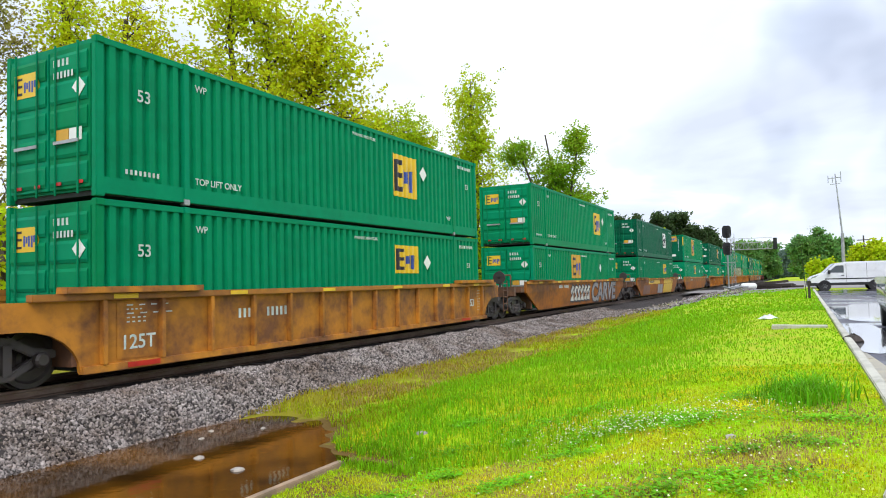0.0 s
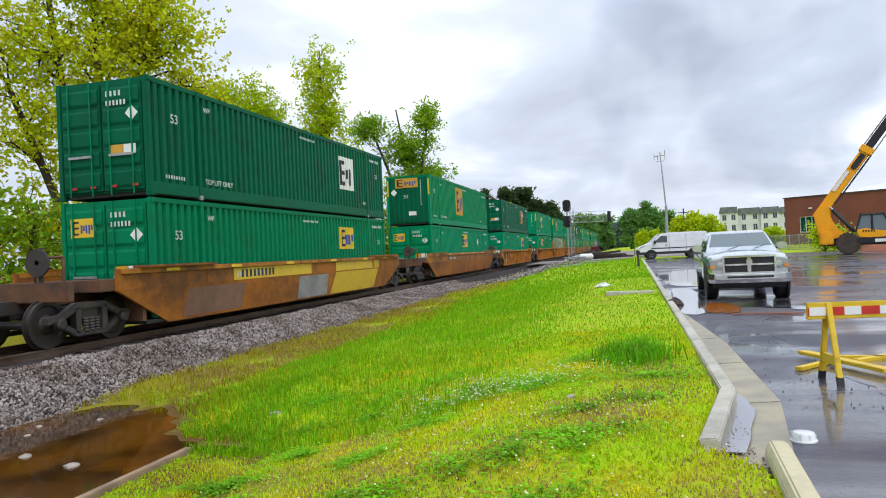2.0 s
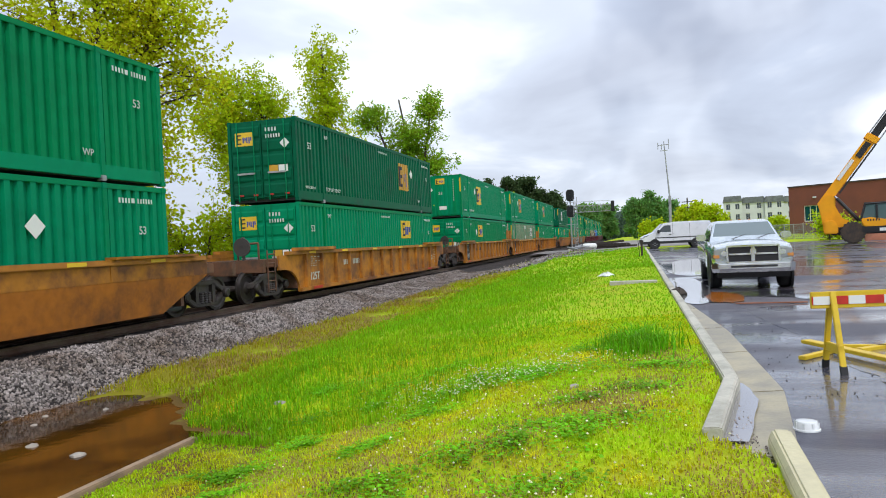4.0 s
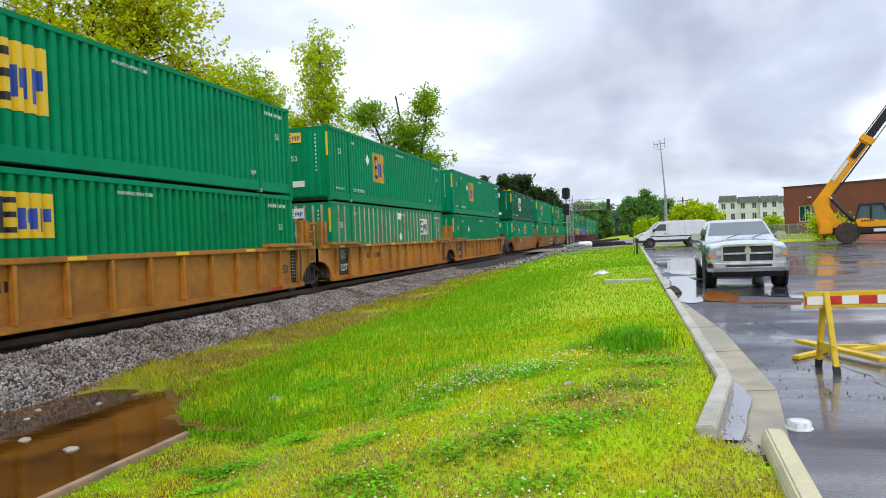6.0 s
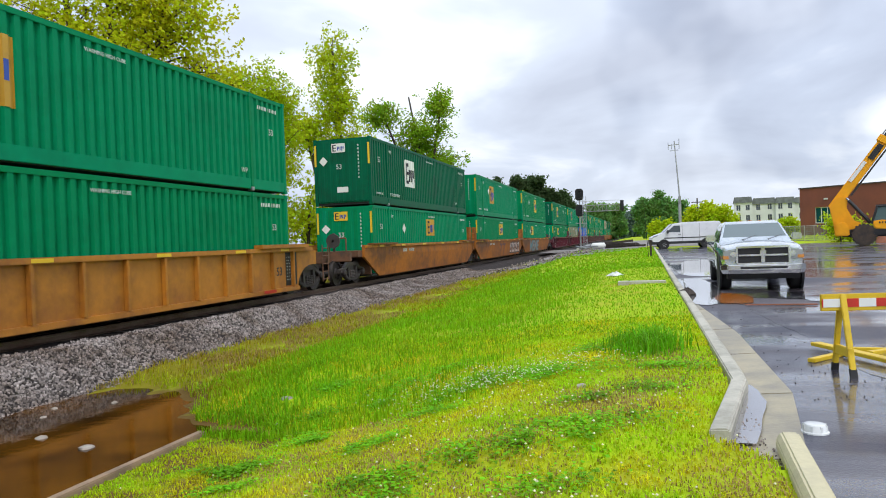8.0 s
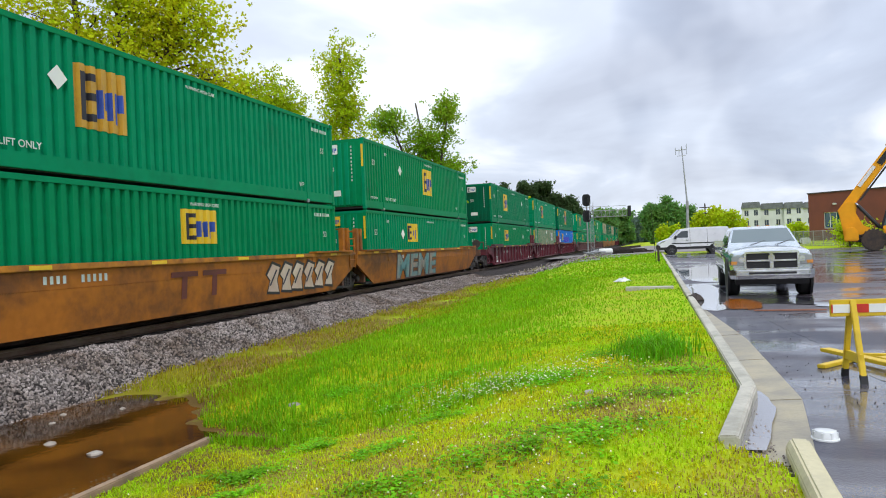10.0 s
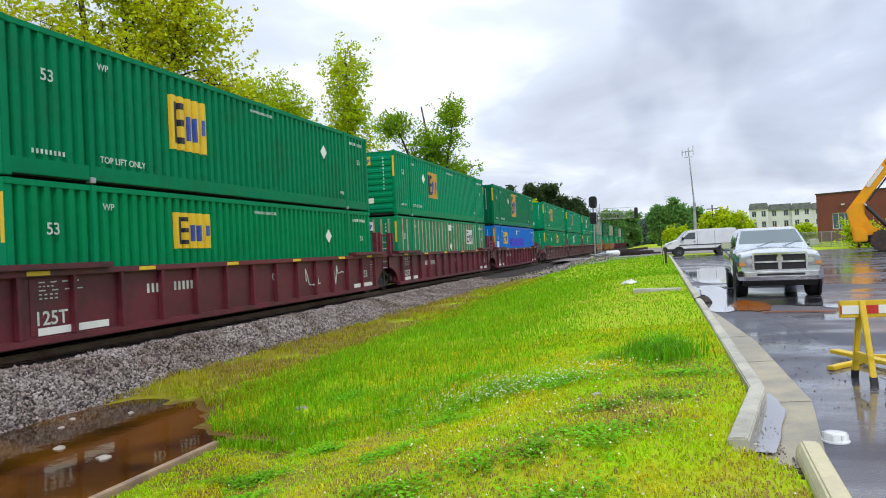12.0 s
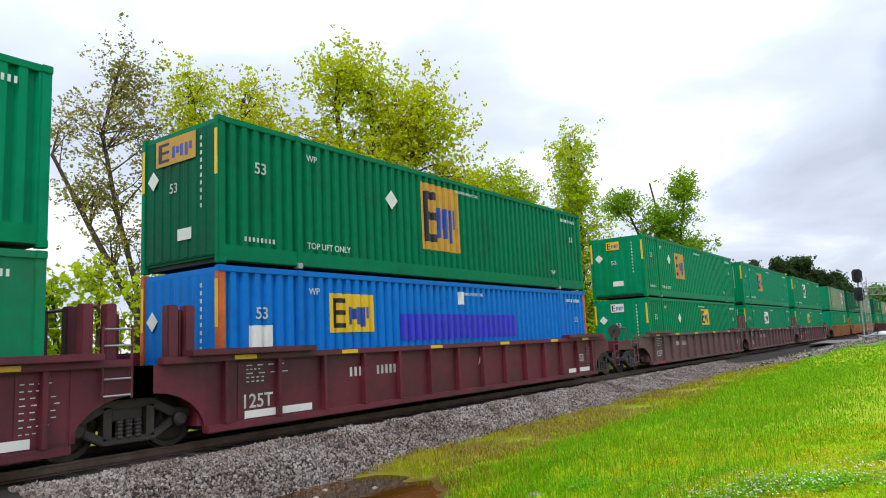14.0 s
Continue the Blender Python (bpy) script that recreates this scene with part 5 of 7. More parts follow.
tub(1.23, 5.92)
bag = Geo().lathe([(0, 0.10), (0.03, 0.2), (0.09, 0.17), (0.14, 0.08), (0.15, 0.02)], (0, 0, 0), "z", 12)
rr = random.Random(4)
bag.v = [(x * rr.uniform(0.8, 1.9), y * rr.uniform(0.7, 1.2), z * rr.uniform(0.6, 1.2)) for x, y, z in bag.v]
solid("plastic_bag", bag, M["plastic"], "crumpled white plastic bag lying in the grass", "litter", m=pose(-1.0, 26.0, ground_z(-1.0, 26.0), 0, 0, 30))
solid("concrete_slab", Geo().box(-0.75, 0.62, -0.22, 0.22, -0.1, 0.03), M["concrete"], "narrow concrete slab across the verge", kind="structure", bevel=0.01, m=pose(0.0, 21.6, lot_z(21.6) + 0.13))
rub = Geo().lathe([(0, 0.16), (0.08, 0.2), (0.16, 0.13), (0.2, 0.04)], (0, 0, 0), "z", 9)
rub.v = [(x * rr.uniform(0.7, 1.4), y * rr.uniform(0.8, 2.0), z * rr.uniform(0.6, 1.2)) for x, y, z in rub.v]
solid("dark_rubble", rub, M["tie"], "dark lump of rubble in the gutter", "rubble", m=pose(1.02, 18.3, lot_z(18.3)))
stop = Geo().prism([(-0.09, 0.0), (0.09, 0.0), (0.09, 0.07), (0.055, 0.13), (-0.055, 0.13), (-0.09, 0.07)], -0.95, 0.95)
solid("wheel_stop", stop, M["tan_concrete"], "cream painted concrete wheel stop on the asphalt", "wheel stop", bevel=0.012, m=pose(0.91, 4.48, 0.0, 0, 0, -3.0))


# ---- trees ----
M["bark"] = material("grey_brown_bark", (0.10, 0.078, 0.06), 0.9, vary=0.3, grain=14, bump=0.7, second=(0.06, 0.05, 0.04), patch=3)
LEAF = {
    "spring": material("young_spring_leaf", (0.56, 0.62, 0.014), 0.55, vary=0.5, grain=2, bump=0, second=(0.64, 0.62, 0.012), spread=0.45, patch=0.4, hue=0.02, island=True),
    "yellow": material("yellow_green_leaf", (0.54, 0.62, 0.012), 0.55, vary=0.4, grain=2, bump=0, second=(0.42, 0.56, 0.012), patch=0.4, hue=0.015, island=True),
    "green": material("fresh_green_leaf", (0.24, 0.42, 0.02), 0.55, vary=0.5, grain=2, bump=0, second=(0.30, 0.44, 0.02), patch=0.4, hue=0.02, island=True),
    "dark": material("dark_pine_leaf", (0.075, 0.12, 0.045), 0.65, vary=0.5, grain=2, bump=0, second=(0.06, 0.10, 0.035), patch=0.2, hue=0.02, island=True),
    # mid and haze: the pale veil of distance is mixed into these leaf colours
    "mid": material("mid_green_leaf", (0.15, 0.32, 0.10), 0.65, vary=0.5, grain=2, bump=0, second=(0.20, 0.36, 0.08), patch=0.1, hue=0.02, island=True),
    "haze": material("distant_leaf", (0.16, 0.25, 0.20), 0.8, vary=0.35, grain=2, bump=0, second=(0.12, 0.18, 0.13), patch=0.05, hue=0.01, island=True),
    "rust": material("rusty_young_leaf", (0.42, 0.38, 0.10), 0.6, vary=0.45, grain=2, bump=0, second=(0.20, 0.20, 0.02), patch=0.5, hue=0.02, island=True),
}


for m in LEAF.values():
    leafy(m)


def tree(name, label, base, stems, lobes, leaf, count, size, seed, spread=0.38, thick=0.19, fine=True):
    """A tree of tapered stems, limbs that reach into each lobe of the crown, twigs and many separate leaves.
    stems: lists of (x, y, z) from the base; lobes: x, y, z, rx, ry, rz, limbs."""
    rnd = random.Random(seed)
    ob = thing(name, label, "tree", pose(*base), group="trees beyond the track")
    wood, tips = Geo(), []
    joints = []
    for s in stems:
        pts = [Vector(p) for p in s]
        for k in range(len(pts) - 1):
            r0, r1 = thick * (1 - 0.75 * k / len(pts)), thick * (1 - 0.75 * (k + 1) / len(pts))
            wood.rod(pts[k], pts[k + 1], r0, r1, 7)
            joints += [(pts[k].lerp(pts[k + 1], q), r1) for q in (0.2, 0.5, 0.8, 1.0)]
    share = sum(l[6] for l in lobes)
    for lx, ly, lz, rx, ry, rz, limbs in lobes:
        for _ in range(limbs):
            d = Vector((rnd.gauss(0, 1), rnd.gauss(0, 1), rnd.gauss(0, 1))).normalized() * rnd.uniform(0.45, 1.0)
            end = Vector((lx + d.x * rx, ly + d.y * ry, lz + d.z * rz))
            start, r = min(joints, key=lambda j: (j[0] - end).length + 1.2 * max(0.0, j[0].z - end.z + 1.0) + rnd.uniform(0, 0.8))
            bend = start.lerp(end, 0.5) + Vector((rnd.uniform(-0.3, 0.3), rnd.uniform(-0.3, 0.3), rnd.uniform(-0.1, 0.5)))
            r = min(r * 0.5, 0.06)
            wood.rod(start, bend, r, r * 0.6, 5).rod(bend, end, r * 0.6, r * 0.25, 4)
            for _ in range(8):
                at = bend.lerp(end, rnd.uniform(0.1, 1.0))
                tip = at + Vector((rnd.gauss(0, 0.5), rnd.gauss(0, 0.5), rnd.gauss(0.22, 0.4))) * (0.35 + 0.25 * min(rx, rz))
                wood.rod(at, tip, r * 0.28, 0.006, 3)
                tips += [(at, tip)] * 2
    part("trunk", wood, M["bark"], ob, "grey-brown trunk with bare twigs")
    v, f = [], []
    n, tuft = 0, 7 if fine else 3
    count, leaf_size = (count * 2, size * 0.66) if fine else (count, size)
    while n < count:
        at, tip = rnd.choice(tips)
        off = spread * 0.95
        c = at.lerp(tip, rnd.uniform(0.3, 1.1)) + Vector((rnd.gauss(0, off), rnd.gauss(0, off), rnd.gauss(0, off * 0.8)))
        for _ in range(tuft):
            p = c + Vector((rnd.gauss(0, size * 0.8), rnd.gauss(0, size * 0.8), rnd.gauss(0, size * 0.6)))
            a = Vector((rnd.gauss(0, 1), rnd.gauss(0, 1), rnd.gauss(0, 0.7))).normalized() * leaf_size * rnd.uniform(0.5, 1.1)
            b = a.orthogonal().normalized() * leaf_size * rnd.uniform(0.4, 0.7)
            b.rotate(Matrix.Rotation(rnd.uniform(0, 6.3), 3, a.normalized()))
            k = len(v)
            v += [tuple(p - a), tuple(p + b), tuple(p + a), tuple(p - b)]
            f.append((k, k + 1, k + 2, k + 3))
            n += 1
    part("crown", raw_mesh("crown", v, f, LEAF[leaf]), None, ob, "open crown of small leaves with gaps")
    return ob


def spot(az, d):
    """The plan's place at an angle left of the track's line and a distance from the camera."""
    return -d * math.sin(radians(az)), d * math.cos(radians(az))


def at_ground(az, d):
    x, y = spot(az, d)
    return x, y, ground_z(x, y) - 0.1


# lobes are given across the line of sight (u, to the right) and upwards, and turned to it
def seen_lobes(az, lobes):
    c, s = math.cos(radians(az)), math.sin(radians(az))
    return [(u * c - w * s, u * s + w * c, z, r, r * 0.9, rz, n) for u, w, z, r, rz, n in lobes]


def seen_stems(az, stems):
    c, s = math.cos(radians(az)), math.sin(radians(az))
    return [[(u * c - w * s, u * s + w * c, z) for u, w, z in st] for st in stems]


BIG = 41.0
tree("broadleaf_tree", "tall many-stemmed tree with young yellow-green leaves", at_ground(BIG, 30), seen_stems(BIG, [[(0, 0, 0), (-0.2, 0, 3), (-0.9, 0.2, 6.5), (-1.3, 0.3, 10), (-1.6, 0.3, 13)], [(0.2, 0, 0), (0.3, 0.2, 3.5), (1.0, 0.2, 7), (1.7, 0, 10), (2.2, 0, 12.6)], [(-0.3, 0.3, 0), (-1.0, 0.6, 3), (-2.0, 0.8, 6), (-3.0, 0.8, 9)], [(0.1, -0.2, 0), (0.2, -0.4, 4), (0.1, -0.3, 8), (0.0, 0, 12)]]),
     seen_lobes(BIG, [(-0.7, 0, 13.6, 1.7, 1.9, 16), (1.9, 0, 11.8, 1.9, 1.9, 18), (-2.9, 0.3, 10.2, 1.7, 1.8, 14), (0.2, 0, 10.2, 2.2, 1.6, 16), (3.2, 0, 9.3, 1.3, 1.2, 8), (-1.4, 0.4, 7.0, 2.2, 1.5, 12), (1.6, 0.3, 6.2, 1.9, 1.5, 10), (0, 0.5, 3.6, 2.6, 1.6, 12)]), "spring", 17000, 0.165, 61, 0.68, 0.24)
MIDT = 53.0
tree("broadleaf_tree", "slender tree with sparse yellow-green spring leaves", at_ground(MIDT, 31), seen_stems(MIDT, [[(0, 0, 0), (0, 0, 4), (0.4, 0, 8), (0.8, 0, 12.6)], [(-0.2, 0, 0), (-0.6, 0, 5), (-1.2, 0, 9), (-1.5, 0, 13.0)]]),
     seen_lobes(MIDT, [(-1.1, 0, 12.3, 1.2, 1.9, 12), (0.9, 0, 11.9, 1.3, 1.9, 12), (0.2, 0, 9.6, 2.0, 1.4, 12), (0.2, 0, 6, 2.0, 1.8, 10), (0, 0, 3, 2.2, 1.5, 9)]), "spring", 7500, 0.15, 62, 0.6)
LEFT = 60.5
tree("broadleaf_tree", "sparse tree with rusty young leaves and bare twigs", at_ground(LEFT, 31), seen_stems(LEFT, [[(0.6, 0, 0), (0.6, 0, 4), (-0.2, 0, 7.2), (-0.8, 0, 10.5), (-0.2, 0, 13.4)], [(0.6, 0, 3), (-1.2, 0, 6.6), (-2.6, 0, 9.5)]]),
     seen_lobes(LEFT, [(0.2, 0, 12.8, 1.1, 1.7, 14), (-1.6, 0, 10.6, 1.3, 1.2, 10), (0.8, 0, 10.3, 1.2, 1.6, 10), (-1.0, 0, 8.0, 1.6, 1.0, 10), (0.2, 0, 5.5, 1.6, 1.2, 8)]), "rust", 4200, 0.13, 63, 0.55, 0.14)
YEL = 31.0
tree("broadleaf_tree", "bushy tree in bright yellow-green leaf", at_ground(YEL, 38), seen_stems(YEL, [[(0, 0, 0), (0, 0, 4), (-0.5, 0, 7.5), (-1.0, 0, 10)], [(0.2, 0, 0), (0.6, 0, 4.5), (1.2, 0, 8.5)]]),
     seen_lobes(YEL, [(0.2, 0, 10.0, 1.7, 1.5, 14), (-1.2, 0, 8.8, 1.5, 1.4, 12), (1.7, 0, 8.2, 1.3, 1.3, 10), (0.1, 0, 6.2, 2.2, 1.8, 14), (0, 0, 3.2, 2.3, 1.7, 12)]), "yellow", 12000, 0.16, 64, 0.45)
TALLT = 24.2
tree("broadleaf_tree", "tall narrow tree in fresh green leaf", at_ground(TALLT, 42), seen_stems(TALLT, [[(0, 0, 0), (0, 0, 4), (0.1, 0, 8), (-0.1, 0, 11.5), (-0.2, 0, 13.8)], [(-0.2, 0, 0), (-1.2, 0, 5), (-1.8, 0, 8)]]),
     seen_lobes(TALLT, [(-0.1, 0, 12.8, 0.9, 1.5, 10), (0.1, 0, 10.4, 1.3, 1.4, 14), (0.5, 0, 7.8, 1.6, 1.3, 12), (-2.0, 0, 8.5, 1.1, 1.0, 10), (0, 0, 5.0, 2.0, 1.8, 14), (-0.4, 0, 2.8, 2.3, 1.5, 10)]), "yellow", 11000, 0.16, 65, 0.46, 0.15)
DEE = 17.8
tree("broadleaf_tree", "rounded green tree with dead bare twigs on top", at_ground(DEE, 48), seen_stems(DEE, [[(0, 0, 0), (0, 0, 4.5), (0.2, 0, 8), (-0.5, 0, 12.2)], [(0.1, 0, 3), (1.0, 0, 7.5), (1.7, 0, 11.5)], [(0, 0, 4), (-1.2, 0, 8), (-2.2, 0, 10.8)]]),
     seen_lobes(DEE, [(0.3, 0, 9.4, 1.7, 1.2, 16), (1.7, 0, 11.6, 0.6, 1.2, 8), (-2.3, 0, 10.9, 0.9, 0.7, 8), (1.9, 0, 7.6, 1.0, 0.9, 8), (-0.2, 0, 7.0, 2.0, 1.5, 14), (0, 0, 4.0, 2.4, 2.0, 14)]), "green", 10000, 0.17, 66, 0.4, 0.12)


def shrub(name, label, az, d, width, tall, leaf, count, size, seed, clumps=5):
    rnd = random.Random(seed)
    lobes, stems = [], []
    for k in range(clumps):
        u = (k + 0.5) / clumps * width - width / 2
        h = tall * rnd.uniform(0.9 if leaf == "dark" else 0.7, 1.0)
        lobes += [(u, 0, h * 0.72, width / clumps * 0.8, h * 0.30, 7), (u, 0, h * 0.36, width / clumps * 0.9, h * 0.34, 7)]
        stems.append([(u * 0.8, 0, 0), (u * 0.9, 0, h * 0.4), (u, 0, h * 0.8)])
    return tree(name, label, at_ground(az, d), seen_stems(az, stems), seen_lobes(az, lobes), leaf, count, size, seed, spread=size * (1.2 if d > 100 else 2.2), thick=0.03 * tall ** 0.8, fine=False)


for n, (az, d, w, h, leaf) in enumerate([(72, 27, 7, 5, "green"), (62, 27, 7, 5.5, "yellow"), (51, 28, 7, 4.8, "green"), (43, 33, 8, 5.5, "yellow"), (36, 36, 7, 5, "yellow"), (29, 40, 8, 5.5, "yellow"), (23, 47, 8, 5, "green"), (18, 56, 9, 5, "green"), (14.5, 70, 10, 5, "green")]):
    shrub("undergrowth", "dense %s undergrowth behind the track" % ("yellow-green" if leaf == "yellow" else "green"), az, d, w, h, leaf, 4200, 0.15, 80 + n)
for n, (az, d, w, h, leaf, k, lab) in enumerate([
        (11.2, 128, 9, 13.5, "dark", 3, "dark pine wood beyond the railway"), (9.4, 130, 9, 14.5, "dark", 3, "dark pine wood beyond the railway"), (7.6, 132, 8, 13.0, "dark", 3, "dark pine wood beyond the railway"), (6.2, 134, 4, 10.0, "dark", 2, "dark pine wood beyond the railway"), (9.4, 118, 6, 10, "yellow", 2, "yellow-green tree before the dark pines"),
        (3.4, 255, 7, 15.5, "mid", 3, "distant green trees beside the railway"), (2.2, 260, 7, 16, "mid", 3, "distant dark green trees beside the railway"), (1.2, 330, 8, 12, "haze", 3, "distant trees at the end of the line, haze mixed into their leaf colour"), (0.6, 380, 9, 13, "haze", 3, "distant trees at the end of the line, haze mixed into their leaf colour"), (0.0, 330, 8, 13, "haze", 3, "distant trees at the end of the line, haze mixed into their leaf colour"),
        (-0.6, 180, 6, 12.5, "mid", 3, "tall leafy green tree across the road"), (-1.7, 182, 6, 12, "mid", 3, "tall leafy green tree across the road"), (-2.7, 185, 5, 11, "mid", 3, "tall leafy green tree across the road"), (-1.5, 140, 3, 3.6, "yellow", 3, "bright green roadside shrub"),
        (-4.4, 112, 3.6, 5.8, "yellow", 3, "bright yellow-green roadside trees"), (-5.4, 110, 3.6, 5.2, "yellow", 3, "bright yellow-green roadside trees"), (-6.3, 112, 2.4, 3.6, "yellow", 3, "bright yellow-green roadside trees"), (-8.9, 130, 1.4, 2.9, "green", 1, "small round shrub before the white building"), (-10.4, 118, 2.0, 3.2, "yellow", 2, "bright green shrub before the white building"), (-16.9, 66, 4, 2.6, "yellow", 3, "bright green shrub behind the yellow machine"), (-14.2, 66, 2.5, 2.6, "yellow", 2, "bright green shrub behind the yellow machine")]):
    shrub("distant_trees" if d > 100 else "shrub", lab, az, d, w, h, leaf, (20000 if leaf == "dark" else 11000) if d > 100 else 2200, 0.0023 * d if d > 100 else 0.14, 120 + n, k)


# ---- signal, gantry, masts ----
def signal():
    x, y = spot(4.72, 64)
    z = ground_z(x, y)
    s = thing("railway_signal", "railway signal with two black heads on a lattice mast", "railway signal", pose(x, y, z, 0, 0, 4))
    part("foundation", Geo().box(-0.5, 0.5, -0.5, 0.5, -0.2, 0.25), M["concrete"], s, bevel=0.02)
    g = Geo()
    for a in (-0.16, 0.16):
        for b in (-0.16, 0.16):
            g.rod((0.32 + a, b, 0.2), (0.32 + a, b, 4.9), 0.022, sides=5)
    for k in range(14):
        zz = 0.3 + k * 0.31
        g.rod((0.16, -0.16, zz), (0.48, -0.16, zz + 0.31), 0.012, sides=4).rod((0.48, -0.16, zz), (0.16, -0.16, zz + 0.31), 0.012, sides=4)
        g.rod((0.16, -0.16, zz), (0.48, -0.16, zz), 0.012, sides=4)
    part("lattice_mast", g, M["steel"], s, "galvanised lattice mast with ladder")
    part("pole", Geo().rod((-0.1, 0, 0.2), (-0.1, 0, 5.2), 0.07), M["steel"], s)
    for zz in (5.08, 3.64):
        prof = [(-0.36, zz - 0.35), (-0.36, zz + 0.35), (-0.2, zz + 0.53), (0.2, zz + 0.53), (0.36, zz + 0.35), (0.36, zz - 0.35), (0.2, zz - 0.53), (-0.2, zz - 0.53)]
        h = part("signal_head", Geo().prism([(p - 0.1, q) for p, q in prof], -0.16, -0.10), M["dark_metal"], s, "black rounded signal head with hoods", bevel=0.02)
        part("light_box", Geo().box(-0.28, 0.08, -0.11, 0.12, zz - 0.36, zz + 0.36), M["dark_metal"], h)
        for q in (0.22, -0.22):
            part("hood", Geo().lathe([(-0.34, 0.15), (-0.16, 0.15), (-0.16, 0.12), (-0.34, 0.14)], (-0.1, 0, zz + q), "y", 14), M["dark_metal"], h)
    part("platform", Geo().box(-0.5, 0.5, -0.05, 0.5, 2.45, 2.5), M["steel"], s)


signal()


def truss(ob, a, b, deep, high, bays, mat):
    """A box truss between two points at one height; each bar of the near face is a part."""
    a, b = Vector(a), Vector(b)
    side = (b - a).normalized().cross(Vector((0, 0, 1))) * deep
    for off in (Vector(), side):
        for z in (0, high):
            part("chord", Geo().rod(a + off + Vector((0, 0, z)), b + off + Vector((0, 0, z)), 0.07, sides=5), mat, ob)
    for k in range(bays + 1):
        p = a.lerp(b, k / bays)
        part("upright", Geo().rod(p, p + Vector((0, 0, high)), 0.05, sides=4), mat, ob)
        if k < bays:
            q = a.lerp(b, (k + 1) / bays)
            part("diagonal", Geo().rod(p if k % 2 else p + Vector((0, 0, high)), q + Vector((0, 0, high)) if k % 2 else q, 0.04, sides=4), mat, ob)


gan = thing("signal_gantry", "grey steel cantilever signal gantry over the track", "signal gantry")
gx0, gy0 = spot(6.3, 150)
gx1, gy1 = spot(1.7, 150)
part("mast", Geo().rod((gx0, gy0, -0.6), (gx0, gy0, 8.2), 0.25), M["steel"], gan)
truss(gan, (gx0, gy0, 6.7), (gx1, gy1, 6.7), 1.2, 1.3, 14, M["steel"])
part("walkway_rail", Geo().rod((gx0, gy0, 8.9), (gx1, gy1, 8.9), 0.04, sides=4), M["steel"], gan)
part("signal_head", Geo().box(gx1 + 0.2, gx1 + 0.9, gy1 - 0.2, gy1 + 0.1, 6.6, 8.8), M["dark_metal"], gan, bevel=0.05)

ax, ay = spot(-2.85, 108)
ant = thing("antenna_mast", "slim grey mast with a small aerial on top", "antenna mast", pose(ax, ay, 0.45))
part("lower_pole", Geo().rod((0, 0, 0), (0.05, 0, 6.5), 0.26, 0.2, 10), M["steel"], ant)
part("upper_pole", Geo().rod((0.05, 0, 6.4), (-0.45, 0, 14.6), 0.12, 0.07, 8), M["steel"], ant)
part("crossarm", Geo().rod((-1.35, 0, 14.0), (0.25, 0, 14.1), 0.06, sides=5), M["steel"], ant)
part("crossarm", Geo().rod((-1.1, 0, 13.2), (0.1, 0, 13.25), 0.05, sides=5), M["steel"], ant)
for u, h in ((-1.3, 1.0), (-0.8, 0.8), (0.22, 1.5)):
    part("aerial", Geo().rod((u, 0, 13.4), (u, 0, 13.4 + h), 0.05, sides=5), M["steel"], ant)
for az, d, h in ((-4.15, 165, 8.6), (-3.95, 168, 7.4)):
    ux, uy = spot(az, d)
    up_ = thing("utility_pole", "dark wooden utility pole with a crossarm", "utility pole", pose(ux, uy, 0.5), group="utility poles")
    part("pole", Geo().rod((0, 0, 0), (0, 0, h), 0.2, 0.14), M["tie"], up_)
    part("crossarm", Geo().box(-1.2, 1.2, -0.08, 0.08, h - 1.0, h - 0.8), M["tie"], up_)
px, py = 0.42, 40.5
mp = thing("marker_post", "short dark post with a thin rod at the verge's end", "post", pose(px, py, lot_z(py)))
part("post", Geo().box(-0.06, 0.06, -0.06, 0.06, -0.1, 1.05), M["tie"], mp, bevel=0.01)
part("rod", Geo().rod((-0.12, 0, 0), (-0.3, 0, 3.0), 0.02, 0.008, 6), M["dark_metal"], mp)
# gravel yard by the signal, old ties and a tank
yv, yf = [], []
yxs, yys = spaced([(-9.6, 0.3, 0.6), (0.3, 6.3, 2)]), spaced([(33, 69, 1.2), (69, 128, 3)])
for y in yys:
    for x in yxs:
        yv.append((x, y, ground_z(x, y) + 0.035))
for j in range(len(yys) - 1):
    for k in range(len(yxs) - 1):
        x, y = yxs[k], yys[j]
        if x < (6.3 if y > 66 else blend(-8.0, 0.0, (y - 33) / 32)) + 1.0 * noise.noise(Vector((x, y * 0.4, 2))):
            q = j * len(yxs) + k
            yf.append((q, q + 1, q + len(yxs) + 1, q + len(yxs)))
tagged(new("gravel_yard", raw_mesh("gravel_yard", yv, yf, M["gravel"])), "grey gravel ground around the signal", kind="structure")
tagged(new("yard_stones", raw_mesh("yard_stones", *stones(1800, -9.3, lambda y: blend(-8.0, -3.6, (y - 33) / 22), 34, 70, lambda x, y: ground_z(x, y) + 0.04, 0.07, 12), M["stone"])), "scattered grey stones around the signal", "gravel", kind="stuff")
solid("gravel_road", Geo().add([(-10.2, 70, 0.02), (40, 66, 0.36), (40, 74, 0.40), (-10.2, 82, 0.05)], [(0, 1, 2, 3)]), M["gravel"], "pale gravel crossing road beyond the verge", kind="structure")
pile_m = M["tie"]
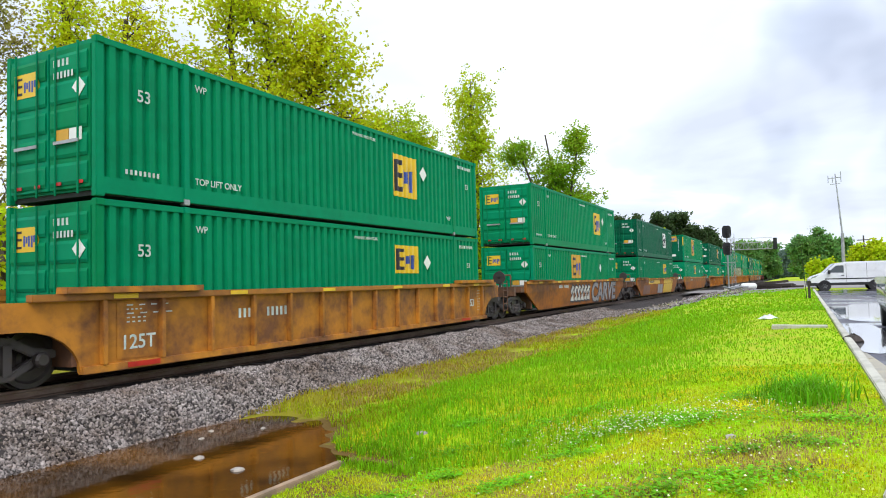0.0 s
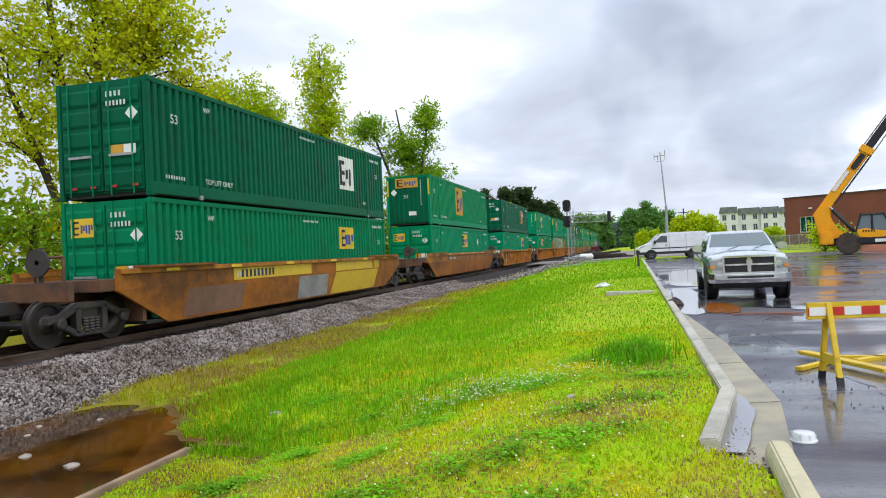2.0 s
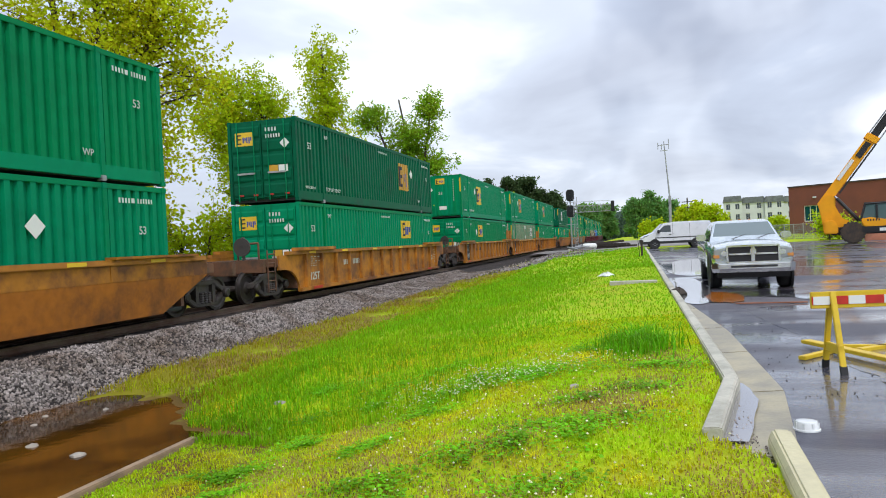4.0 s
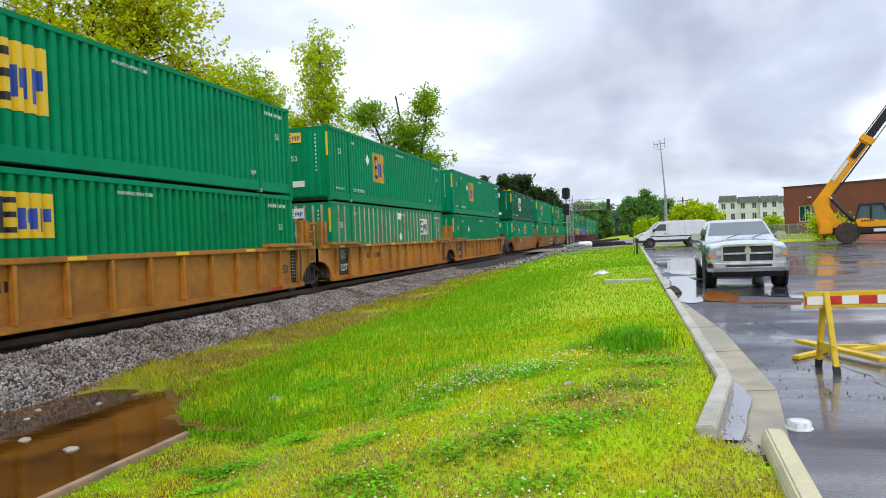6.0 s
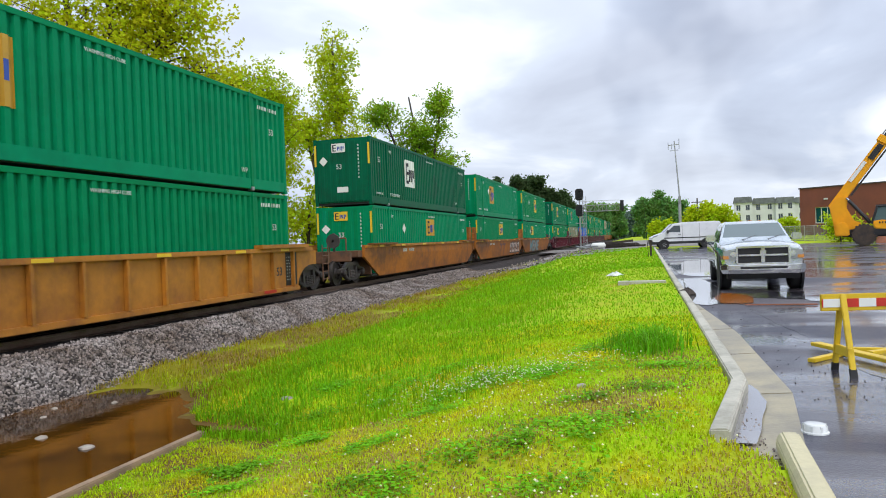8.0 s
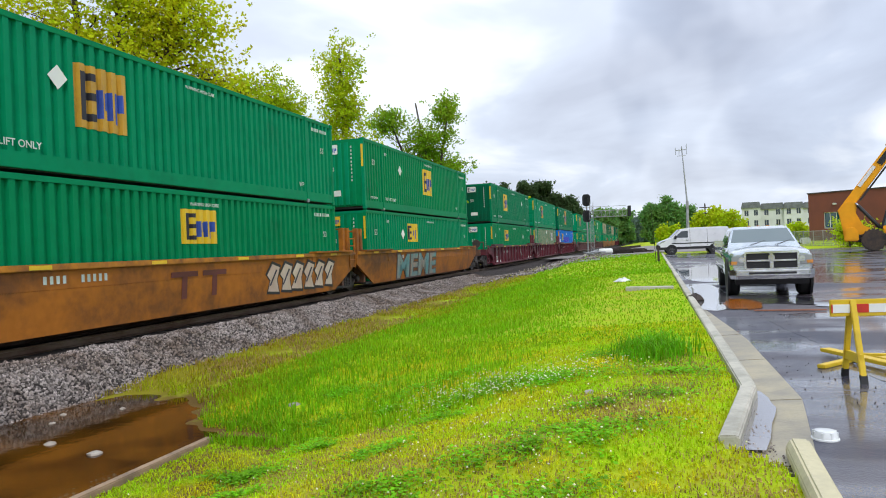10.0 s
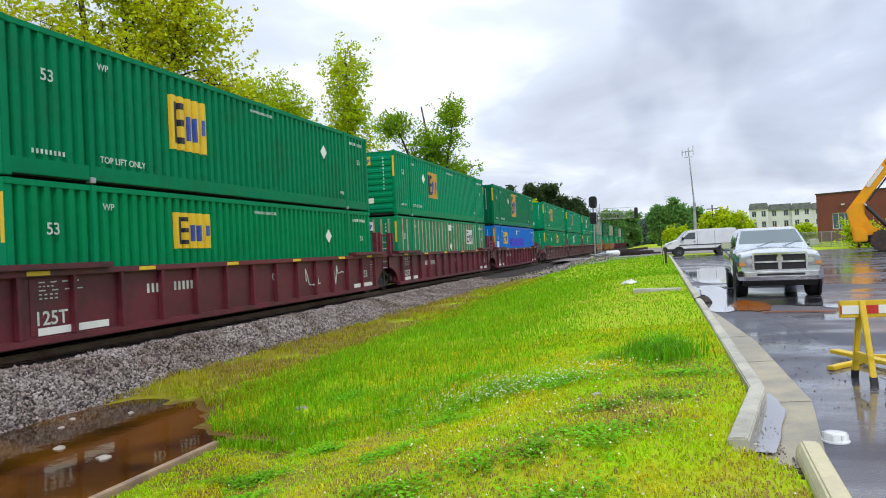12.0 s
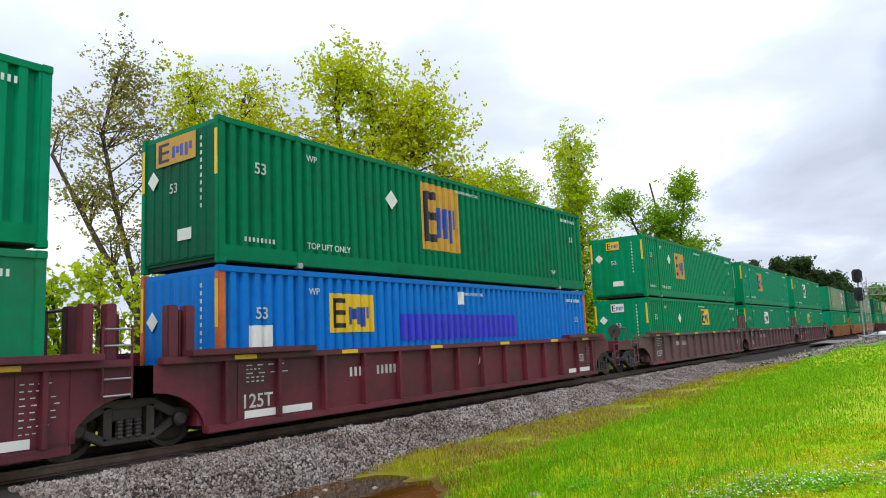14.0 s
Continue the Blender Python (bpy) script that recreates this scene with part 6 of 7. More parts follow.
for k in range(9):
    rnd = random.Random(200 + k)
    solid("old_tie", Geo().box(-1.3, 1.3, -0.12, 0.12, 0, 0.2), pile_m, "old dark timber railway tie lying in a heap", "railway tie", group="heap of old ties", bevel=0.01, m=pose(-1.6 + rnd.uniform(-1.2, 1.2), 66 + rnd.uniform(-1.5, 1.5), ground_z(-1.6, 66) + 0.02 + 0.2 * (k // 4), 0, rnd.uniform(-4, 4), rnd.uniform(-25, 25)))
tk = thing("storage_tank", "small white tank lying by the signal", "tank", pose(-3.6, 60, ground_z(-3.6, 60) + 0.36, 0, 0, 10))
part("tank_body", Geo().lathe([(-0.6, 0.06), (-0.55, 0.17), (-0.45, 0.24), (0.45, 0.24), (0.55, 0.17), (0.6, 0.06)], (0, 0, 0.05), "x", 16), M["white"], tk, smooth=True)
part("tank_foot", Geo().box(-0.5, -0.35, -0.2, 0.2, -0.35, 0.0), M["steel"], tk)
part("tank_foot", Geo().box(0.35, 0.5, -0.2, 0.2, -0.35, 0.0), M["steel"], tk)
for k in range(7):
    rnd = random.Random(300 + k)
    solid("scrap_pipe", Geo().rod((-0.5, 0, 0.08), (0.5, 0, 0.1 + rnd.uniform(0, 0.3)), 0.06, sides=7), M["steel"], "short grey scrap pipe beside the signal", "pipe", group="scrap by the signal", m=pose(-4.7 + rnd.uniform(-0.7, 0.7), 59.5 + rnd.uniform(-1, 1), ground_z(-4.7, 59.5) + 0.03 + rnd.uniform(0, 0.25), 0, 0, rnd.uniform(0, 180)))


# ---- buildings beyond the lot ----
M["brick"] = material("red_brown_brick", (0.20, 0.058, 0.035), 0.8, vary=0.2, grain=9, bump=0.2, second=(0.155, 0.045, 0.03), patch=0.4)
M["coping"] = material("dark_coping", (0.05, 0.035, 0.03), 0.6, vary=0.2)
M["stucco"] = material("white_stucco", (0.62, 0.63, 0.64), 0.85, vary=0.1, grain=4, bump=0.1, second=(0.52, 0.53, 0.55), patch=0.15)
M["slate"] = material("grey_slate_roof", (0.16, 0.17, 0.19), 0.7, vary=0.25, grain=3, bump=0.2)
M["pane"] = glass("dark_window_glass", (0.02, 0.035, 0.045))
M["teal_pane"] = glass("teal_window_glass", (0.01, 0.06, 0.065))
M["frame_white"] = material("white_frame_paint", (0.70, 0.70, 0.68), 0.5, vary=0.08, bump=0)


def pierced_wall(length, tall, thick, holes):
    """A wall in the xz plane with rectangular openings (x0, x1, z0, z1) right through it."""
    xs = sorted({0.0, length, *(h[0] for h in holes), *(h[1] for h in holes)})
    zs = sorted({0.0, tall, *(h[2] for h in holes), *(h[3] for h in holes)})
    g = Geo()
    for xa, xb in zip(xs, xs[1:]):
        run = None
        for za, zb in zip(zs, zs[1:]):
            hole = any(h[0] <= xa < h[1] and h[2] <= za < h[3] for h in holes)
            if not hole and run is None:
                run = za
            if hole and run is not None:
                g.box(xa, xb, 0, thick, run, za)
                run = None
        if run is not None:
            g.box(xa, xb, 0, thick, run, tall)
    return g


def window(ob, x0, x1, z0, z1, y, lights, pane, frame_m):
    w = part("window", Geo().box(x0, x1, y + 0.06, y + 0.08, z0, z1), pane, ob, "dark glazed window")
    for a, b, c, d in ((x0, x1, z0, z0 + 0.08), (x0, x1, z1 - 0.08, z1), (x0, x0 + 0.07, z0, z1), (x1 - 0.07, x1, z0, z1)):
        part("frame", Geo().box(a, b, y + 0.01, y + 0.07, c, d), frame_m, w)
    for k in range(1, lights):
        x = x0 + (x1 - x0) * k / lights
        part("mullion", Geo().box(x - 0.03, x + 0.03, y + 0.01, y + 0.06, z0, z1), frame_m, w)
    part("sill", Geo().box(x0 - 0.08, x1 + 0.08, y - 0.10, y + 0.02, z0 - 0.1, z0), frame_m, w)


def brick_building():
    bx, by = spot(-11.22, 85)
    b = thing("brick_building", "low red-brown brick building with a flat parapet roof", "building", pose(bx, by, 0.12, 0, 0, -38))
    holes = [(1.55, 3.45, 1.9, 3.6), (17.0, 18.9, 1.9, 3.6), (24.0, 25.9, 1.9, 3.6)]
    part("wall", pierced_wall(34, 5.65, 0.35, holes), M["brick"], b)
    part("side_wall", Geo().box(0.0, 0.35, 0.36, 18, 0, 5.65), M["brick"], b)
    part("side_wall", Geo().box(33.65, 34, 0.36, 18, 0, 5.65), M["brick"], b)
    part("back_wall", Geo().box(0.36, 33.64, 17.65, 18, 0, 5.65), M["brick"], b)
    part("roof", Geo().box(0.36, 33.64, 0.36, 17.6, 5.2, 5.35), M["slate"], b)
    part("coping", Geo().box(-0.08, 34.08, -0.08, 0.43, 5.65, 5.78), M["coping"], b)
    for h in holes:
        window(b, *h, 0.1, 3, M["teal_pane"], M["frame_white"])
    for x in (2.6, 12.6, 20.0):
        lamp = part("wall_light", Geo().box(x, x + 0.35, -0.2, 0.0, 4.35, 4.52), M["frame_white"], b, "small wall light", bevel=0.02)
    return b


brick_building()


def white_building():
    wx, wy = spot(-6.75, 205)
    b = thing("apartment_building", "white three-storey apartment building with grey mansard roof", "building", pose(wx, wy, 0.3, 0, 0, -8))
    x = 0.0
    for n, (w, out, tall) in enumerate(((4.6, 0.9, 9.6), (5.6, 0.0, 9.1), (4.6, 0.7, 9.0), (6.0, 0.0, 8.8), (5.0, 0.9, 8.8))):
        holes = []
        cols = 2
        for k in range(cols):
            c = x + w * (k + 0.5) / cols
            holes += [(c - 0.55, c + 0.55, 1.0 + 2.75 * s, 2.6 + 2.75 * s) for s in range(3)]
        g = pierced_wall(w, tall - 1.0, 0.3, [(h[0] - x, h[1] - x, h[2], h[3]) for h in holes])
        g.v = [(p + x, q - out, r) for p, q, r in g.v]
        part("wall", g, M["stucco"], b)
        part("roof", Geo().prism([(x - 0.2, tall - 1.0), (x + w + 0.2, tall - 1.0), (x + w - 0.2, tall + 0.6), (x + 0.2, tall + 0.6)], -out - 0.3, 10), M["slate"], b, "grey mansard roof")
        part("bay_side", Geo().box(x + 0.002, x + 0.3, -out + 0.31, 10, 0, tall - 1.0), M["stucco"], b)
        for h in holes:
            window(b, *h, -out + 0.08, 2, M["pane"], M["frame_white"])
        x += w


white_building()
fence = thing("chain_fence", "grey temporary mesh fence on short posts", "fence")
M["mesh"] = material("grey_fence_mesh", (0.20, 0.23, 0.24), 0.6, 0.3, vary=0.2)
for k in range(8):
    (fx0, fy0), (fx1, fy1) = spot(-9.6 - 0.62 * k, 69), spot(-9.6 - 0.62 * (k + 1), 69)
    zf = ground_z(fx0, fy0)
    part("post", Geo().rod((fx0, fy0, zf - 0.2), (fx0, fy0, 1.8), 0.04, sides=6), M["steel"], fence)
    part("rail", Geo().rod((fx0, fy0, 1.75), (fx1, fy1, 1.75), 0.025, sides=5), M["steel"], fence)
    g = Geo()
    for q in range(14):
        u = (q + 0.5) / 14
        g.rod((fx0 + (fx1 - fx0) * u, fy0 + (fy1 - fy0) * u, zf), (fx0 + (fx1 - fx0) * u, fy0 + (fy1 - fy0) * u, 1.75), 0.015, sides=3)
    for q in range(6):
        z = zf + 0.15 + q * 0.16
        g.rod((fx0, fy0, z), (fx1, fy1, z), 0.015, sides=3)
    tagged(part("mesh_panel", g, M["mesh"], fence), kind="stuff")
bank_y = spaced([(64, 90, 2)])
solid("grass_bank", Geo().add([(8, 64.2, 0.30), (60, 64.2, 0.30), (60, 76, 0.75), (8, 76, 0.75), (8, 95, 0.75), (60, 95, 0.75)], [(0, 1, 2, 3), (3, 2, 5, 4)]), M["grass_ground"], "low green grass bank behind the lot", kind="structure")
M["clay"] = material("red_clay_heap", (0.30, 0.12, 0.07), 0.9, vary=0.3, grain=5, bump=0.6, second=(0.22, 0.09, 0.05), patch=0.6)
heap = Geo().lathe([(0, 4.0), (0.6, 3.2), (1.2, 2.0), (1.7, 0.7), (1.8, 0.1)], (0, 0, 0), "z", 18)
rr = random.Random(6)
heap.v = [(x * rr.uniform(0.85, 1.15), y * rr.uniform(0.8, 1.1), z * rr.uniform(0.85, 1.1)) for x, y, z in heap.v]
hx, hy = spot(-19.4, 62)
solid("clay_mound", heap, M["clay"], "mound of red clay soil behind the yellow machine", "soil mound", smooth=True, m=pose(hx, hy, lot_z(hy)))

# ---- vehicles ----
M["silver"] = material("silver_car_paint", (0.44, 0.49, 0.52), 0.20, 0.85, vary=0.06, grain=30, bump=0.01, second=(0.58, 0.62, 0.64), coat=1.0)
M["van_white"] = material("white_car_paint", (0.72, 0.73, 0.76), 0.3, vary=0.05, grain=20, bump=0.01, second=(0.64, 0.65, 0.68), coat=0.6)
M["chrome"] = material("bright_chrome", (0.75, 0.76, 0.78), 0.12, 1.0, vary=0.05, grain=10, bump=0.01)
M["rubber"] = material("black_rubber", (0.016, 0.016, 0.017), 0.8, vary=0.25, grain=20, bump=0.2)
M["trim"] = material("black_plastic_trim", (0.018, 0.018, 0.02), 0.55, vary=0.2, grain=20, bump=0.05)
M["windscreen"] = glass("tinted_windscreen", (0.10, 0.14, 0.15), 0.04)
M["lamp_glass"] = glass("headlamp_glass", (0.28, 0.30, 0.30), 0.08)
M["amber"] = glass("amber_lens", (0.62, 0.25, 0.04), 0.1)
M["tail_red"] = glass("red_lens", (0.45, 0.01, 0.01), 0.1)


def road_wheel(ob, x, y, r, w, side, rim, axis="x"):
    t = [(-w / 2, r * 0.62), (-w / 2, r * 0.90), (-w * 0.38, r * 0.98), (-w * 0.2, r), (w * 0.2, r), (w * 0.38, r * 0.98), (w / 2, r * 0.90), (w / 2, r * 0.62)]
    wh = part("wheel", Geo().lathe(t, (x, y, r), axis, 28), M["rubber"], ob, "black rubber tyre", smooth=True)
    s = side
    rings = [(0.0, r * 0.63), (s * w * 0.46, r * 0.63), (s * w * 0.40, r * 0.55), (s * w * 0.30, r * 0.30), (s * w * 0.42, r * 0.16), (s * w * 0.42, r * 0.02)]
    part("rim", Geo().lathe(rings if s > 0 else rings[::-1], (x, y, r), axis, 20), rim, wh, "alloy rim", smooth=True)
    for k in range(6):
        a = k * math.pi / 3
        c, d = math.cos(a), math.sin(a)
        p, q = (r * 0.18, r * 0.58)
        if axis == "x":
            part("spoke", Geo().rod((x + s * w * 0.43, y + c * p, r + d * p), (x + s * w * 0.43, y + c * q, r + d * q), r * 0.07, sides=5), rim, wh)
        else:
            part("spoke", Geo().rod((x + c * p, y + s * w * 0.43, r + d * p), (x + c * q, y + s * w * 0.43, r + d * q), r * 0.07, sides=5), rim, wh)


def loft(sections):
    """A skin through closed outlines with equal numbers of corners."""
    g = Geo()
    n = len(sections[0])
    v = [p for s in sections for p in s]
    f = [(j * n + i, j * n + (i + 1) % n, (j + 1) * n + (i + 1) % n, (j + 1) * n + i) for j in range(len(sections) - 1) for i in range(n)]
    return g.add(v, f + [tuple(range(n)), tuple(range((len(sections) - 1) * n, len(sections) * n))[::-1]])


def hull(y, w, z0, z1, crown=0.05, tuck=0.05):
    """A rounded car section: sill, flank, shoulder and crowned top."""
    return [(-w + tuck, y, z0), (w - tuck, y, z0), (w, y, z0 + (z1 - z0) * 0.35), (w, y, z1 - 0.14), (w - 0.06, y, z1 - 0.03), (w * 0.5, y, z1 + crown * 0.6), (0, y, z1 + crown), (-w * 0.5, y, z1 + crown * 0.6), (-w + 0.06, y, z1 - 0.03), (-w, y, z1 - 0.14), (-w, y, z0 + (z1 - z0) * 0.35)]


def pickup(m):
    p = thing("pickup_truck", "silver full-size pickup truck with chrome grille on wet asphalt", "pickup truck", m)
    body = part("body", loft([hull(0.16, 0.90, 0.62, 1.10, 0.05), hull(0.30, 0.96, 0.55, 1.17, 0.06), hull(0.9, 0.99, 0.52, 1.22, 0.07), hull(1.55, 1.0, 0.50, 1.26, 0.05), hull(1.75, 1.0, 0.48, 1.27, 0.0), hull(5.6, 1.0, 0.50, 1.30, 0.0), hull(5.75, 0.97, 0.55, 1.27, 0.0)]), M["silver"], p, smooth=True)
    cab = loft([[(-0.93, 1.50, 1.20), (0.93, 1.50, 1.20), (0.93, 4.15, 1.20), (-0.93, 4.15, 1.20)], [(-0.90, 1.62, 1.30), (0.90, 1.62, 1.30), (0.90, 4.10, 1.30), (-0.90, 4.10, 1.30)], [(-0.745, 2.26, 1.76), (0.745, 2.26, 1.76), (0.745, 3.92, 1.76), (-0.745, 3.92, 1.76)], [(-0.66, 2.42, 1.83), (0.66, 2.42, 1.83), (0.66, 3.82, 1.83), (-0.66, 3.82, 1.83)]])
    part("cab", cab, M["silver"], p, bevel=0.03, smooth=True)
    part("windscreen", Geo().add([(-0.84, 1.63, 1.305), (0.84, 1.63, 1.305), (0.69, 2.235, 1.752), (-0.69, 2.235, 1.752), (-0.84, 1.66, 1.28), (0.84, 1.66, 1.28), (0.69, 2.27, 1.73), (-0.69, 2.27, 1.73)], [(0, 1, 2, 3), (7, 6, 5, 4), (0, 4, 5, 1), (1, 5, 6, 2), (2, 6, 7, 3), (3, 7, 4, 0)]), M["windscreen"], p, "tinted sloping windscreen")
    for s in (-1, 1):
        part("side_window", Geo().add([(s * 0.912, 1.95, 1.33), (s * 0.912, 2.85, 1.33), (s * 0.775, 2.85, 1.74), (s * 0.775, 2.40, 1.74)], [(0, 1, 2, 3)]), M["pane"], p)
        part("side_window", Geo().add([(s * 0.912, 2.95, 1.33), (s * 0.912, 3.85, 1.33), (s * 0.775, 3.75, 1.74), (s * 0.775, 2.95, 1.74)], [(0, 1, 2, 3)]), M["pane"], p)
        mir = part("door_mirror", Geo().box(s * 0.98, s * 1.24, 1.95, 2.1, 1.28, 1.46) if s > 0 else Geo().box(-1.24, -0.98, 1.95, 2.1, 1.28, 1.46), M["chrome"], p, "chrome door mirror", bevel=0.03)
        part("mirror_arm", Geo().rod((s * 0.92, 2.05, 1.3), (s * 1.05, 2.03, 1.33), 0.025), M["trim"], mir)
        lamp = part("headlight", Geo().prism([(s * 0.60, 0.80), (s * 0.93, 0.82), (s * 0.94, 1.04), (s * 0.60, 1.06)], 0.09, 0.40), M["lamp_glass"], p, "clear headlight with amber corner", bevel=0.02)
        part("indicator", Geo().box(min(s * 0.80, s * 0.95), max(s * 0.80, s * 0.95), 0.075, 0.30, 0.83, 0.93), M["amber"], lamp, bevel=0.015)
        part("reflector", Geo().lathe([(0.0, 0.075), (0.02, 0.06)], (s * 0.70, 0.07, 0.95), "y", 14), M["chrome"], lamp)
        part("wheel_arch", Geo().lathe([(-0.03, 0.52), (0.03, 0.52), (0.03, 0.40), (-0.03, 0.40)], (s * 0.985, 0.98, 0.48), "x", 20), M["trim"], p)
        part("fog_light", Geo().lathe([(0, 0.06), (0.03, 0.05)], (s * 0.62, -0.03, 0.60), "y", 12), M["lamp_glass"], p)
        part("tow_hook", Geo().box(s * 0.38 - 0.03, s * 0.38 + 0.03, -0.02, 0.2, 0.46, 0.52), M["trim"], p, bevel=0.01)
        for y in (0.98, 4.55):
            road_wheel(p, s * 0.84, y, 0.40, 0.27, s, M["steel"])
        part("door_handle", Geo().box(min(s * 1.0, s * 1.03), max(s * 1.0, s * 1.03), 2.6, 2.8, 1.08, 1.12), M["chrome"], p)
    grille = part("grille", Geo().box(-0.60, 0.60, 0.09, 0.24, 0.72, 1.14), M["trim"], p, "black honeycomb grille with chrome cross bars", bevel=0.02)
    for x0, x1, z0, z1 in ((-0.62, 0.62, 1.11, 1.16), (-0.62, 0.62, 0.69, 0.735), (-0.64, -0.59, 0.70, 1.15), (0.59, 0.64, 0.70, 1.15), (-0.58, 0.58, 0.905, 0.95), (-0.045, 0.045, 0.73, 1.12)):
        part("chrome_bar", Geo().box(x0, x1, 0.045, 0.13, z0, z1), M["chrome"], grille, bevel=0.015)
    part("badge", Geo().lathe([(0, 0.085), (0.02, 0.07)], (0, 0.03, 1.0), "y", 6), M["chrome"], grille, "plain chrome badge")
    for k in range(7):
        part("grille_bar", Geo().box(-0.55, 0.55, 0.085, 0.11, 0.765 + k * 0.05, 0.775 + k * 0.05), M["dark_metal"], grille)
    bump = part("front_bumper", loft([[(x, y0, z) for x, y0, z in ((-1.0 * q, yy + 0.2, 0.46), (-0.85 * q, yy, 0.46), (0.85 * q, yy, 0.46), (1.0 * q, yy + 0.2, 0.46), (1.0 * q, 0.34, 0.46), (-1.0 * q, 0.34, 0.46))] if k == 0 else [(-1.0, -0.04 + 0.2, z1), (-0.85, -0.05, z1), (0.85, -0.05, z1), (1.0, -0.04 + 0.2, z1), (1.0, 0.34, z1), (-1.0, 0.34, z1)] for k, (q, yy, z1) in enumerate(((0.97, -0.01, 0), (1, 0, 0.56), (1, 0, 0.69)))]), M["chrome"], p, "bright chrome front bumper", bevel=0.015)
    part("bumper_intake", Geo().box(-0.55, 0.55, -0.065, 0.0, 0.585, 0.64), M["trim"], bump, bevel=0.01)
    part("air_dam", Geo().prism([(0.02, 0.46), (0.10, 0.32), (0.5, 0.32), (0.5, 0.46)], -0.85, 0.85, "x"), M["trim"], p)
    part("underbody", Geo().box(-0.75, 0.75, 0.4, 5.4, 0.34, 0.56), M["trim"], p)
    part("bed_tailgate", Geo().box(-0.9, 0.9, 5.72, 5.80, 0.75, 1.26), M["silver"], p, bevel=0.01)
    for s in (-0.35, 0.3):
        part("wiper", Geo().rod((s, 1.60, 1.305), (s + 0.42, 1.80, 1.43), 0.006, sides=5), M["trim"], p)
    for s in (-0.25, 0.0, 0.25):
        part("roof_lamp", Geo().box(s - 0.05, s + 0.05, 2.52, 2.62, 1.825, 1.85), M["amber"], p, bevel=0.01)
    return p


pickup(pose(2.93, 19.2, lot_z(19.6), 0, 0, -1.4))


def van(m):
    """A panel van, nose at the origin and its length along +x; the camera sees its -y side."""
    v = thing("panel_van", "white panel van with dark lower trim", "van", m)
    W = 2.0
    prof = [(0.02, 0.45), (0.0, 0.85), (0.12, 1.02), (0.85, 1.28), (1.02, 1.34), (1.72, 1.98), (2.0, 2.06), (2.6, 2.10), (5.3, 2.09), (5.46, 2.02), (5.53, 1.3), (5.53, 0.45)]
    g = Geo().prism(prof, 0, W, "y")
    g.v = [(x, s, z) for x, s, z in [(p[0], p[1], p[2]) for p in g.v]]
    part("body", g, M["van_white"], v, bevel=0.07, smooth=True)
    part("lower_trim", Geo().box(0.05, 5.5, -0.012, W + 0.012, 0.38, 0.60), M["trim"], v, bevel=0.02)
    part("front_bumper", Geo().box(-0.05, 0.45, 0.05, W - 0.05, 0.36, 0.78), M["trim"], v, bevel=0.05)
    part("rear_bumper", Geo().box(5.42, 5.60, 0.05, W - 0.05, 0.40, 0.62), M["trim"], v, bevel=0.03)
    part("rub_strip", Geo().box(1.0, 5.4, -0.014, 0.01, 0.82, 0.90), M["trim"], v, bevel=0.005)
    part("windscreen", Geo().add([(1.02, 0.14, 1.37), (1.02, W - 0.14, 1.37), (1.69, W - 0.2, 1.975), (1.69, 0.2, 1.975), (0.99, 0.14, 1.34), (0.99, W - 0.14, 1.34), (1.66, W - 0.2, 1.99), (1.66, 0.2, 1.99)], [(0, 1, 2, 3), (4, 7, 6, 5), (0, 4, 5, 1), (1, 5, 6, 2), (2, 6, 7, 3), (3, 7, 4, 0)]), M["pane"], v)
    part("side_window", Geo().prism([(1.18, 1.33), (1.78, 1.86), (2.28, 1.86), (2.28, 1.30)], -0.008, 0.02), M["pane"], v, "dark cab side window", bevel=0.01)
    for x in (2.42, 3.75):
        part("door_seam", Geo().box(x, x + 0.02, -0.006, 0.02, 0.62, 1.98), M["trim"], v)
    part("side_crease", Geo().box(2.5, 5.35, -0.010, 0.02, 1.42, 1.45), M["van_white"], v)
    part("door_handle", Geo().box(2.1, 2.3, -0.03, 0.0, 1.08, 1.13), M["trim"], v, bevel=0.008)
    part("door_mirror", Geo().box(1.20, 1.36, -0.26, -0.04, 1.22, 1.52), M["trim"], v, bevel=0.04)
    part("headlight", Geo().prism([(0.06, 0.90), (0.14, 1.03), (0.55, 1.16), (0.40, 0.98)], -0.01, 0.3), M["lamp_glass"], v, bevel=0.02)
    part("tail_light", Geo().box(5.46, 5.56, -0.008, 0.12, 1.0, 1.65), M["tail_red"], v, "tall red tail light", bevel=0.015)
    part("roof_rib", Geo().box(2.4, 5.2, 0.5, 0.56, 2.09, 2.12), M["van_white"], v)
    for x in (0.98, 4.28):
        part("wheel_arch", Geo().lathe([(-0.012, 0.42), (0.2, 0.42)], (x, 0, 0.36), "y", 24), M["trim"], v)
        for y, s in ((0.10, -1), (W - 0.10, 1)):
            road_wheel(v, x, y, 0.345, 0.22, s, M["steel"], "y")
    return v


van(pose(0.70, 59.5, lot_z(59.5), 0, 0, 6))


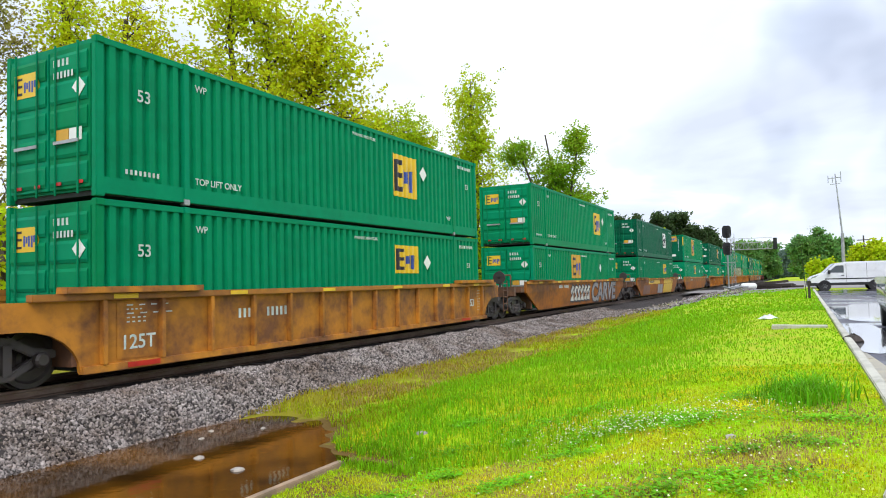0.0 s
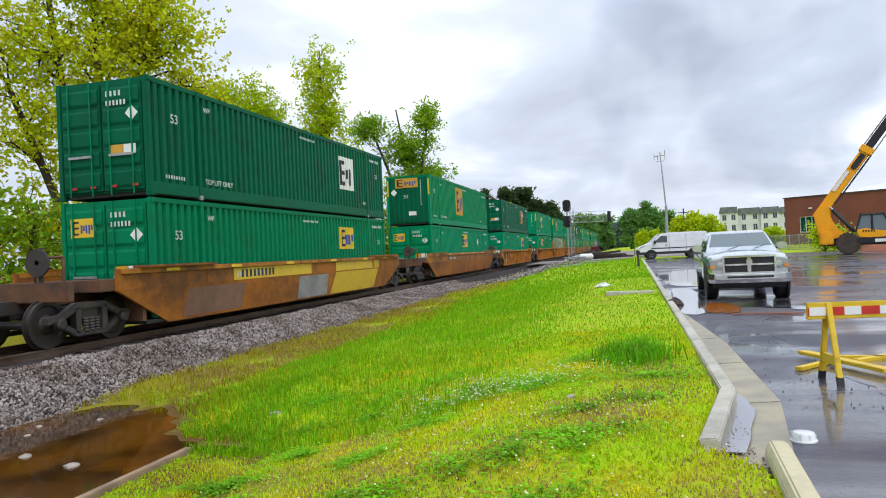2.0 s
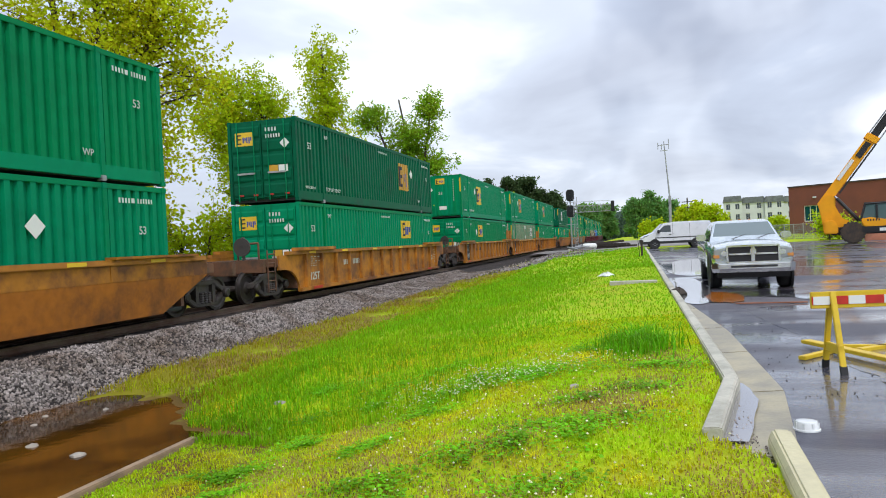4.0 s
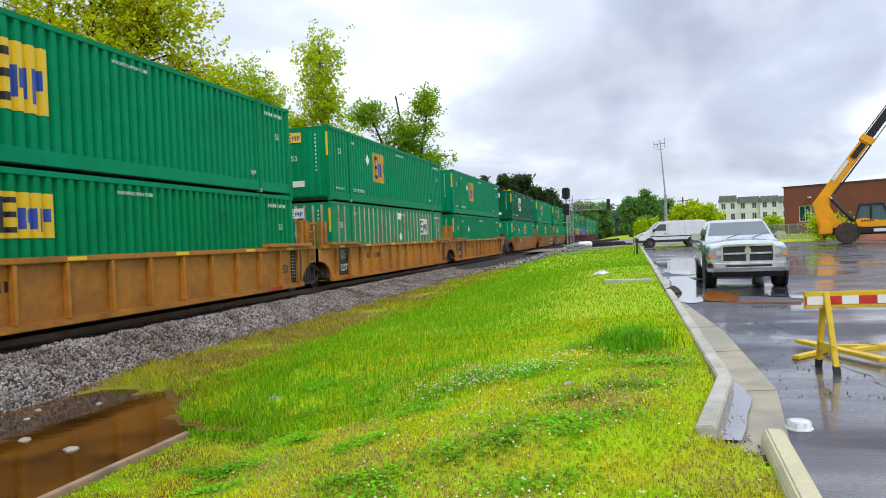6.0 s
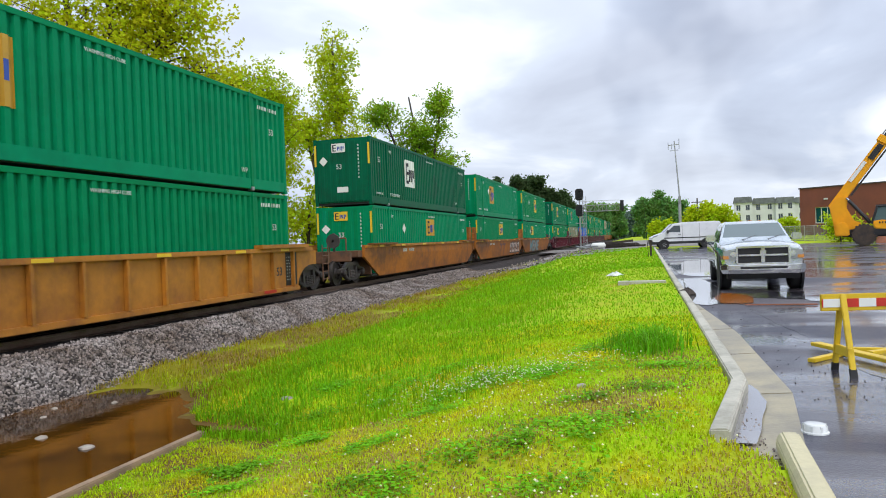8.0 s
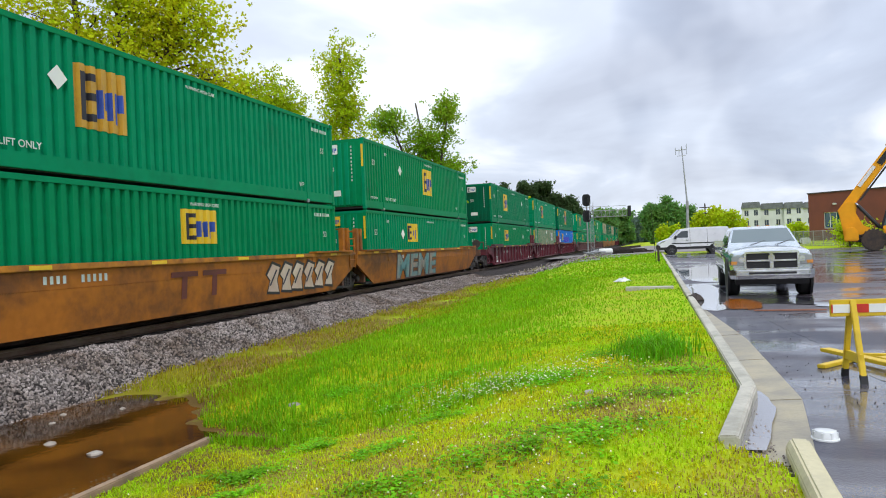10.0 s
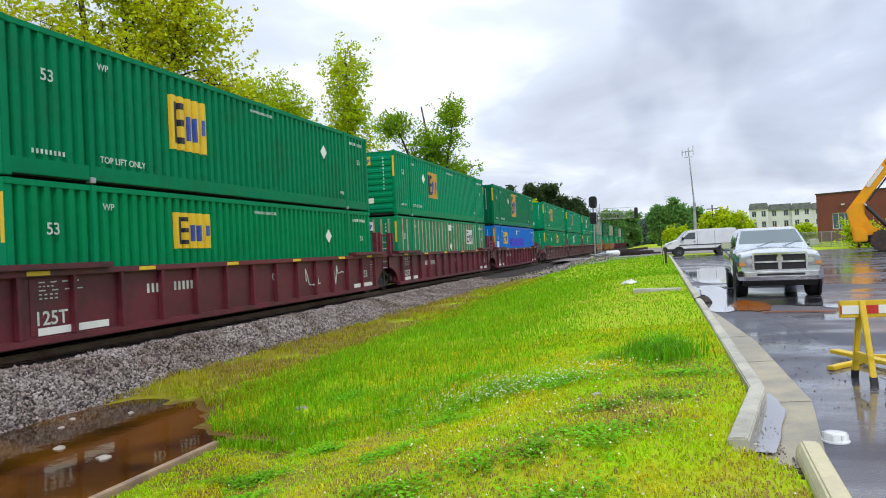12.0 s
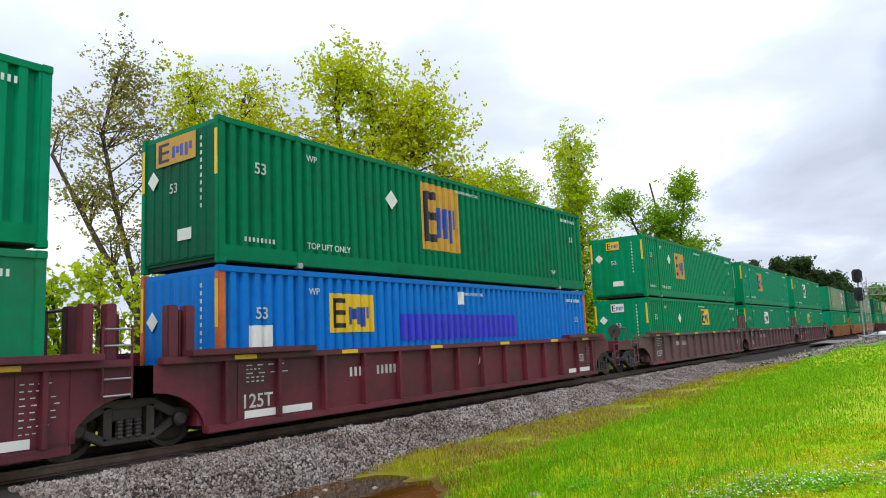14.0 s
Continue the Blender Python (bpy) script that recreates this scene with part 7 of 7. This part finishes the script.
def telehandler(m):
    """A telescopic handler seen from its side: +x is its front, the boom rises from its rear."""
    t = thing("telehandler", "yellow telescopic handler with its long boom raised", "construction machine", m)
    M["machine_yellow"] = material("machine_yellow_paint", (0.86, 0.38, 0.008), 0.45, vary=0.1, grain=6, bump=0.03, second=(0.74, 0.32, 0.01), patch=0.8, gloss=0.3)
    y = M["machine_yellow"]
    part("chassis", Geo().box(-1.15, 3.6, 0.35, 2.0, 0.55, 1.0), M["dark_metal"], t, bevel=0.04)
    part("boom_tower", Geo().prism([(-1.5, 0.62), (-1.6, 1.5), (-1.78, 2.45), (-1.35, 3.0), (-0.75, 2.95), (-0.85, 2.3), (-0.5, 1.55), (-0.1, 1.35), (-0.35, 0.95), (-0.8, 0.6)], 0.75, 1.6), y, t, "tall yellow rear boom tower", bevel=0.04)
    part("rear_ballast", Geo().prism([(-1.5, 0.62), (-1.45, 1.45), (-1.0, 1.5), (-0.75, 1.2), (-0.75, 0.62)], 0.15, 0.74), y, t, bevel=0.06)
    part("engine_cover", Geo().prism([(0.55, 1.0), (0.40, 1.45), (0.9, 1.52), (2.15, 1.28), (2.15, 0.95), (1.2, 0.9)], 0.05, 0.85), y, t, "yellow engine cover with black slats", bevel=0.05)
    for k in range(5):
        part("slat", Geo().box(0.75 + k * 0.14, 0.82 + k * 0.14, 0.035, 0.05, 1.30, 1.42), M["trim"], t)
    part("side_panel", Geo().prism([(0.45, 0.62), (0.45, 0.98), (2.3, 1.0), (2.3, 0.62)], 0.0, 0.4), M["dark_metal"], t, bevel=0.03)
    part("badge_panel", Geo().box(1.35, 1.95, -0.012, 0.0, 0.70, 0.88), M["white"], t, "plain pale badge panel")
    part("front_fender", Geo().prism([(2.25, 0.6), (2.2, 1.5), (2.5, 1.45), (2.9, 1.2), (2.9, 0.6)], 0.05, 0.8), M["trim"], t, bevel=0.04)
    part("front_frame", Geo().box(2.9, 4.3, 0.4, 1.9, 0.7, 1.35), y, t, bevel=0.05)
    cab = part("cab", Geo().prism([(0.42, 1.30), (0.72, 2.30), (1.85, 2.32), (2.25, 1.40)], 0.15, 1.05), M["windscreen"], t, "glazed cab", bevel=0.02)
    for a, b in (((0.40, 1.3), (0.70, 2.32)), ((1.85, 2.32), (2.30, 1.38)), ((0.70, 2.32), (1.90, 2.34)), ((1.25, 1.35), (1.25, 2.3))):
        for yy in (0.12, 1.08):
            part("cab_pillar", Geo().rod((a[0], yy, a[1]), (b[0], yy, b[1]), 0.055, sides=6), M["trim"], cab)
    part("cab_roof", Geo().box(0.62, 1.95, 0.1, 1.1, 2.32, 2.40), M["trim"], cab, bevel=0.03)
    part("seat", Geo().box(0.9, 1.2, 0.4, 0.8, 1.35, 2.0), M["trim"], cab, bevel=0.05)
    a, b, c = Vector((-1.38, 1.17, 2.62)), Vector((1.28, 1.17, 6.32)), Vector((3.05, 1.17, 8.75))
    d = (b - a).normalized()
    turn = Matrix(((d.x, 0, -d.z), (0, 1, 0), (d.z, 0, d.x))).to_4x4()
    n = (b - a).length
    part("boom", Geo().box(-0.4, n, -0.26, 0.26, -0.28, 0.28), y, t, "thick yellow outer boom", bevel=0.03, m=Matrix.Translation(a) @ turn)
    part("boom_collar", Geo().box(n - 0.35, n + 0.05, -0.34, 0.34, -0.38, 0.38), y, t, bevel=0.03, m=Matrix.Translation(a) @ turn)
    part("badge_panel", Geo().box(n - 1.45, n - 0.45, -0.312, -0.302, -0.16, 0.16), M["trim"], t, "plain dark badge panel", m=Matrix.Translation(a) @ turn)
    part("pale_panel", Geo().box(n - 3.1, n - 1.7, -0.312, -0.302, 0.04, 0.24), M["white"], t, m=Matrix.Translation(a) @ turn)
    # a black bar drawn for the shadow along the boom's underside
    part("boom_shadow_rail", Geo().box(0.8, n - 0.3, -0.31, 0.31, -0.42, -0.33), M["trim"], t, m=Matrix.Translation(a) @ turn)
    part("inner_boom", Geo().box(n, n + 3.1, -0.2, 0.2, -0.22, 0.22), M["dark_metal"], t, "dark inner boom", bevel=0.02, m=Matrix.Translation(a) @ turn)
    part("boom_head", Geo().box(n + 3.0, n + 3.5, -0.26, 0.26, -0.3, 0.3), y, t, bevel=0.05, m=Matrix.Translation(a) @ turn)
    for z in (0.30, -0.38):
        part("hose", Geo().rod((n - 0.2, -0.1, z), (n + 3.2, -0.1, z * 0.9), 0.045, sides=6), M["steel"], t, m=Matrix.Translation(a) @ turn)
    part("lift_ram", Geo().rod((0.35, 0.7, 1.35), (-0.75, 0.7, 2.75), 0.11), M["trim"], t)
    part("ram_rod", Geo().rod((-0.2, 0.7, 2.05), (-0.85, 0.7, 2.9), 0.06), M["chrome"], t)
    for x in (0.0, 3.1):
        for yy, s in ((0.25, -1), (2.1, 1)):
            r, w = 0.66, 0.46
            tyre = part("wheel", Geo().lathe([(-w / 2, r * 0.55), (-w / 2, r * 0.88), (-w * 0.36, r * 0.95), (w * 0.36, r * 0.95), (w / 2, r * 0.88), (w / 2, r * 0.55)], (x, yy, r), "y", 26), M["mudtyre"], t, "large muddy ribbed tyre", smooth=True)
            for k in range(18):
                q = 2 * math.pi * k / 18
                part("tread_bar", Geo().box(-0.05, 0.05, -w / 2 - 0.01, w / 2 + 0.01, r * 0.88, r * 1.01, Matrix.Translation((x, yy, r)) @ Matrix.Rotation(q, 4, "Y")), M["mudtyre"], tyre)
            part("rim", Geo().lathe([(s * 0.0, r * 0.56), (s * w * 0.35, r * 0.56), (s * w * 0.22, r * 0.42), (s * w * 0.28, r * 0.15), (s * w * 0.28, 0.02)][::s], (x, yy, r), "y", 20), M["bogie"], tyre, smooth=True)
    return t


M["mudtyre"] = material("muddy_rubber", (0.075, 0.05, 0.035), 0.85, vary=0.4, grain=9, bump=0.4, second=(0.03, 0.026, 0.024), patch=2)
tx, ty = spot(-15.2, 53.2)
telehandler(pose(tx, ty, lot_z(ty), 0, 0, -14) @ Matrix.Scale(1.115, 4))

# ---- barricade on the lot ----
M["barrier"] = material("yellow_barrier_paint", (0.66, 0.45, 0.015), 0.5, vary=0.15, grain=10, bump=0.08, second=(0.52, 0.36, 0.03), spread=0.42, patch=3)
M["orange_red"] = material("red_reflective_film", (0.60, 0.035, 0.02), 0.35, vary=0.12, grain=20, bump=0.02)


def barricade(m):
    b = thing("barricade", "yellow A-frame barricade with red and white striped board", "barricade", m)
    board = part("top_board", Geo().box(-0.12, 2.35, -0.025, 0.015, 0.68, 0.86), M["barrier"], b, bevel=0.006)
    for k in range(7):
        x = -0.10 + k * 0.36
        part("white_panel", Geo().box(x, x + 0.17, -0.031, -0.025, 0.72, 0.81), M["white"], board)
        if k:
            part("red_panel", Geo().box(x - 0.19, x - 0.005, -0.031, -0.025, 0.72, 0.81), M["orange_red"], board)
    part("red_panel", Geo().box(-0.115, -0.102, -0.031, -0.025, 0.72, 0.81), M["orange_red"], board)
    part("lettering", text_mesh("EVENTS", 0.075, M["black"]), None, board, m=Matrix.Translation((1.02, -0.034, 0.815)))
    for x in (0.10, 2.1):
        for s in (-1, 1):
            leg = part("leg", Geo().prism([(x - 0.04, 0), (x + 0.04, 0), (x + 0.04, 1), (x - 0.04, 1)], 0, 1), M["barrier"], b, bevel=0.0)
            leg.data = Geo().add([(x + sx * 0.03, s * (0.02 + 0.21 * (1 - z)) + sy * 0.018, z * 0.86) for z in (0.09, 1) for sx, sy in ((-1, -1), (1, -1), (1, 1), (-1, 1))], [(0, 1, 2, 3), (7, 6, 5, 4), (0, 4, 5, 1), (1, 5, 6, 2), (2, 6, 7, 3), (3, 7, 4, 0)]).mesh("leg", M["barrier"], 0.006)
            foot = part("foot", Geo().add([(x + sx * 0.035, s * (0.02 + 0.21 * (1 - z)) + sy * 0.016, z * 0.86) for z in (0.0, 0.105) for sx, sy in ((-1, -1), (1, -1), (1, 1), (-1, 1))], [(0, 1, 2, 3), (7, 6, 5, 4), (0, 4, 5, 1), (1, 5, 6, 2), (2, 6, 7, 3), (3, 7, 4, 0)]), M["dark_metal"], leg, "dark metal foot")
        part("cross_brace", Geo().box(x - 0.02, x + 0.02, -0.19, 0.19, 0.20, 0.30), M["barrier"], b, bevel=0.005)
    return b


barricade(pose(1.93, 8.31, 0.0, 0, 0, 9))


def plank(x0, y0, x1, y1, z, w, label):
    d = Vector((x1 - x0, y1 - y0, 0))
    p = solid("yellow_plank", Geo().box(0, d.length, -w / 2, w / 2, 0, 0.045), M["barrier"], label, "plank", group="fallen barricade", bevel=0.006, m=pose(x0, y0, z, 0, 0, math.degrees(math.atan2(d.y, d.x))))
    return p


plank(2.12, 10.03, 2.68, 8.62, 0.045, 0.14, "yellow plank of a collapsed barricade on asphalt")
plank(1.85, 9.0, 2.27, 9.48, 0.0, 0.09, "short yellow leg of a collapsed barricade")
plank(2.61, 9.56, 3.4, 10.2, 0.0, 0.1, "yellow plank of a collapsed barricade on asphalt")
plank(2.45, 9.9, 3.5, 9.75, 0.0, 0.08, "short yellow leg of a collapsed barricade")

# ---- standing water on the lot ----
def water_film(name, colour, rough):
    m = bpy.data.materials.new(name)
    m.use_nodes = True
    b = m.node_tree.nodes["Principled BSDF"]
    b.inputs["Base Color"].default_value, b.inputs["Roughness"].default_value, b.inputs["IOR"].default_value = (*colour, 1), rough, 1.5
    b.inputs["Coat Weight"].default_value, b.inputs["Coat Roughness"].default_value = 1.0 if rough < 0.1 else 0.5, 0.04
    return m


def puddle(cx, cy, rx, ry, mat, seed, label):
    rnd = random.Random(seed)
    g = Geo()
    n = 48
    for k in range(n):
        a = 2 * math.pi * k / n
        q = 1 + 0.35 * noise.noise(Vector((2 * math.cos(a), 2 * math.sin(a), seed)))
        x, y = cx + rx * q * math.cos(a), cy + ry * q * math.sin(a)
        x = max(x, gutter_x(y) - 0.1)
        g.v.append((x, y, lot_z(y) + 0.010 + 0.003 * (seed % 3)))
    g.f = [tuple(range(n))]
    tagged(new("puddle", g.mesh("puddle", mat)), label, "puddle", kind="structure")


# the first water's pale grey base adds to the sky it reflects
sky_pale_water, orange_reflection_water = water_film("clear_rainwater", (0.27, 0.265, 0.275), 0.03), water_film("rusty_rainwater", (0.42, 0.12, 0.008), 0.2)
puddle(1.32, 20.0, 0.62, 4.2, sky_pale_water, 1, "shallow rain puddle along the gutter, reflected sky partly painted in pale grey")
puddle(6.5, 17.2, 3.6, 0.9, sky_pale_water, 2, "shallow rain puddle on the asphalt, reflected sky partly painted in pale grey")
puddle(2.6, 31.0, 1.6, 6.0, sky_pale_water, 3, "shallow rain puddle on the asphalt, reflected sky partly painted in pale grey")
# the orange reflection beside the truck's tyre is put into this puddle's colour
puddle(1.98, 17.3, 0.42, 1.4, orange_reflection_water, 5, "puddle before the pickup truck with an orange reflection painted in")
wet = Geo()
wys = spaced([(5.5, 7.6, 0.1)])
for y in wys:
    w = 0.19 + 0.05 * noise.noise(Vector((0, y * 1.4, 4))) - 0.24 * max(0.0, y - 6.9)
    wet.v += [(kerb_face(y) + 0.002, y, lot_z(y) + 0.0135), (kerb_face(y) + w, y, lot_z(y) + 0.0135)]
wet.f = [(2 * k, 2 * k + 1, 2 * k + 3, 2 * k + 2) for k in range(len(wys) - 1)]
tagged(new("gutter_water", wet.mesh("gutter_water", sky_pale_water)), "thin film of rainwater in the gutter, painted pale like the sky", "puddle", kind="structure")
solid("dark_strip", Geo().box(0, 1.35, -0.05, 0.05, 0, 0.02), M["clay"], "thin rusty strip lying on wet asphalt", "strip", bevel=0.004, m=pose(2.0, 15.6, 0.02, 0, 0, -1))


# a darker, slightly raised later pour of asphalt with a broken edge
edge = [(2.05, 15.6), (2.02, 13.6), (2.18, 11.9), (2.22, 10.6), (2.26, 9.5), (2.28, 8.6), (2.30, 7.9), (2.31, 7.5), (2.32, 6.0), (2.3, 3.0)]
pv, pf = [], []
for k in range(46):
    y = 15.6 - k * 0.28
    x = next((xa + (xb - xa) * (ya - y) / (ya - yb) for (xa, ya), (xb, yb) in zip(edge, edge[1:]) if yb <= y <= ya), 2.3) + 0.16 * noise.noise(Vector((0, y * 2.3, 5)))
    pv += [(x, y, lot_z(y) - 0.01), (x + 0.012, y, lot_z(y) + 0.006), (x + 3, y, lot_z(y) + 0.006), (14, y, lot_z(y) + 0.006)]
for k in range(45):
    pf += [(4 * k + i, 4 * k + i + 1, 4 * k + 5 + i, 4 * k + 4 + i) for i in range(3)]
M["late_asphalt"] = wet_asphalt()
M["late_asphalt"].name = "late_wet_asphalt"
tagged(new("asphalt_patch", raw_mesh("asphalt_patch", pv, pf, M["late_asphalt"])), "later pour of dark wet asphalt with a broken edge", "pavement", kind="structure")


motions()
